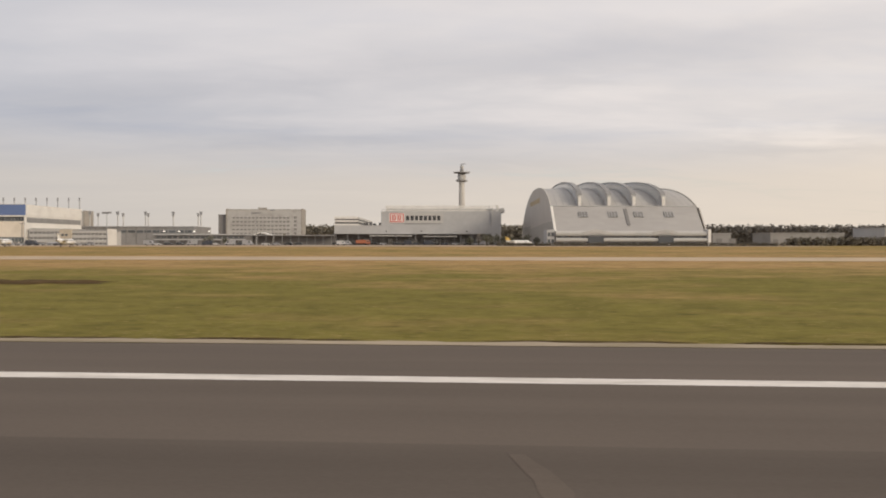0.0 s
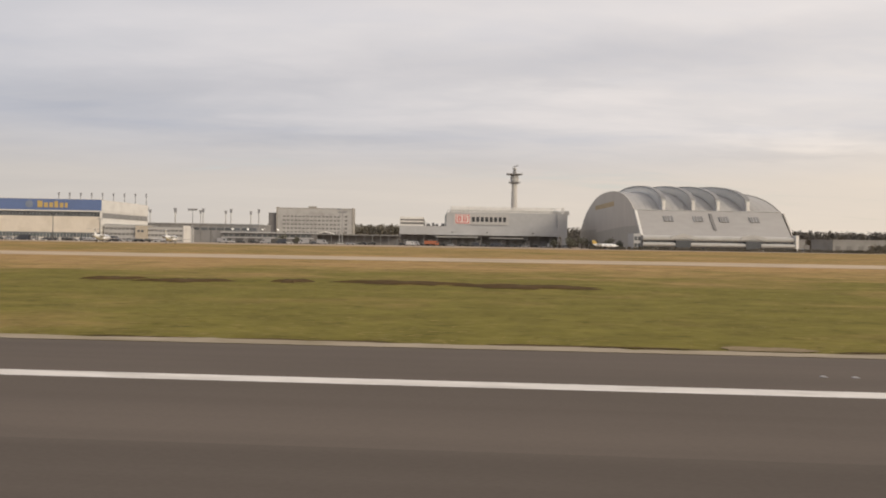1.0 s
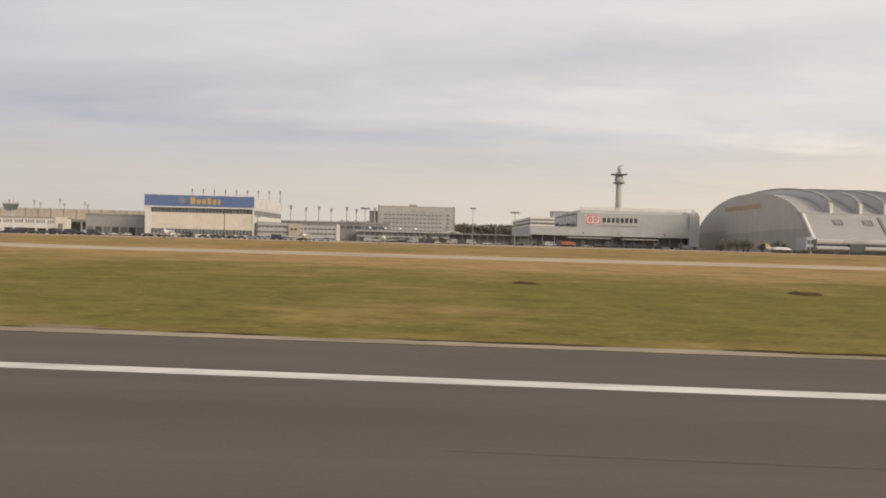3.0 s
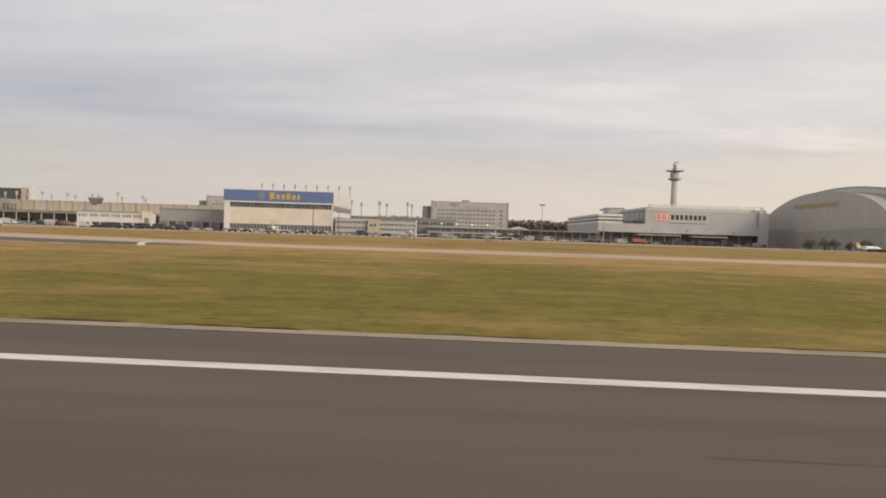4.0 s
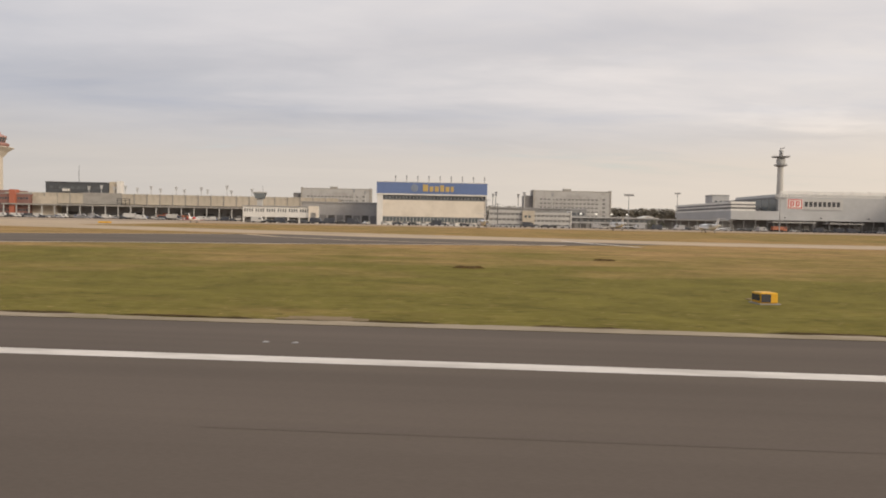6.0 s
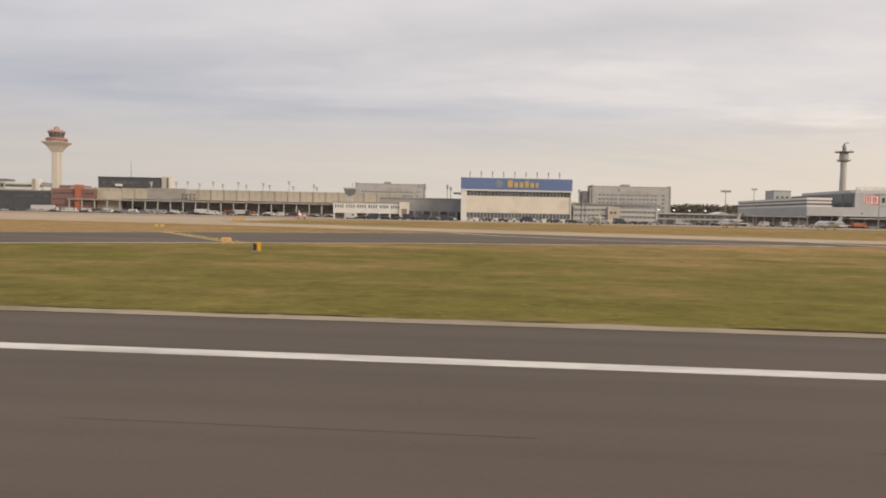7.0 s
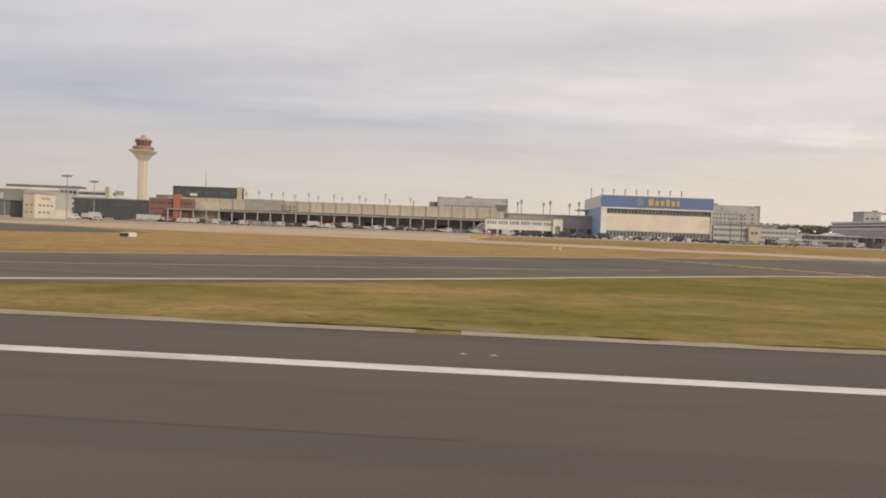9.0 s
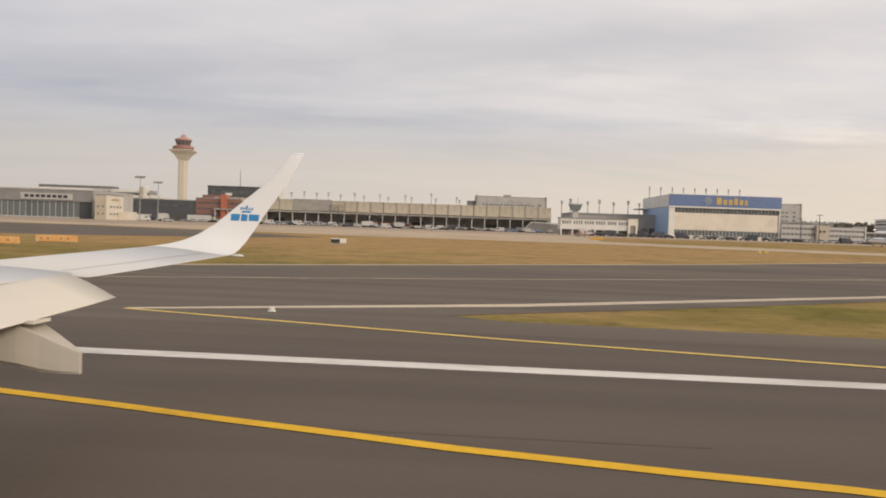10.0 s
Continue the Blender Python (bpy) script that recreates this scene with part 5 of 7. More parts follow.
part("lean_to", boxes((6.35, 11.0, 12.5, 24.0, 0, 4.4)), M_CREAM, bx, "low cream lean-to")


def striped_building():
    e = thing("cargo_office", -888.0, 665.0, APRON_Z, GRID, "long white office block with dark window bands and a sign", "office building")
    W, D, H = 114.0, 20.0, 28.6
    part("wall", boxes((0, W, 0.3, D, 0, H)), M_MID, e)
    for z0, z1 in ((10.6, 13.0), (15.8, 18.2), (21.0, 23.4), (26.2, 28.8)):
        part("parapet", boxes((0, W, 0, 0.4, z0, z1)), M_WHITE, e, "white parapet band")
    part("roof_storey", boxes((4, W - 38, 5, D, H, 31.6)), M_DARKWALL, e, "dark roof storey")
    part("stair_tower", boxes((W - 9, W - 5, -1.5, 8, 0, 32.0)), M_PIER, e, "beige stair tower")
    part("sign_board", boxes((W - 55, W - 36, -0.3, 0, 21.5, 28.6)), M_LIGHT, e, "pale sign board")
    for i in range(4):
        part("sign_block", boxes((W - 53.5 + i * 4.2, W - 50.4 + i * 4.2, -0.45, -0.3, 23.2, 26.8)), M_INK, e, "dark block of the lettering")
    part("stair_tower", boxes((W - 5, W - 2, -2.0, 8, 0, 32.6)), M_WHITE, e, "white stair tower")
    part("end_wing", boxes((W, W + 14, 2, D, 0, 24)), M_WHITE, e)
    window_row(e, 5, W + 0.5, W + 13.5, 18.6, 2.4, 0.92, 2.0)
    for k in range(4):
        window_row(e, 35, 1, W - 1, 8.0 + k * 5.2, 2.4, 0.9, 0.3)


striped_building()


gh = thing("grey_hall", -296.0, 486.0, APRON_Z, GRID, "long grey hall with slim masts on its roof", "hall")
part("wall", boxes((0, 88, 0, 40, 0, 12.6)), M_MID, gh)
part("roof", boxes((-0.3, 88.3, -0.6, 40, 12.6, 13.4)), M_ROOF, gh)
for i in range(12):
    part("wall_rib", boxes((4 + i * 7.2, 4.3 + i * 7.2, -0.25, 0, 0, 12.4)), M_DARKWALL, gh)
window_row(gh, 15, 1, 87, 8.6, 2.0, 0.9, 0.0)


def lamp_column(x, y, h):
    e = thing("lamp_column", x, y, APRON_Z, GRID, "thick grey apron lamp column with a boxy head", "lamp column", "apron lamp columns")
    bm = bmesh.new()
    lathe(bm, [(0.55, 0), (0.40, h)], sides=10)
    part("column", bm, M_LIGHT, e)
    part("lamp_head", boxes((-0.75, 0.75, -0.6, 0.6, h - 2.6, h), (-1.0, 1.0, -0.7, 0.7, h - 0.5, h + 0.3)), M_STEEL, e)


# two rows of columns on the parking deck behind the hangars, along the buildings' grid
for first, step, y0, h in ((-379.4, 21.79, 545.0, 26.2), (-380.4, 21.56, 600.0, 27.0)):
    for k in range(8 if y0 < 580 else 7):
        x = first + step * k
        lamp_column(x, y0 + (x + 300.0) * math.tan(radians(GRID)), h)


def lamp_pole(x, y, h):
    e = thing("lamp_pole", x, y, APRON_Z, GRID, "slim dark apron lamp pole with a short arm", "lamp post", "apron lamp poles")
    bm = bmesh.new()
    lathe(bm, [(0.24, 0), (0.14, h)], sides=8)
    part("pole", bm, M_DARKSTEEL, e)
    part("arm", boxes((-1.3, 1.3, -0.12, 0.12, h - 0.25, h)), M_DARKSTEEL, e)
    for a in (-1.6, 1.0):
        part("lamp", boxes((a, a + 0.6, -0.2, 0.2, h - 0.4, h - 0.1)), M_STEEL, e)


lamp_pole(-276.5, 362.0, 14.0)
lamp_pole(-270.4, 397.0, 13.0)


# ---- masts ----
def flood_mast(h, arm):
    e = thing("floodlight_mast", 0, 0, 0, 0, "slim apron floodlight mast with a crossbar of lamps", "floodlight mast", "apron floodlight masts")
    bm = bmesh.new()
    lathe(bm, [(0.30, 0), (0.14, h)], sides=10)
    part("pole", bm, M_STEEL, e)
    part("crossbar", boxes((-arm, arm, -0.15, 0.15, h - 0.5, h - 0.2), (-arm, arm, -0.7, 0.7, h - 0.2, h)), M_STEEL, e)
    for i in range(6):
        a = -arm + 2 * arm * (i + 0.5) / 6
        part("lamp", boxes((a - 0.35, a + 0.35, -0.9, -0.3, h - 1.0, h - 0.25)), M_STEEL, e)
    return e


fm = flood_mast(18.2, 2.5)
fm.matrix_basis = pose(-124.7, 377.7, APRON_Z)
for x, y in ((-203.7, 369),):
    copy_thing(fm, pose(x, y, APRON_Z))
fm3 = flood_mast(25.0, 1.8)
fm3.matrix_basis = pose(-148.8, 487, APRON_Z)
fm2 = flood_mast(22.0, 2.5)
fm2.matrix_basis = pose(-612, 338, APRON_Z)
for x, y in ((-625, 384),):
    copy_thing(fm2, pose(x, y, APRON_Z))


# ---- woods and low sheds on the horizon ----
def tree_mesh(seed, h):
    """A bare-twigged spring tree: tapered trunk, limbs and a ragged crown of many small leaf clumps."""
    rng = random.Random(seed)
    tr = bmesh.new()
    lathe(tr, [(0.28, 0), (0.2, h * 0.4), (0.06, h * 0.85)], sides=6)
    for i in range(7):
        a, z0 = rng.uniform(0, 6.28), h * rng.uniform(0.3, 0.6)
        d = Vector((math.cos(a), math.sin(a), 1.1)).normalized() * h * rng.uniform(0.22, 0.34)
        p = Vector((0, 0, z0))
        n = d.orthogonal().normalized() * 0.09
        b = d.cross(n).normalized() * 0.09
        lo = [tr.verts.new(p + n), tr.verts.new(p + b), tr.verts.new(p - n - b)]
        tip = tr.verts.new(p + d)
        for j in range(3):
            tr.faces.new((lo[j], lo[(j + 1) % 3], tip))
    cr = bmesh.new()
    for i in range(240):
        a, r = rng.uniform(0, 6.28), h * 0.30 * rng.random() ** 0.5
        z = h * rng.uniform(0.30, 1.0)
        r *= max(0.25, 1 - abs(z / h - 0.58) * 1.7)
        c = Vector((r * math.cos(a), r * math.sin(a), z))
        s = rng.uniform(0.25, 0.6)
        vs = []
        for k in range(3):
            q = Vector((rng.gauss(0, 1), rng.gauss(0, 1), rng.gauss(0, 0.8))).normalized() * s
            vs.append(cr.verts.new(c + q))
        cr.faces.new(vs)
    return tr, cr


M_BARK = material("bark", (0.09, 0.075, 0.06), 0.9, vary=0.2, bump=0.01)
M_TWIGS = material("brown_green_spring_foliage", (0.150, 0.134, 0.104), 0.95, vary=0.25, fine=0.6, coarse=0.1, island=0.3)
M_EVER = material("dark_evergreen_foliage", (0.19, 0.172, 0.150), 0.95, vary=0.25, fine=0.6, coarse=0.1, island=0.3)


def tree(h, seed, leaf):
    e = thing("tree", 0, 0, 0, 0, "tree with a ragged dull green crown at the apron edge", "tree", "trees by the apron")
    a, b = tree_mesh(seed, h)
    part("trunk", a, M_BARK, e)
    part("crown", b, leaf, e)
    return e


ta, tb = tree(9.0, 5, M_TWIGS), tree(7.0, 9, M_EVER)
spots = [(-165, 540), (-158, 548), (-150, 542), (-141, 550), (-176, 560), (-133, 554), (-4, 416)]
rng = random.Random(4)
for i, (x, y) in enumerate(spots):
    src = ta if i % 2 else tb
    m = pose(x, y, APRON_Z, 0, 0, rng.uniform(0, 360))
    if i < 2:
        src.matrix_basis = m
    else:
        copy_thing(src, m)


def bush(h, seed):
    """A dense evergreen bush: short stems and a wide ragged crown of small leaf clumps down to the ground."""
    rng = random.Random(seed)
    e = thing("bush", 0, 0, 0, 0, "dense dark evergreen bush at the apron edge", "bush", "bushes by the apron")
    tr, cr = bmesh.new(), bmesh.new()
    for i in range(4):
        lathe(tr, [(0.16, 0), (0.05, h * 0.7)], x=rng.uniform(-0.7, 0.7), y=rng.uniform(-0.7, 0.7), sides=5)
    lobes = [(rng.uniform(-0.24, 0.24) * h, rng.uniform(-0.2, 0.2) * h, h * rng.uniform(0.3, 0.68), h * rng.uniform(0.2, 0.3)) for i in range(7)]
    for i in range(620):
        x, y, z, r = rng.choice(lobes)
        d = Vector((rng.gauss(0, 1), rng.gauss(0, 1), rng.gauss(0, 1.1))).normalized() * r * rng.random() ** 0.4
        c = Vector((x, y, max(0.3, z))) + d
        c.z = max(0.15, c.z)
        s = rng.uniform(0.25, 0.6)
        cr.faces.new([cr.verts.new(c + Vector((rng.uniform(-s, s), rng.uniform(-s, s), rng.uniform(-s, s) * 0.8))) for k in range(3)])
    part("stem", tr, M_BARK, e)
    part("crown", cr, M_BUSH, e)
    return e


M_BUSH = material("dark_bush_foliage", (0.130, 0.128, 0.098), 0.95, vary=0.3, fine=0.6, coarse=0.1, island=0.2)
ba, bb = bush(8.0, 31), bush(6.0, 33)
ba.matrix_basis = pose(1.0, 404, APRON_Z)
bb.matrix_basis = pose(-9.0, 402, APRON_Z)
for i, (x, y) in enumerate(((8, 407), (15, 405), (23, 409), (30, 412), (-176, 440), (-168, 447), (4, 425), (14, 430))):
    copy_thing(bb if i in (1, 3, 5) else ba, pose(x, y, APRON_Z, 0, 0, 47 * i))


def far_wood(name, x0, x1, y, depth, h, count, seed, leaf, label):
    """A belt of far woodland: many crowns of small clumps on thin trunks, in one mesh."""
    rng = random.Random(seed)
    verts, faces = [], []
    for i in range(count):
        x, yy = rng.uniform(x0, x1), y + rng.uniform(0, depth)
        hh = h * rng.uniform(0.72, 1.12)
        q = len(verts)
        verts += [(x - 0.25, yy, APRON_Z), (x + 0.25, yy, APRON_Z), (x, yy, APRON_Z + hh * 0.8)]
        faces.append((q, q + 1, q + 2))
        for k in range(46):
            z = hh * rng.uniform(0.02, 1.0)
            r = hh * 0.30 * max(0.2, 1 - abs(z / hh - 0.45) * 1.4) * rng.random() ** 0.5
            a = rng.uniform(0, 6.28)
            c = (x + r * math.cos(a) * 1.2, yy + r * math.sin(a), APRON_Z + z)
            q = len(verts)
            s = rng.uniform(1.2, 3.0) * min(1.0, h / 12.0)
            for n in range(3):
                verts.append((c[0] + rng.uniform(-s, s), c[1] + rng.uniform(-s, s), c[2] + rng.uniform(-s, s) * 0.8))
            faces.append((q, q + 1, q + 2))
    me = bpy.data.meshes.new(name)
    me.from_pydata(verts, [], faces)
    me.materials.append(leaf)
    tagged(new(name, me), label, "wood", kind="stuff")


far_wood("far_wood", 60, 1050, 880, 90, 22.0, 3600, 21, M_EVER, "dark belt of woodland on the horizon")
far_wood("far_wood", -330, 60, 900, 60, 22.5, 1900, 22, M_TWIGS, "brownish belt of woodland behind the cargo terminal")
far_wood("hedge", 176, 470, 414, 14, 4.6, 900, 23, M_TWIGS, "low green scrub along the airfield fence")

far_wood("scrub_line", 6, 152, 367, 3, 1.7, 650, 24, M_TWIGS, "dark low scrub along the fence before the vaulted hangar")


def low_shed(x, y, W, D, H, mat, label):
    e = thing("low_shed", x, y, APRON_Z, GRID, label, "shed", "sheds by the wood")
    part("wall", boxes((0, W, 0, D, 0, H)), mat, e)
    part("roof", boxes((-0.3, W + 0.3, -0.4, D + 0.3, H, H + 0.6)), M_ROOF, e)
    for i in range(max(2, int(W / 9))):
        part("gate", boxes((2 + i * 9, 6 + i * 9, -0.2, 0, 0, min(4.5, H * 0.6))), M_DARKWALL, e)
    return e


low_shed(220, 560, 58, 30, 9.0, M_MID, "long pale shed before the woodland")
low_shed(297, 544, 130, 40, 13.0, M_GREY, "tall grey shed before the woodland")
low_shed(148, 470, 12, 10, 7.5, M_MID, "small grey shed beside the vaulted hangar")

# ---- parked aircraft ----
def tube(bm, stations, sides=14, slot=0):
    """A body along x from stations of (x, z, half width, half height)."""
    rows = []
    for x, z, w, h in stations:
        rows.append([bm.verts.new((x, w * math.cos(2 * math.pi * i / sides), z + h * math.sin(2 * math.pi * i / sides))) for i in range(sides)])
    fs = [bm.faces.new(rows[0]), bm.faces.new(rows[-1][::-1])]
    for p, q in zip(rows, rows[1:]):
        for i in range(sides):
            j = (i + 1) % sides
            fs.append(bm.faces.new((p[j], p[i], q[i], q[j])))
    for f in fs:
        f.material_index = slot
        f.smooth = True
    bmesh.ops.recalc_face_normals(bm, faces=fs)


def slab(bm, root, tip, thick, slot=0):
    """A wing or fin from root and tip chords, each ((x, y, z) front, (x, y, z) back); thick at the root."""
    up = Vector((0, 0, 1)) if abs(tip[0][1] - root[0][1]) > abs(tip[0][2] - root[0][2]) else Vector((0, 1, 0))
    a = []
    for (f, b), t in ((root, thick), (tip, thick * 0.4)):
        f, b = Vector(f), Vector(b)
        m = f.lerp(b, 0.35)
        a.append([bm.verts.new(p) for p in (f, m + up * t / 2, b, m - up * t / 2)])
    fs = [bm.faces.new(a[0]), bm.faces.new(a[1][::-1])]
    for i in range(4):
        j = (i + 1) % 4
        fs.append(bm.faces.new((a[0][j], a[0][i], a[1][i], a[1][j])))
    for f in fs:
        f.material_index = slot
    bmesh.ops.recalc_face_normals(bm, faces=fs)


def business_jet(length, trim, label, wing=None):
    e = thing("small_jet", 0, 0, 0, 0, label, "aircraft", "small aircraft parked on the apron")
    k = length / 15.0
    bm = bmesh.new()
    tube(bm, [(-7.5 * k, 1.75 * k, 0.05, 0.05), (-7.0 * k, 1.75 * k, 0.45 * k, 0.4 * k), (-5.6 * k, 1.95 * k, 0.9 * k, 0.95 * k), (-3.5 * k, 2.0 * k, 1.0 * k, 1.05 * k), (3 * k, 2.0 * k, 1.0 * k, 1.05 * k),
              (5.5 * k, 2.25 * k, 0.65 * k, 0.7 * k), (7.4 * k, 2.6 * k, 0.15 * k, 0.2 * k)])
    part("fuselage", bm, M_JETWHITE, e)
    for s in (-1, 1):
        bm = bmesh.new()
        slab(bm, ((-1.6 * k, s * 0.8 * k, 1.35 * k), (1.6 * k, s * 0.8 * k, 1.35 * k)), ((1.0 * k, s * 7.0 * k, 1.75 * k), (2.1 * k, s * 7.0 * k, 1.75 * k)), 0.32 * k)
        part("wing", bm, wing or M_JETWHITE, e)
        bm = bmesh.new()
        slab(bm, ((6.4 * k, s * 0.1, 4.9 * k), (7.9 * k, s * 0.1, 4.9 * k)), ((7.3 * k, s * 2.8 * k, 5.0 * k), (8.1 * k, s * 2.8 * k, 5.0 * k)), 0.15 * k)
        part("tailplane", bm, M_JETWHITE, e)
        bm = bmesh.new()
        tube(bm, [(2.6 * k, 2.55 * k, 0.42 * k, 0.42 * k), (3.2 * k, 2.55 * k, 0.5 * k, 0.5 * k), (4.8 * k, 2.55 * k, 0.45 * k, 0.45 * k), (5.5 * k, 2.55 * k, 0.3 * k, 0.3 * k)])
        bmesh.ops.translate(bm, verts=bm.verts[:], vec=(0, s * 1.5 * k, 0))
        part("engine", bm, wing or M_LIGHT, e)
        part("main_gear", boxes((1.0 * k, 1.2 * k, s * 1.5 * k - 0.06, s * 1.5 * k + 0.06, 0.3, 1.35 * k)), M_STEEL, e)
        bm = bmesh.new()
        lathe(bm, [(0.3, -0.12), (0.34, -0.06), (0.34, 0.06), (0.3, 0.12)], sides=12)
        bmesh.ops.rotate(bm, verts=bm.verts[:], cent=(0, 0, 0), matrix=Matrix.Rotation(radians(90), 3, "X"))
        bmesh.ops.translate(bm, verts=bm.verts[:], vec=(1.1 * k, s * 1.5 * k + 0.15 * s, 0.34))
        part("wheel", bm, M_TYRE, e)
    bm = bmesh.new()
    slab(bm, ((4.4 * k, 0, 2.7 * k), (7.2 * k, 0, 2.7 * k)), ((6.4 * k, 0, 5.0 * k), (7.9 * k, 0, 5.0 * k)), 0.25 * k)
    part("fin", bm, trim, e, "tail fin")
    part("nose_gear", boxes((-5.3 * k, -5.15 * k, -0.06, 0.06, 0.3, 1.3 * k)), M_STEEL, e)
    bm = bmesh.new()
    lathe(bm, [(0.24, -0.1), (0.28, -0.05), (0.28, 0.05), (0.24, 0.1)], sides=12)
    bmesh.ops.rotate(bm, verts=bm.verts[:], cent=(0, 0, 0), matrix=Matrix.Rotation(radians(90), 3, "X"))
    bmesh.ops.translate(bm, verts=bm.verts[:], vec=(-5.22 * k, 0, 0.28))
    part("wheel", bm, M_TYRE, e)
    bm = bmesh.new()
    tube(bm, [(-6.5 * k, 2.25 * k, 0.5 * k, 0.3 * k), (-6.0 * k, 2.4 * k, 0.78 * k, 0.42 * k), (-5.3 * k, 2.6 * k, 0.7 * k, 0.38 * k)])
    part("windscreen", bm, M_GLASS, e)
    for s in (-1, 1):
        for i in range(5):
            part("cabin_window", boxes((-4.2 * k + i * 1.2 * k, -3.7 * k + i * 1.2 * k, s * 0.985 * k - 0.03, s * 0.985 * k + 0.03, 2.2 * k, 2.6 * k)), M_GLASS, e)
    return e


jet = business_jet(18.0, M_JETWHITE, "small white business jet parked on the apron")
jet.matrix_basis = pose(-184.0, 300, level(300) + 0.03, 0, 0, 279)
copy_thing(jet, pose(-220, 309, level(309) + 0.03, 0, 0, 278))
copy_thing(jet, pose(-278, 301, level(301) + 0.03, 0, 0, 280))
jr = business_jet(12.0, M_JETWHITE, "small white aircraft with red wings and engines on the apron", M_SIGNRED)
jr.matrix_basis = pose(-401.7, 297, level(297) + 0.03, 0, 0, 272)
jy = business_jet(15.0, M_OLDYLINE, "small white aircraft with a yellow tail beside the vaulted hangar")
jy.matrix_basis = pose(18.5, 392, APRON_Z + 0.03, 0, 0, 190)


# ---- vehicles ----
def wheel_mesh(r, w):
    bm = bmesh.new()
    lathe(bm, [(r * 0.86, -w / 2), (r, -w / 3), (r, w / 3), (r * 0.86, w / 2)], sides=12)
    bmesh.ops.rotate(bm, verts=bm.verts[:], cent=(0, 0, 0), matrix=Matrix.Rotation(radians(90), 3, "X"))
    return mesh_of(bm, "wheel", M_TYRE)


U = 1.23            # drawing units to the metre (see the last lines)
WHEEL, BIGWHEEL = wheel_mesh(0.33 * U, 0.22 * U), wheel_mesh(0.5 * U, 0.3 * U)


def car(paint, label):
    e = thing("car", 0, 0, 0, 0, label, "car", "vehicles parked on the apron")
    bm = bmesh.new()
    prism(bm, [(-2.15 * U, 0.35 * U), (2.15 * U, 0.35 * U), (2.2 * U, 0.7 * U), (1.2 * U, 0.95 * U), (-2.05 * U, 0.98 * U), (-2.2 * U, 0.7 * U)], -0.87 * U, 0.87 * U, "y")
    bmesh.ops.bevel(bm, geom=bm.edges[:], offset=0.06, segments=1, affect="EDGES")
    part("body", bm, paint, e)
    bm = bmesh.new()
    prism(bm, [(-1.95 * U, 0.96 * U), (1.1 * U, 0.95 * U), (0.35 * U, 1.42 * U), (-1.45 * U, 1.43 * U)], -0.78 * U, 0.78 * U, "y")
    part("glazing", bm, M_GLASS, e, "dark car windows")
    bm = bmesh.new()
    prism(bm, [(-1.5 * U, 1.41 * U), (0.4 * U, 1.40 * U), (0.25 * U, 1.47 * U), (-1.35 * U, 1.48 * U)], -0.74 * U, 0.74 * U, "y")
    part("roof", bm, paint, e)
    for x in (-1.35, 1.35):
        for y in (-0.8, 0.8):
            shared("wheel", WHEEL, e, pose(x * U, y * U, 0.33 * U))
    return e


def van(paint, label, long=5.4, tall=2.5):
    e = thing("van", 0, 0, 0, 0, label, "van", "vehicles parked on the apron")
    h = long / 2 * U
    bm = bmesh.new()
    prism(bm, [(-h, 0.4 * U), (h, 0.4 * U), (h, 1.1 * U), (h - 0.7 * U, 1.25 * U), (h - 1.3 * U, tall * 0.96 * U), (-h, tall * U)], -1.0 * U, 1.0 * U, "y")
    bmesh.ops.bevel(bm, geom=bm.edges[:], offset=0.07, segments=1, affect="EDGES")
    part("body", bm, paint, e)
    part("side_window", boxes((h - 2.3 * U, h - 1.35 * U, -1.03 * U, 1.03 * U, 1.35 * U, 2.0 * U)), M_GLASS, e)
    for x in (-long * 0.3, long * 0.3):
        for y in (-0.92, 0.92):
            shared("wheel", WHEEL, e, pose(x * U, y * U, 0.33 * U))
    return e


def truck(paint, cabpaint, label, long=8.5, tall=3.4):
    e = thing("truck", 0, 0, 0, 0, label, "truck", "vehicles parked on the apron")
    h = long / 2 * U
    bm = boxes((-h, h - 2.3 * U, -1.25 * U, 1.25 * U, 1.0 * U, tall * U))
    bmesh.ops.bevel(bm, geom=bm.edges[:], offset=0.06, segments=1, affect="EDGES")
    part("load_box", bm, paint, e)
    bm = bmesh.new()
    prism(bm, [(h - 2.1 * U, 0.6 * U), (h, 0.6 * U), (h, 1.6 * U), (h - 0.35 * U, 2.7 * U), (h - 2.1 * U, 2.8 * U)], -1.2 * U, 1.2 * U, "y")
    bmesh.ops.bevel(bm, geom=bm.edges[:], offset=0.06, segments=1, affect="EDGES")
    cab = part("cab", bm, cabpaint, e)
    part("cab_window", boxes((h - 1.5 * U, h - 0.5 * U, -1.23 * U, 1.23 * U, 1.7 * U, 2.4 * U)), M_GLASS, cab)
    part("chassis", boxes((-h, h - 0.2 * U, -0.5 * U, 0.5 * U, 0.6 * U, 1.0 * U)), M_DARKSTEEL, e)
    for x in (-h + 1.4 * U, -h + 2.6 * U, h - 1.1 * U):
        for y in (-1.05, 1.05):
            shared("wheel", BIGWHEEL, e, pose(x, y * U, 0.5 * U))
    return e


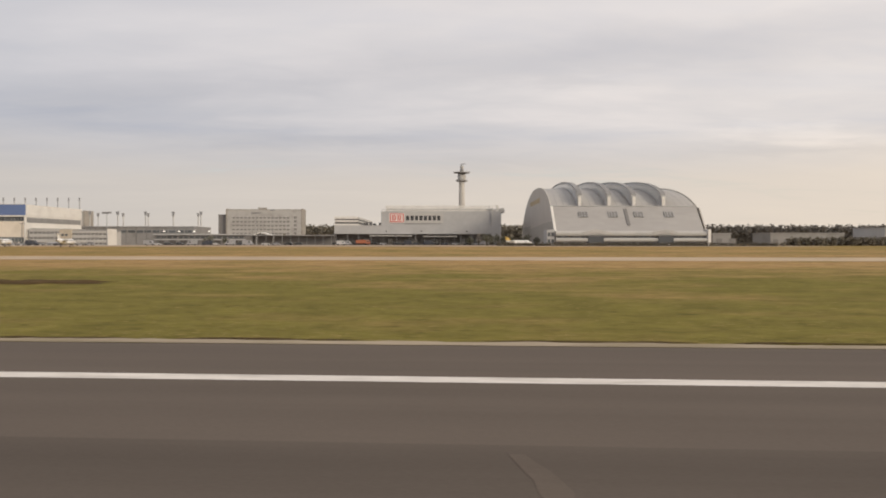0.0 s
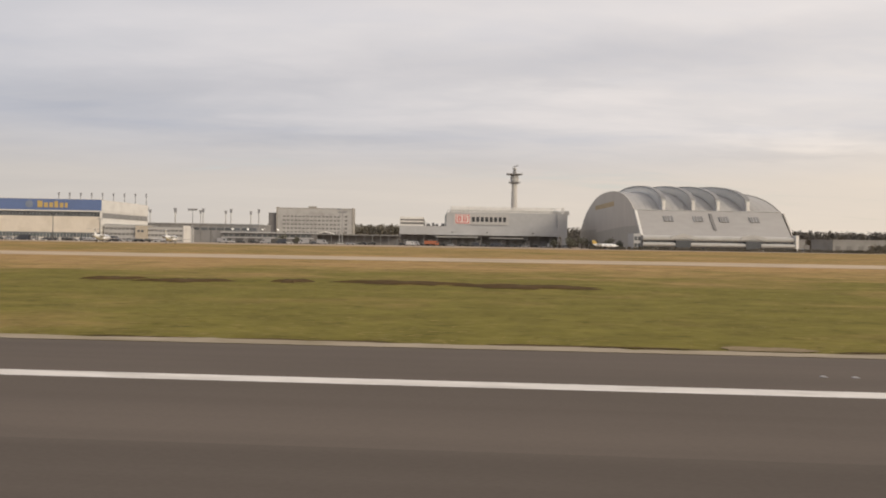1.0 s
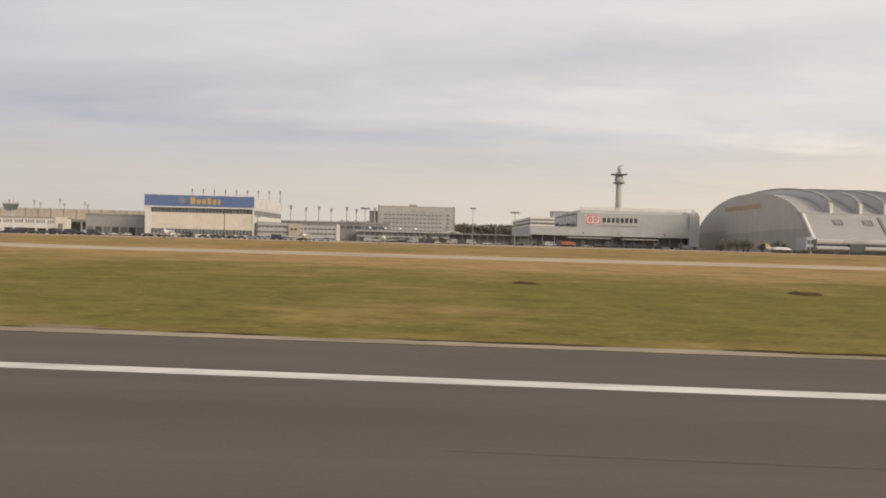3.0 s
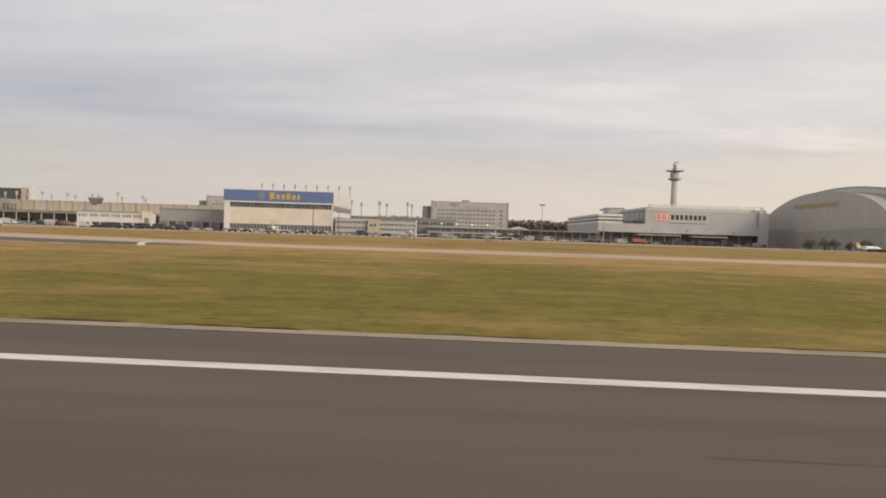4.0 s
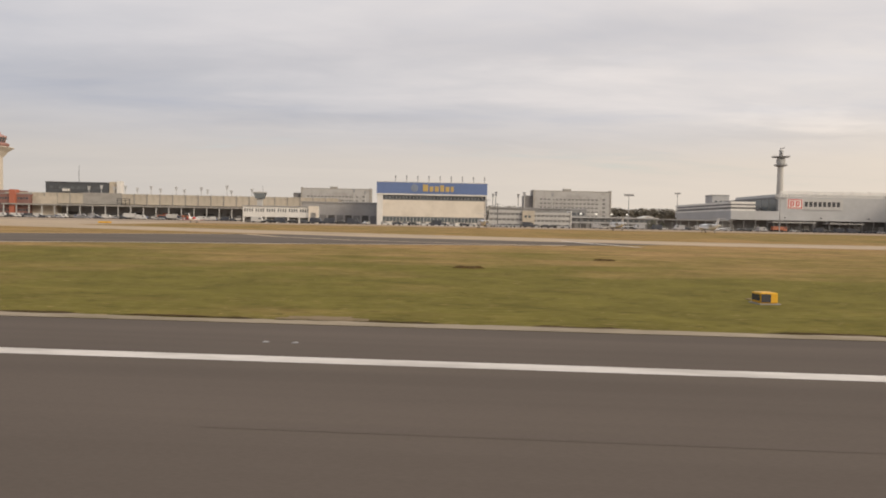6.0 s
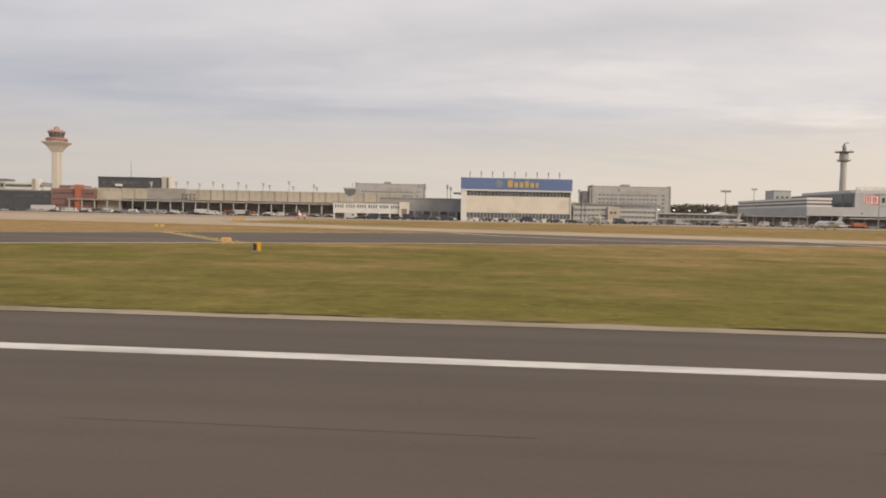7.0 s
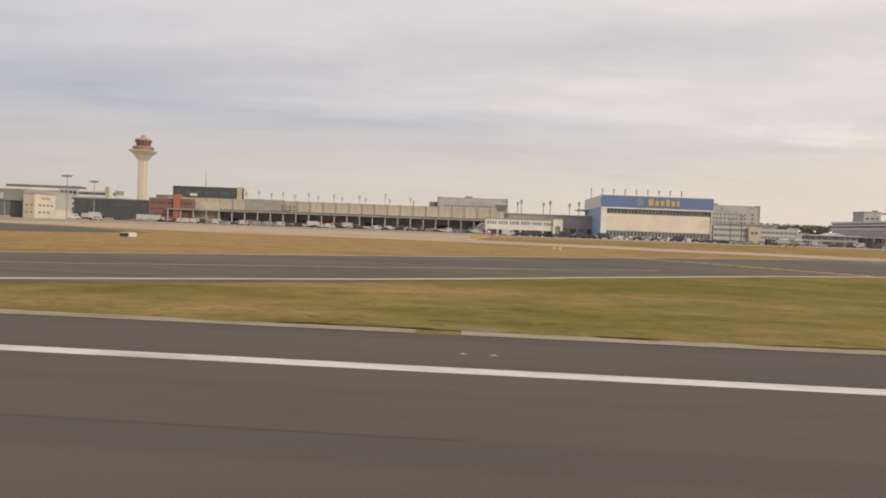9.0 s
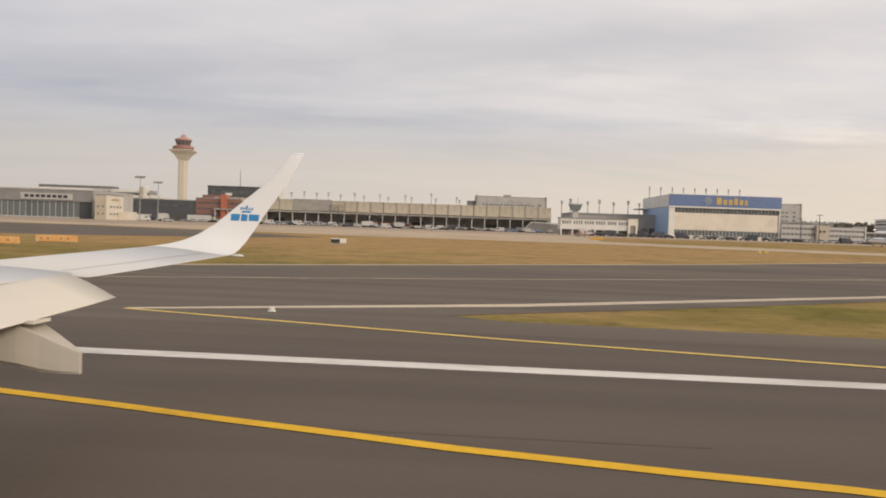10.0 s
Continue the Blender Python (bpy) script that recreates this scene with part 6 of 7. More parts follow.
M_PCAR = [material("white_car_paint", (0.52, 0.51, 0.49), 0.35, vary=0.03, coat=0.3), material("silver_car_paint", (0.36, 0.36, 0.37), 0.35, metal=0.3, vary=0.04, coat=0.3),
          material("black_car_paint", (0.025, 0.025, 0.028), 0.3, vary=0.1, coat=0.3), material("dark_car_paint", (0.045, 0.05, 0.065), 0.35, vary=0.05, coat=0.3),
          material("orange_truck_paint", (0.34, 0.12, 0.065), 0.45, vary=0.08)]
fleet = [car(M_PCAR[0], "white parked car on the apron"), car(M_PCAR[1], "silver parked car on the apron"), car(M_PCAR[2], "black parked car on the apron"), car(M_PCAR[3], "dark grey parked car on the apron"),
         van(M_PCAR[0], "white parked van on the apron"), van(M_PCAR[1], "grey parked van on the apron"), van(M_PCAR[3], "dark parked van on the apron"), truck(M_PCAR[0], M_PCAR[0], "white box truck on the apron"), truck(M_LIGHT, M_PCAR[3], "grey box truck with a dark cab on the apron"),
         truck(M_PCAR[4], M_PCAR[4], "orange truck before the cargo terminal", 8.0, 2.9), truck(M_PCAR[0], M_PCAR[0], "long white trailer truck on the apron", 15.0, 3.8)]
placed = {}


def park(kind, x, y, turn):
    m = pose(x, y, level(y) + 0.02, 0, 0, turn)
    if kind in placed:
        copy_thing(fleet[kind], m)
    else:
        fleet[kind].matrix_basis = m
        placed[kind] = True


rng = random.Random(11)


def row_of_cars(x0, x1, y0, y1, count, kinds, turn, spread=0.8):
    for i in range(count):
        f = (i + rng.uniform(-0.25, 0.25)) / max(1, count - 1)
        park(rng.choice(kinds), x0 + (x1 - x0) * f, y0 + (y1 - y0) * f + rng.uniform(-spread, spread), turn + rng.uniform(-6, 6) + (180 if rng.random() < 0.4 else 0))


row_of_cars(-333, -232, 392, 400, 20, (1, 1, 2, 3, 0, 1, 2), 5)
row_of_cars(-326, -240, 375, 384, 8, (1, 2, 3, 6), 5, 2)
row_of_cars(-392, -345, 352, 358, 9, (2, 3, 6, 2, 4), 5)
row_of_cars(-362, -343, 385, 390, 4, (0, 4, 2, 0), 60)
row_of_cars(-655, -545, 486, 494, 22, (0, 4, 1, 3, 2, 1, 5, 6), 5, 3)
row_of_cars(-640, -560, 468, 474, 12, (0, 4, 2, 1), 5, 4)
row_of_cars(-545, -410, 494, 507, 20, (0, 4, 2, 6, 8, 1, 3), 5, 4)
row_of_cars(-600, -470, 440, 462, 12, (0, 4, 3, 1, 2), 5, 6)
row_of_cars(-716, -660, 470, 478, 8, (0, 4, 8, 3), 5, 3)
row_of_cars(-105, 8, 487, 496, 17, (2, 6, 3, 1, 5, 2), 4, 3)
row_of_cars(-212, -118, 432, 440, 14, (2, 6, 5, 3, 1, 0), 5, 4)
row_of_cars(42, 124, 381, 389, 8, (0, 2, 1, 3), 5, 1)
for kind, x, y, a in ((9, -84, 481, 10), (5, -95, 480, 0), (6, -38, 480, 4), (7, -610, 360, 100), (4, -617, 352, 30), (0, -606, 356, 10), (7, -520, 470, 5),
                      (10, -640, 480, 6), (9, -513, 505, 8), (9, -501, 506, 0), (5, -98, 474, 30), (1, -20, 478, 4), (2, -57, 470, 4)):
    park(kind, x, y, a)


def baggage_cart(mat, label):
    """A low apron cart: flat bed, four posts and a thin roof over the load."""
    e = thing("baggage_cart", 0, 0, 0, 0, label, "baggage cart", "baggage carts on the apron")
    part("bed", boxes((-1.9 * U, 1.9 * U, -0.8 * U, 0.8 * U, 0.45 * U, 0.65 * U)), M_DARKSTEEL, e)
    bm = boxes((-1.7 * U, 1.5 * U, -0.72 * U, 0.72 * U, 0.65 * U, 1.75 * U))
    bmesh.ops.bevel(bm, geom=bm.edges[:], offset=0.08, segments=1, affect="EDGES")
    part("load", bm, mat, e)
    part("roof", boxes((-1.9 * U, 1.9 * U, -0.85 * U, 0.85 * U, 1.9 * U, 2.0 * U)), M_LIGHT, e)
    for x in (-1.8, 1.75):
        for y in (-0.78, 0.72):
            part("post", boxes((x * U, x * U + 0.07, y * U, y * U + 0.07, 0.65 * U, 1.9 * U)), M_STEEL, e)
    for x in (-1.3, 1.3):
        for y in (-0.7, 0.7):
            shared("wheel", WHEEL, e, pose(x * U, y * U, 0.33 * U))
    return e


carts = [baggage_cart(M_LIGHT, "loaded grey baggage cart on the apron"), baggage_cart(M_BLUE, "baggage cart with a blue load on the apron"), baggage_cart(M_CONC, "baggage cart with a brown-grey load on the apron")]
rng = random.Random(17)
for i in range(66):
    x = -648 + i * 3.9 + rng.uniform(-1.2, 1.2)
    y = 500 + (x + 648) * 0.0875 + rng.choice((0, 4.5, 9.0, 15.0)) + rng.uniform(-1, 1)
    m = pose(x, y, level(y) + 0.02, 0, 0, 5 + rng.choice((0, 0, 0, 80)) + rng.uniform(-8, 8))
    k = rng.choice((0, 0, 1, 2, 2))
    if i < 3:
        carts[i].matrix_basis = m
    else:
        copy_thing(carts[k], m)


# ---- shelter, guidance signs, small ground things ----
sh2 = thing("aircraft_shelter", -173.7, 506.0, APRON_Z, GRID, "open gabled shelter with a thin white roof on the apron", "shelter")
bm = bmesh.new()
prism(bm, [(-0.8, 5.9), (10.1, 8.6), (24.8, 4.9), (24.8, 5.6), (10.1, 9.4), (-0.8, 6.6)], -1, 12, "y")
part("roof", bm, M_WHITE, sh2, "thin white gabled roof")
bm = bmesh.new()
prism(bm, [(0, 0), (24, 0), (24, 5.2), (10.1, 8.5), (0, 5.9)], 11.0, 11.5, "y")
part("back_wall", bm, M_DARKWALL, sh2)
for a, h in ((0, 6.0), (5, 7.2), (10.0, 8.5), (17, 6.8), (23.4, 5.2)):
    part("post", boxes((a, a + 0.4, 0, 0.4, 0, h)), M_LIGHT, sh2)
part("truss", boxes((0.4, 23.4, 0.1, 0.35, 5.0, 5.3)), M_LIGHT, sh2, "pale tie beam under the roof")
fu = thing("fuel_hall", -226.0, 470.0, APRON_Z, GRID, "low grey hall with a glazed front on the apron", "hall")
part("wall", boxes((0, 62, 0, 20, 0, 6.8)), M_DARKWALL, fu)
part("roof", boxes((-0.4, 62.4, -1.5, 20, 6.8, 7.6)), M_GREY, fu)
part("band", boxes((0, 62, -0.3, 0, 3.4, 4.1)), M_GREY, fu, "pale band over the gates")
window_row(fu, 16, 1, 61, 4.4, 1.8, 0.88, 0.0)
for i in range(8):
    part("gate", boxes((2 + i * 7.6, 7 + i * 7.6, -0.2, 0, 0, 3.2)), M_SHADE, fu)
def hall_lamp(x, y):
    e = thing("hall_floodlight", x, y, APRON_Z, GRID, "lit white floodlight on a short pole over the hall", "floodlight", "lit floodlights over the hall")
    part("pole", boxes((-0.1, 0.1, -0.1, 0.1, 0, 9.0)), M_STEEL, e)
    bm = bmesh.new()
    tube(bm, [(-0.7, 9.3, 0.3, 0.2), (-0.5, 9.3, 0.5, 0.32), (0.5, 9.3, 0.5, 0.32), (0.7, 9.3, 0.3, 0.2)], sides=10)
    part("lamp_glass", bm, M_LIT, e, "glowing lamp glass")


for k in range(4):
    hall_lamp(-216.0 + 10.0 * k, 463.3 + 0.9 * k)
lk = thing("covered_walkway", -168.0, 492.0, APRON_Z, GRID, "long low dark canopy leading to the cargo terminal", "canopy")
part("roof", boxes((0, 60, 0, 8, 6.6, 7.3)), M_MID, lk)
for i in range(11):
    part("post", boxes((0.5 + i * 5.8, 0.8 + i * 5.8, 0.3, 0.6, 0, 6.6)), M_STEEL, lk)
part("back_wall", boxes((0, 60, 7.6, 8, 0, 6.6)), M_DARKWALL, lk)


def guidance_sign(x, y, turn, w, h, label, panel):
    e = thing("guidance_sign", x, y, level(y), turn, label, "airfield sign", "airfield guidance signs")
    bm = boxes((-w / 2, w / 2, -0.12, 0.12, 0.35, 0.35 + h))
    bmesh.ops.bevel(bm, geom=bm.edges[:], offset=0.03, segments=1, affect="EDGES")
    part("panel_box", bm, panel, e)
    n = max(1, round(w / 2.2))
    for i in range(n):
        a = -w / 2 + 0.08 + i * (w - 0.16) / n
        b = a + (w - 0.16) / n - 0.06
        face = part("panel_face", boxes((a, b, -0.16, -0.12, 0.42, 0.28 + h)), panel, e)
        for k in range(2):
            c = a + (b - a) * (0.2 + 0.36 * k)
            part("sign_bar", boxes((c, c + (b - a) * 0.1, -0.18, -0.16, 0.35 + h * 0.38, 0.35 + h * 0.64)), M_OLDINK, face)
    for a in (-w * 0.35, w * 0.35):
        part("leg", boxes((a - 0.06, a + 0.06, -0.06, 0.06, 0, 0.36)), M_STEEL, e)


M_SIGNORANGE = material("weathered_orange", (0.66, 0.36, 0.13), 0.5, vary=0.12, fine=3.0, coarse=0.8, stain=(0.62, 0.50, 0.34), stain_amount=0.5)
M_OLDINK = material("faded_sign_lettering", (0.30, 0.17, 0.06), 0.6, vary=0.1)
guidance_sign(-496.0, 88.4, 14, 5.0, 0.85, "long weathered orange taxiway guidance sign on legs", M_SIGNORANGE)
guidance_sign(-496.6, 79.6, 14, 2.9, 0.85, "short orange taxiway guidance sign on legs", M_SIGNORANGE)
guidance_sign(-499.6, 79.0, 14, 1.8, 0.85, "white taxiway guidance sign on legs", M_WHITE)
guidance_sign(-405.0, 232.0, 8, 4.4, 0.6, "long yellow guidance sign beside the apron", M_SIGNYEL)
guidance_sign(-350.8, 84.1, 20, 1.15, 0.6, "low faded orange taxiway sign", M_SIGNORANGE)
for x in (-387.6, -386.4):
    guidance_sign(x, 140.0, 20, 0.7, 0.5, "low weathered yellow marker in the dry grass", M_OLDYLINE)


def marker_box(x, y, w, h, mat, label):
    e = thing("marker_box", x, y, level(y), 8, label, "airfield marker", "airfield markers")
    d = min(0.5, w / 2)
    bm = boxes((-w / 2, w / 2, -d, d, 0.06, h))
    bmesh.ops.bevel(bm, geom=bm.edges[:], offset=0.06, segments=1, affect="EDGES")
    part("body", bm, mat, e)
    part("base", boxes((-w / 2 - 0.1, w / 2 + 0.1, -0.6, 0.6, 0, 0.06)), M_CONC, e)
    part("front_plate", boxes((-w / 2 + 0.03, w * 0.08, -d - 0.02, -d, 0.12, h - 0.08)), M_INK, e)
    part("side_plate", boxes((-w / 2 - 0.02, -w / 2, -d + 0.08, d - 0.08, 0.2, h - 0.12)), M_INK, e)


marker_box(-343.4, 73.9, 0.7, 0.95, M_SIGNYEL, "small yellow marker box with a dark side plate on the grass")
marker_box(-467.0, 126.5, 2.7, 0.9, M_WHITE, "low white box on the dry grass")


def drain_cover(x, y, w, turn):
    e = thing("drain_cover", x, y, level(y) + 0.002, turn, "pale concrete drain cover set in the grass", "drain cover", "drain covers in the grass")
    bm = boxes((-w / 2, w / 2, -0.2, 0.2, 0, 0.04))
    bmesh.ops.bevel(bm, geom=bm.edges[:], offset=0.015, segments=1, affect="EDGES")
    part("slab", bm, M_EARTH, e)
    part("lifting_bar", boxes((-0.12, 0.12, -0.02, 0.02, 0.04, 0.055)), M_STEEL, e)


marker_box(-259.2, 40.2, 1.0, 0.65, M_SIGNYEL, "bright yellow airfield marker box on the mown grass")
for x, y, w, turn in ((-248.3, 30.5, 2.3, 8), (-258.7, 42.6, 1.6, 25), (-378.0, 32.8, 2.1, 4), (-370.0, 32.2, 1.3, -6), (-412.0, 32.0, 1.0, 5)):
    drain_cover(x, y, w, turn)
sl = thing("stop_light", -449.6, 31.4, 0.02, 0, "small white light fitting on the exit taxiway", "taxiway light")
bm = bmesh.new()
lathe(bm, [(0.2, 0), (0.2, 0.05), (0.12, 0.07), (0.14, 0.12), (0.10, 0.19)], sides=12)
part("body", bm, M_LINE, sl)


# ---- grass blades along the runway, joined as one growth ----
def grass_growth():
    r = np.random.RandomState(7)
    n = 30000
    x = r.uniform(-452, 30, n)
    y = 28.6 + 42.0 * r.random_sample(n) ** 1.7
    # leave the paved exit and the bare places free
    edge = np.interp(x, [-442, -432, -410, -385, -347, -308], [31.2, 36.5, 49.0, 62.0, 84.0, 100.0])
    keep = (y < edge) & (x > -440.5) & ((x > -423) | (y > 31.0)) & ~((np.abs((x + 37.4) / 60.6 - np.round((x + 37.4) / 60.6)) < 0.035) & (y < 30.1))
    patch = np.sin(x * 0.21 + 1.3 * np.sin(y * 0.4)) * np.sin(x * 0.047 + y * 0.31) + np.sin(y * 0.9 + x * 0.02) * 0.5
    keep &= patch + r.uniform(-1.0, 1.0, n) > -0.35
    x, y = x[keep], y[keep]
    n = len(x)
    h = r.uniform(0.003, 0.010, n)
    a = r.uniform(-0.35, 0.35, n)
    w = r.uniform(0.14, 0.42, n)
    lean = r.uniform(-0.16, 0.16, (n, 2))
    z = np.array([level(v) for v in y])
    dx, dy = np.cos(a) * w, np.sin(a) * w
    v = np.empty((n * 6, 3))
    for k in range(2):
        ex, ey = (dx, dy) if k == 0 else (-dy * 0.5 + dx * 0.4, dx * 0.35)
        v[k * 3::6] = np.stack([x - ex, y - ey, z], 1)
        v[k * 3 + 1::6] = np.stack([x + ex, y + ey, z], 1)
        v[k * 3 + 2::6] = np.stack([x + lean[:, 0] * (1 if k else -1), y + lean[:, 1], z + h], 1)
    me = bpy.data.meshes.new("grass_growth")
    me.from_pydata(v.tolist(), [], [(i * 3, i * 3 + 1, i * 3 + 2) for i in range(n * 2)])
    m = bpy.data.materials.new("grass_blades")
    m.use_nodes = True
    nt = m.node_tree
    b = nt.nodes["Principled BSDF"]
    b.inputs["Roughness"].default_value, b.inputs["Specular IOR Level"].default_value = 0.9, 0.15
    geo = nt.nodes.new("ShaderNodeNewGeometry")
    rp = nt.nodes.new("ShaderNodeValToRGB")
    el = rp.color_ramp.elements
    el[0].position, el[0].color = 0.0, (0.165, 0.140, 0.034, 1)
    el[1].position, el[1].color = 0.62, (0.215, 0.175, 0.048, 1)
    e3 = el.new(1.0)
    e3.color = (0.33, 0.235, 0.09, 1)
    nt.links.new(geo.outputs["Random Per Island"], rp.inputs[0])
    nt.links.new(rp.outputs[0], b.inputs["Base Color"])
    me.materials.append(m)
    tagged(new("grass_growth", me), "short tufted grass, green with straw-coloured blades", "grass", kind="stuff")


grass_growth()

# ---- the airliner's wing, as it stands at the end of the way ----
def aircraft_wing():
    e = thing("aircraft_wing", -439.84, -0.134, 0.0, 0, "white airliner wing with an upturned winglet, flap lowered", "aircraft wing")
    EYE_Z = 4.092

    def loft(name, sections, mat, parent, label="", n=10, part_of=(0.0, 1.0)):
        """Skins airfoil sections: front (x, y, z), back (x, y, z), thickness, up."""
        bm = bmesh.new()
        rows = []
        for f, b, t, up in sections:
            f, b, up = Vector(f), Vector(b), Vector(up).normalized()
            ring = []
            cs = [part_of[0] + (part_of[1] - part_of[0]) * (1 - math.cos(math.pi * i / n)) / 2 for i in range(n + 1)]
            for c in cs:
                ring.append(f.lerp(b, c) + up * t * 0.62 * thick(c))
            for c in cs[-2:0:-1]:
                ring.append(f.lerp(b, c) - up * t * 0.38 * thick(c))
            rows.append([bm.verts.new(p + Vector((0, 0, EYE_Z))) for p in ring])
        m = len(rows[0])
        fs = [bm.faces.new(rows[0]), bm.faces.new(rows[-1][::-1])]
        for p, q in zip(rows, rows[1:]):
            for i in range(m):
                j = (i + 1) % m
                f = bm.faces.new((p[j], p[i], q[i], q[j]))
                f.smooth = True
                fs.append(f)
        bmesh.ops.recalc_face_normals(bm, faces=fs)
        return part(name, bm, mat, parent, label)

    def thick(c):
        return 2.6 * (0.2969 * math.sqrt(max(c, 0)) - 0.126 * c - 0.3516 * c * c + 0.2843 * c ** 3 - 0.1015 * c ** 4) * 2 / 1.3

    UP = (0, -0.09, 1)
    inner = [((-13.4, 3.0, -1.66), (-9.3, 3.0, -1.78), 0.50, UP), ((-9.78, 10.3, -1.02), (-7.28, 10.3, -1.06), 0.30, UP), ((-9.24, 11.36, -0.93), (-6.88, 11.36, -0.965), 0.27, UP)]
    outer = [((-9.24, 11.38, -0.93), (-6.66, 11.38, -1.03), 0.27, UP), ((-8.28, 13.3, -0.77), (-6.14, 13.3, -0.90), 0.22, UP), ((-7.43, 15.0, -0.63), (-5.66, 15.0, -0.765), 0.17, UP)]
    winglet = [((-7.43, 15.0, -0.63), (-5.66, 15.0, -0.765), 0.17, UP), ((-7.17, 15.42, -0.565), (-5.66, 15.42, -0.735), 0.15, (0, -0.25, 1)), ((-6.93, 15.70, -0.47), (-5.64, 15.66, -0.66), 0.13, (0, -0.55, 1)),
               ((-6.66, 15.88, -0.32), (-5.55, 15.84, -0.49), 0.115, (0, -0.9, 0.8)), ((-6.34, 16.02, -0.08), (-5.39, 15.98, -0.19), 0.10, (0, -1, 0.45)), ((-5.85, 16.16, 0.37), (-5.10, 16.14, 0.33), 0.08, (0, -1, 0.3)),
               ((-5.15, 16.36, 1.02), (-4.68, 16.35, 1.0), 0.055, (0, -1, 0.27)), ((-4.74, 16.52, 1.60), (-4.43, 16.52, 1.64), 0.035, (0, -1, 0.26)), ((-4.66, 16.54, 1.645), (-4.43, 16.54, 1.655), 0.02, (0, -1, 0.26))]
    loft("inner_wing", inner, M_AIRGREY, e, "pale grey inner wing panel")
    ow = loft("outer_wing", outer, M_AIRGREY, e, "pale grey outer wing panel")
    wl = loft("winglet", winglet, M_AIRWHITE, e, "white upturned winglet", n=14)

    def surface(r, c):
        """A point on the winglet's inner face: r sections out, c along the chord."""
        i = min(int(r), len(winglet) - 2)
        k = r - i
        p = []
        for f, b, t, up in winglet[i:i + 2]:
            p.append(Vector(f).lerp(Vector(b), c) + Vector(up).normalized() * (t * 0.62 * thick(c) + 0.004))
        return p[0].lerp(p[1], k) + Vector((0, 0, EYE_Z))

    def place(x, z):
        """The point of the winglet's inner face at that x and height over the eye."""
        best = min(((surface(4.0 + i * 0.02, j * 0.025) - Vector((x, 0, z + EYE_Z))) for i in range(66) for j in range(41)), key=lambda d: d.x * d.x + d.z * d.z)
        return best + Vector((x, 0, z + EYE_Z))

    def decal(x0, x1, z0, z1, slant=0.0):
        bm = bmesh.new()
        g = [bm.verts.new(place(x, z)) for x, z in ((x0, z0), (x1, z0), (x1 + slant, z1), (x0 + slant, z1))]
        bm.faces.new(g)
        return bm

    # plain blue shapes of the tail mark: three blocks, and a cluster of small blocks over a bar
    for x0, x1 in ((-5.99, -5.78), (-5.74, -5.60), (-5.56, -5.33)):
        part("mark_block", decal(x0, x1, 0.005, 0.155), M_AIRBLUE, wl, "blue block of the airline mark")
    part("mark_bar", decal(-5.75, -5.52, 0.195, 0.235), M_AIRBLUE, wl)
    for k in range(5):
        x = -5.785 + k * 0.062
        part("mark_dot", decal(x, x + 0.042, 0.26, 0.315 + (0.045 if k == 2 else 0.0)), M_AIRBLUE, wl)
    # aileron and panel joints: thin raised strips
    for y0, y1, c in ((11.6, 14.8, 0.74),):
        bm = bmesh.new()
        pts = []
        for k in range(13):
            y = y0 + (y1 - y0) * k / 12
            for (a, b) in zip(outer, outer[1:]):
                if a[0][1] <= y <= b[0][1] + 1e-6:
                    s = (y - a[0][1]) / (b[0][1] - a[0][1])
                    f = Vector(a[0]).lerp(Vector(b[0]), s)
                    bk = Vector(a[1]).lerp(Vector(b[1]), s)
                    t = a[2] + (b[2] - a[2]) * s
                    p = f.lerp(bk, c) + Vector(UP).normalized() * (t * 0.62 * thick(c) + 0.004) + Vector((0, 0, EYE_Z))
                    pts.append(p)
                    break
        vs = [(bm.verts.new(p), bm.verts.new(p + Vector((0.025, 0, -0.001)))) for p in pts]
        for p, q in zip(vs, vs[1:]):
            bm.faces.new((p[0], q[0], q[1], p[1]))
        part("aileron_joint", bm, M_MID, ow)
    # dark sheet under the spoiler edge, painted as the shade in the flap gap
    gap = bmesh.new()
    a, b = Vector((-7.33, 10.3, -1.10 + EYE_Z)), Vector((-6.91, 11.36, -1.00 + EYE_Z))
    a2 = Vector((-9.36, 3.0, -1.84 + EYE_Z))
    for p, q in ((a2, a), (a, b)):
        vs = [gap.verts.new(v) for v in (p, q, q + Vector((-0.35, 0, -0.10)), p + Vector((-0.35, 0, -0.10)))]
        gap.faces.new(vs)
    part("flap_gap_shade", gap, M_DARKSTEEL, e, "dark sheet painted as shade in the gap over the flap")
    fup = (0.25, -0.09, 1)
    flap = [((-10.1, 3.05, -1.98), (-8.2, 3.05, -2.30), 0.26, fup), ((-7.95, 9.1, -1.24), (-6.56, 9.1, -1.575), 0.23, fup), ((-7.2, 10.6, -1.04), (-6.15, 10.6, -1.385), 0.26, fup), ((-6.98, 11.12, -0.965), (-6.03, 11.12, -1.315), 0.26, fup)]
    loft("flap", flap, M_FLAP, e, "lowered white trailing-edge flap")
    bm = boxes((-6.62, -6.36, 9.52, 9.92, -1.555 + EYE_Z, -1.50 + EYE_Z))
    part("flap_tab", bm, M_FLAP, e)
    # flap-track fairing: a tapering canoe with a blunt end
    bm = bmesh.new()
    rows = []
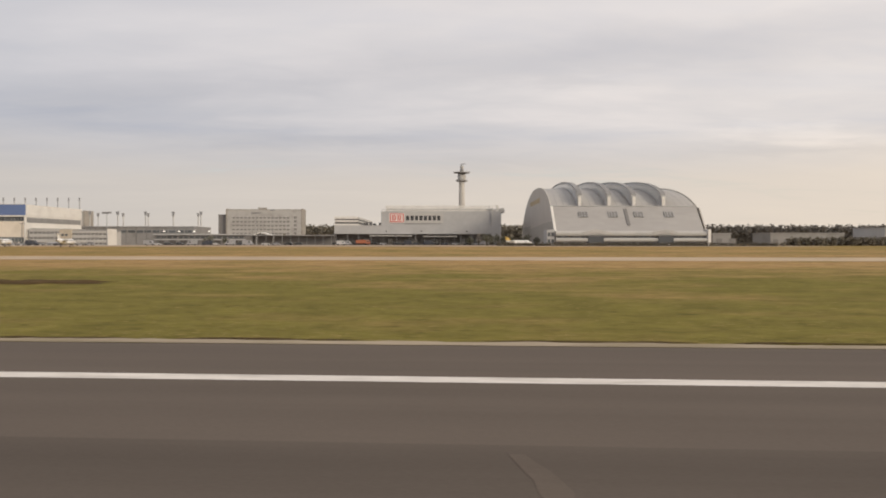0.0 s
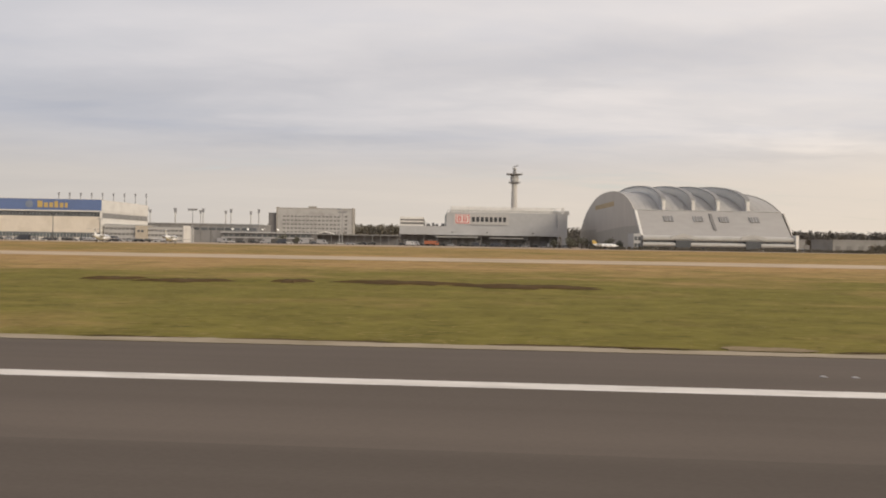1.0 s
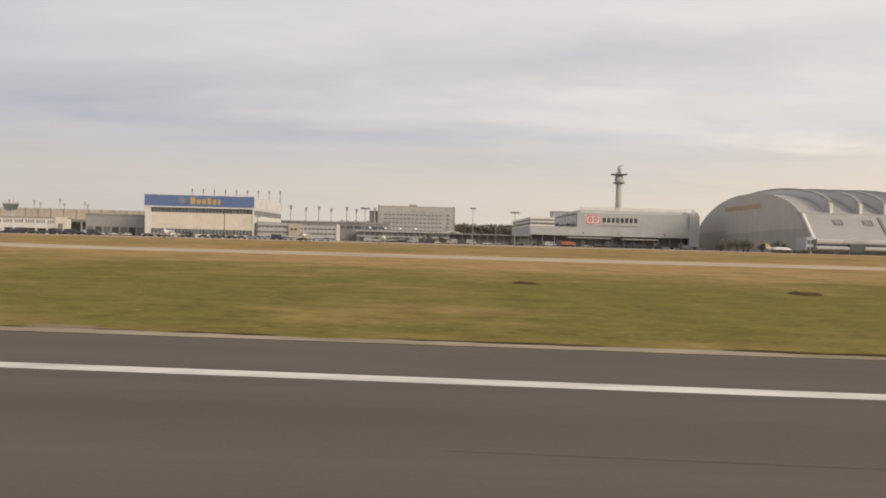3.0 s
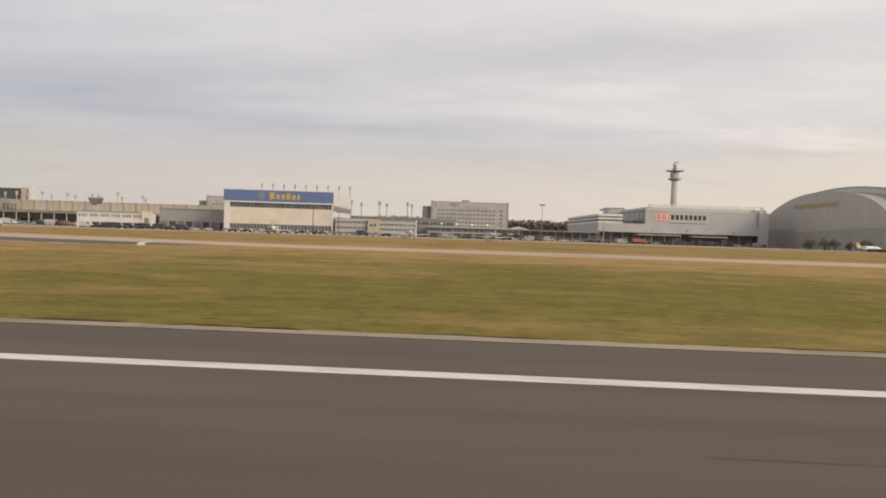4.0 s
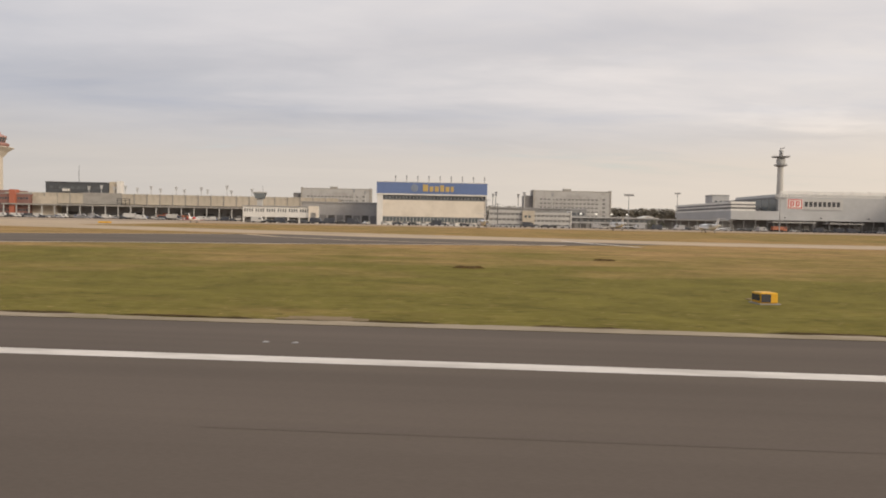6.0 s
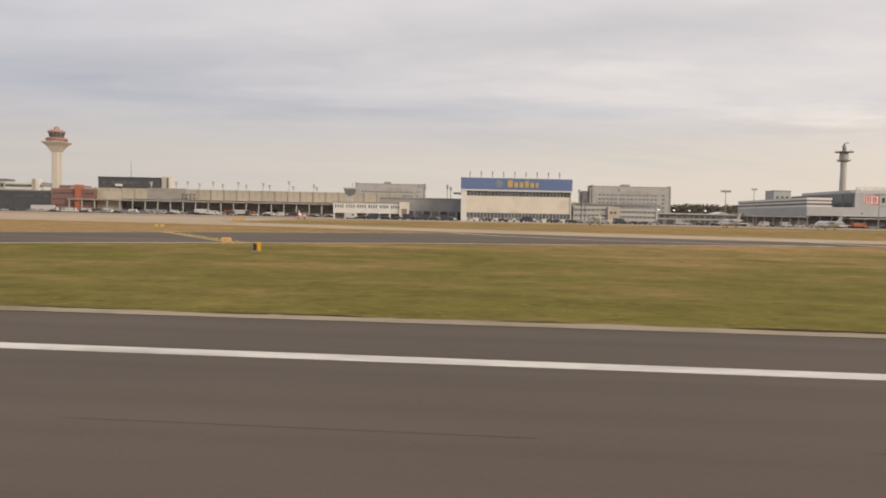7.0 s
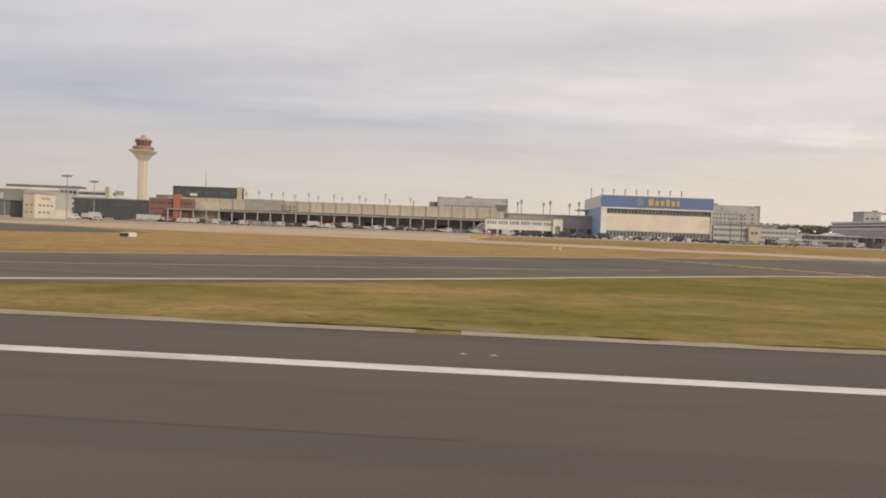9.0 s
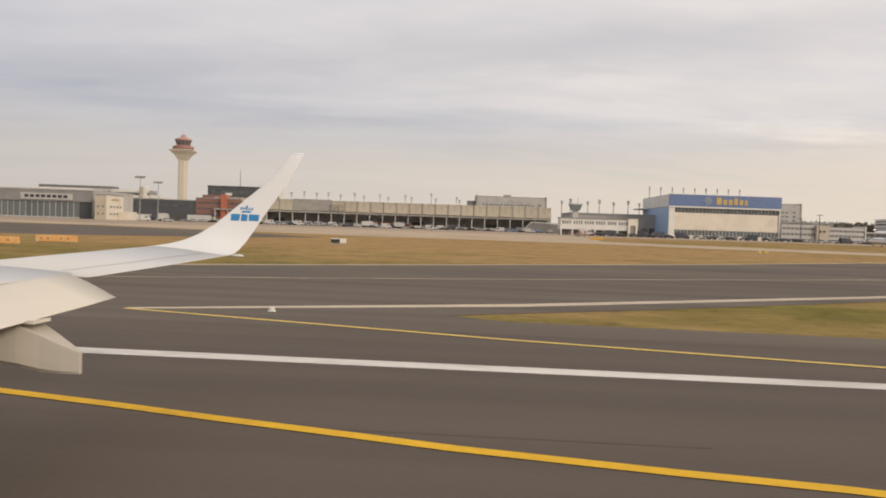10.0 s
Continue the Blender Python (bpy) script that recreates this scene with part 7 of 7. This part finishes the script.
    for x, z0, z1, w, yc in ((-10.56, -1.78, -1.85, 0.055, 9.79), (-9.68, -1.72, -1.98, 0.24, 9.81), (-8.36, -1.74, -2.09, 0.31, 9.85), (-7.26, -1.65, -2.12, 0.30, 9.86), (-6.66, -1.585, -2.20, 0.28, 9.86),
                             (-6.34, -1.716, -2.27, 0.187, 9.82), (-6.05, -1.848, -2.283, 0.121, 9.78), (-5.79, -1.96, -2.277, 0.04, 9.735)):
        h = z0 - z1
        ring = [(-1, 0.02), (-1, 0.66), (-0.97, 0.88), (-0.75, 0.98), (0, 1.0), (0.75, 0.98), (0.97, 0.88), (1, 0.66), (1, 0.02), (0.94, 0.0), (-0.94, -0.02)]
        rows.append([bm.verts.new((x, yc + a * w, z0 - b * h + EYE_Z)) for a, b in ring])
    m = len(rows[0])
    fs = [bm.faces.new(rows[0]), bm.faces.new(rows[-1][::-1])]
    for p, q in zip(rows, rows[1:]):
        for i in range(m):
            j = (i + 1) % m
            fs.append(bm.faces.new((p[j], p[i], q[i], q[j])))
    bmesh.ops.recalc_face_normals(bm, faces=fs)
    part("flap_track_fairing", bm, M_FAIRING, e, "white canoe-shaped flap-track fairing")
    # lamp at the wing tip
    bm = bmesh.new()
    tube(bm, [(-5.75, -0.775 + EYE_Z, 0.02, 0.015), (-5.6, -0.775 + EYE_Z, 0.04, 0.03), (-5.48, -0.77 + EYE_Z, 0.04, 0.03), (-5.42, -0.77 + EYE_Z, 0.015, 0.012)], sides=8)
    bmesh.ops.translate(bm, verts=bm.verts[:], vec=(0, 15.34, 0))
    part("tip_lamp", bm, M_LENS, e, "small clear wing-tip lamp")
    # leg and wheels that carry the wing, under its root
    gear = bmesh.new()
    lathe(gear, [(0.13, 0.5), (0.13, 1.6), (0.2, 1.7), (0.2, 2.4)], x=-11.2, y=3.2, sides=12)
    leg = part("main_gear_leg", gear, M_STEEL, e, "landing gear leg")
    for s in (-0.42, 0.42):
        bm = bmesh.new()
        lathe(bm, [(0.46, -0.18), (0.6, -0.10), (0.6, 0.10), (0.46, 0.18)], sides=18)
        bmesh.ops.rotate(bm, verts=bm.verts[:], cent=(0, 0, 0), matrix=Matrix.Rotation(radians(90), 3, "X"))
        bmesh.ops.translate(bm, verts=bm.verts[:], vec=(-11.2, 3.2 + s, 0.612))
        part("wheel", bm, M_TYRE, leg)
    part("axle", boxes((-11.28, -11.12, 2.8, 3.6, 0.53, 0.69)), M_STEEL, leg)


aircraft_wing()

# ---- drawing units to metres ----
for me in bpy.data.meshes:
    me.transform(Matrix.Scale(SCALE, 4))
for ob in scene.objects:
    if ob.type in ("MESH", "EMPTY"):
        ob.location = ob.location * SCALE
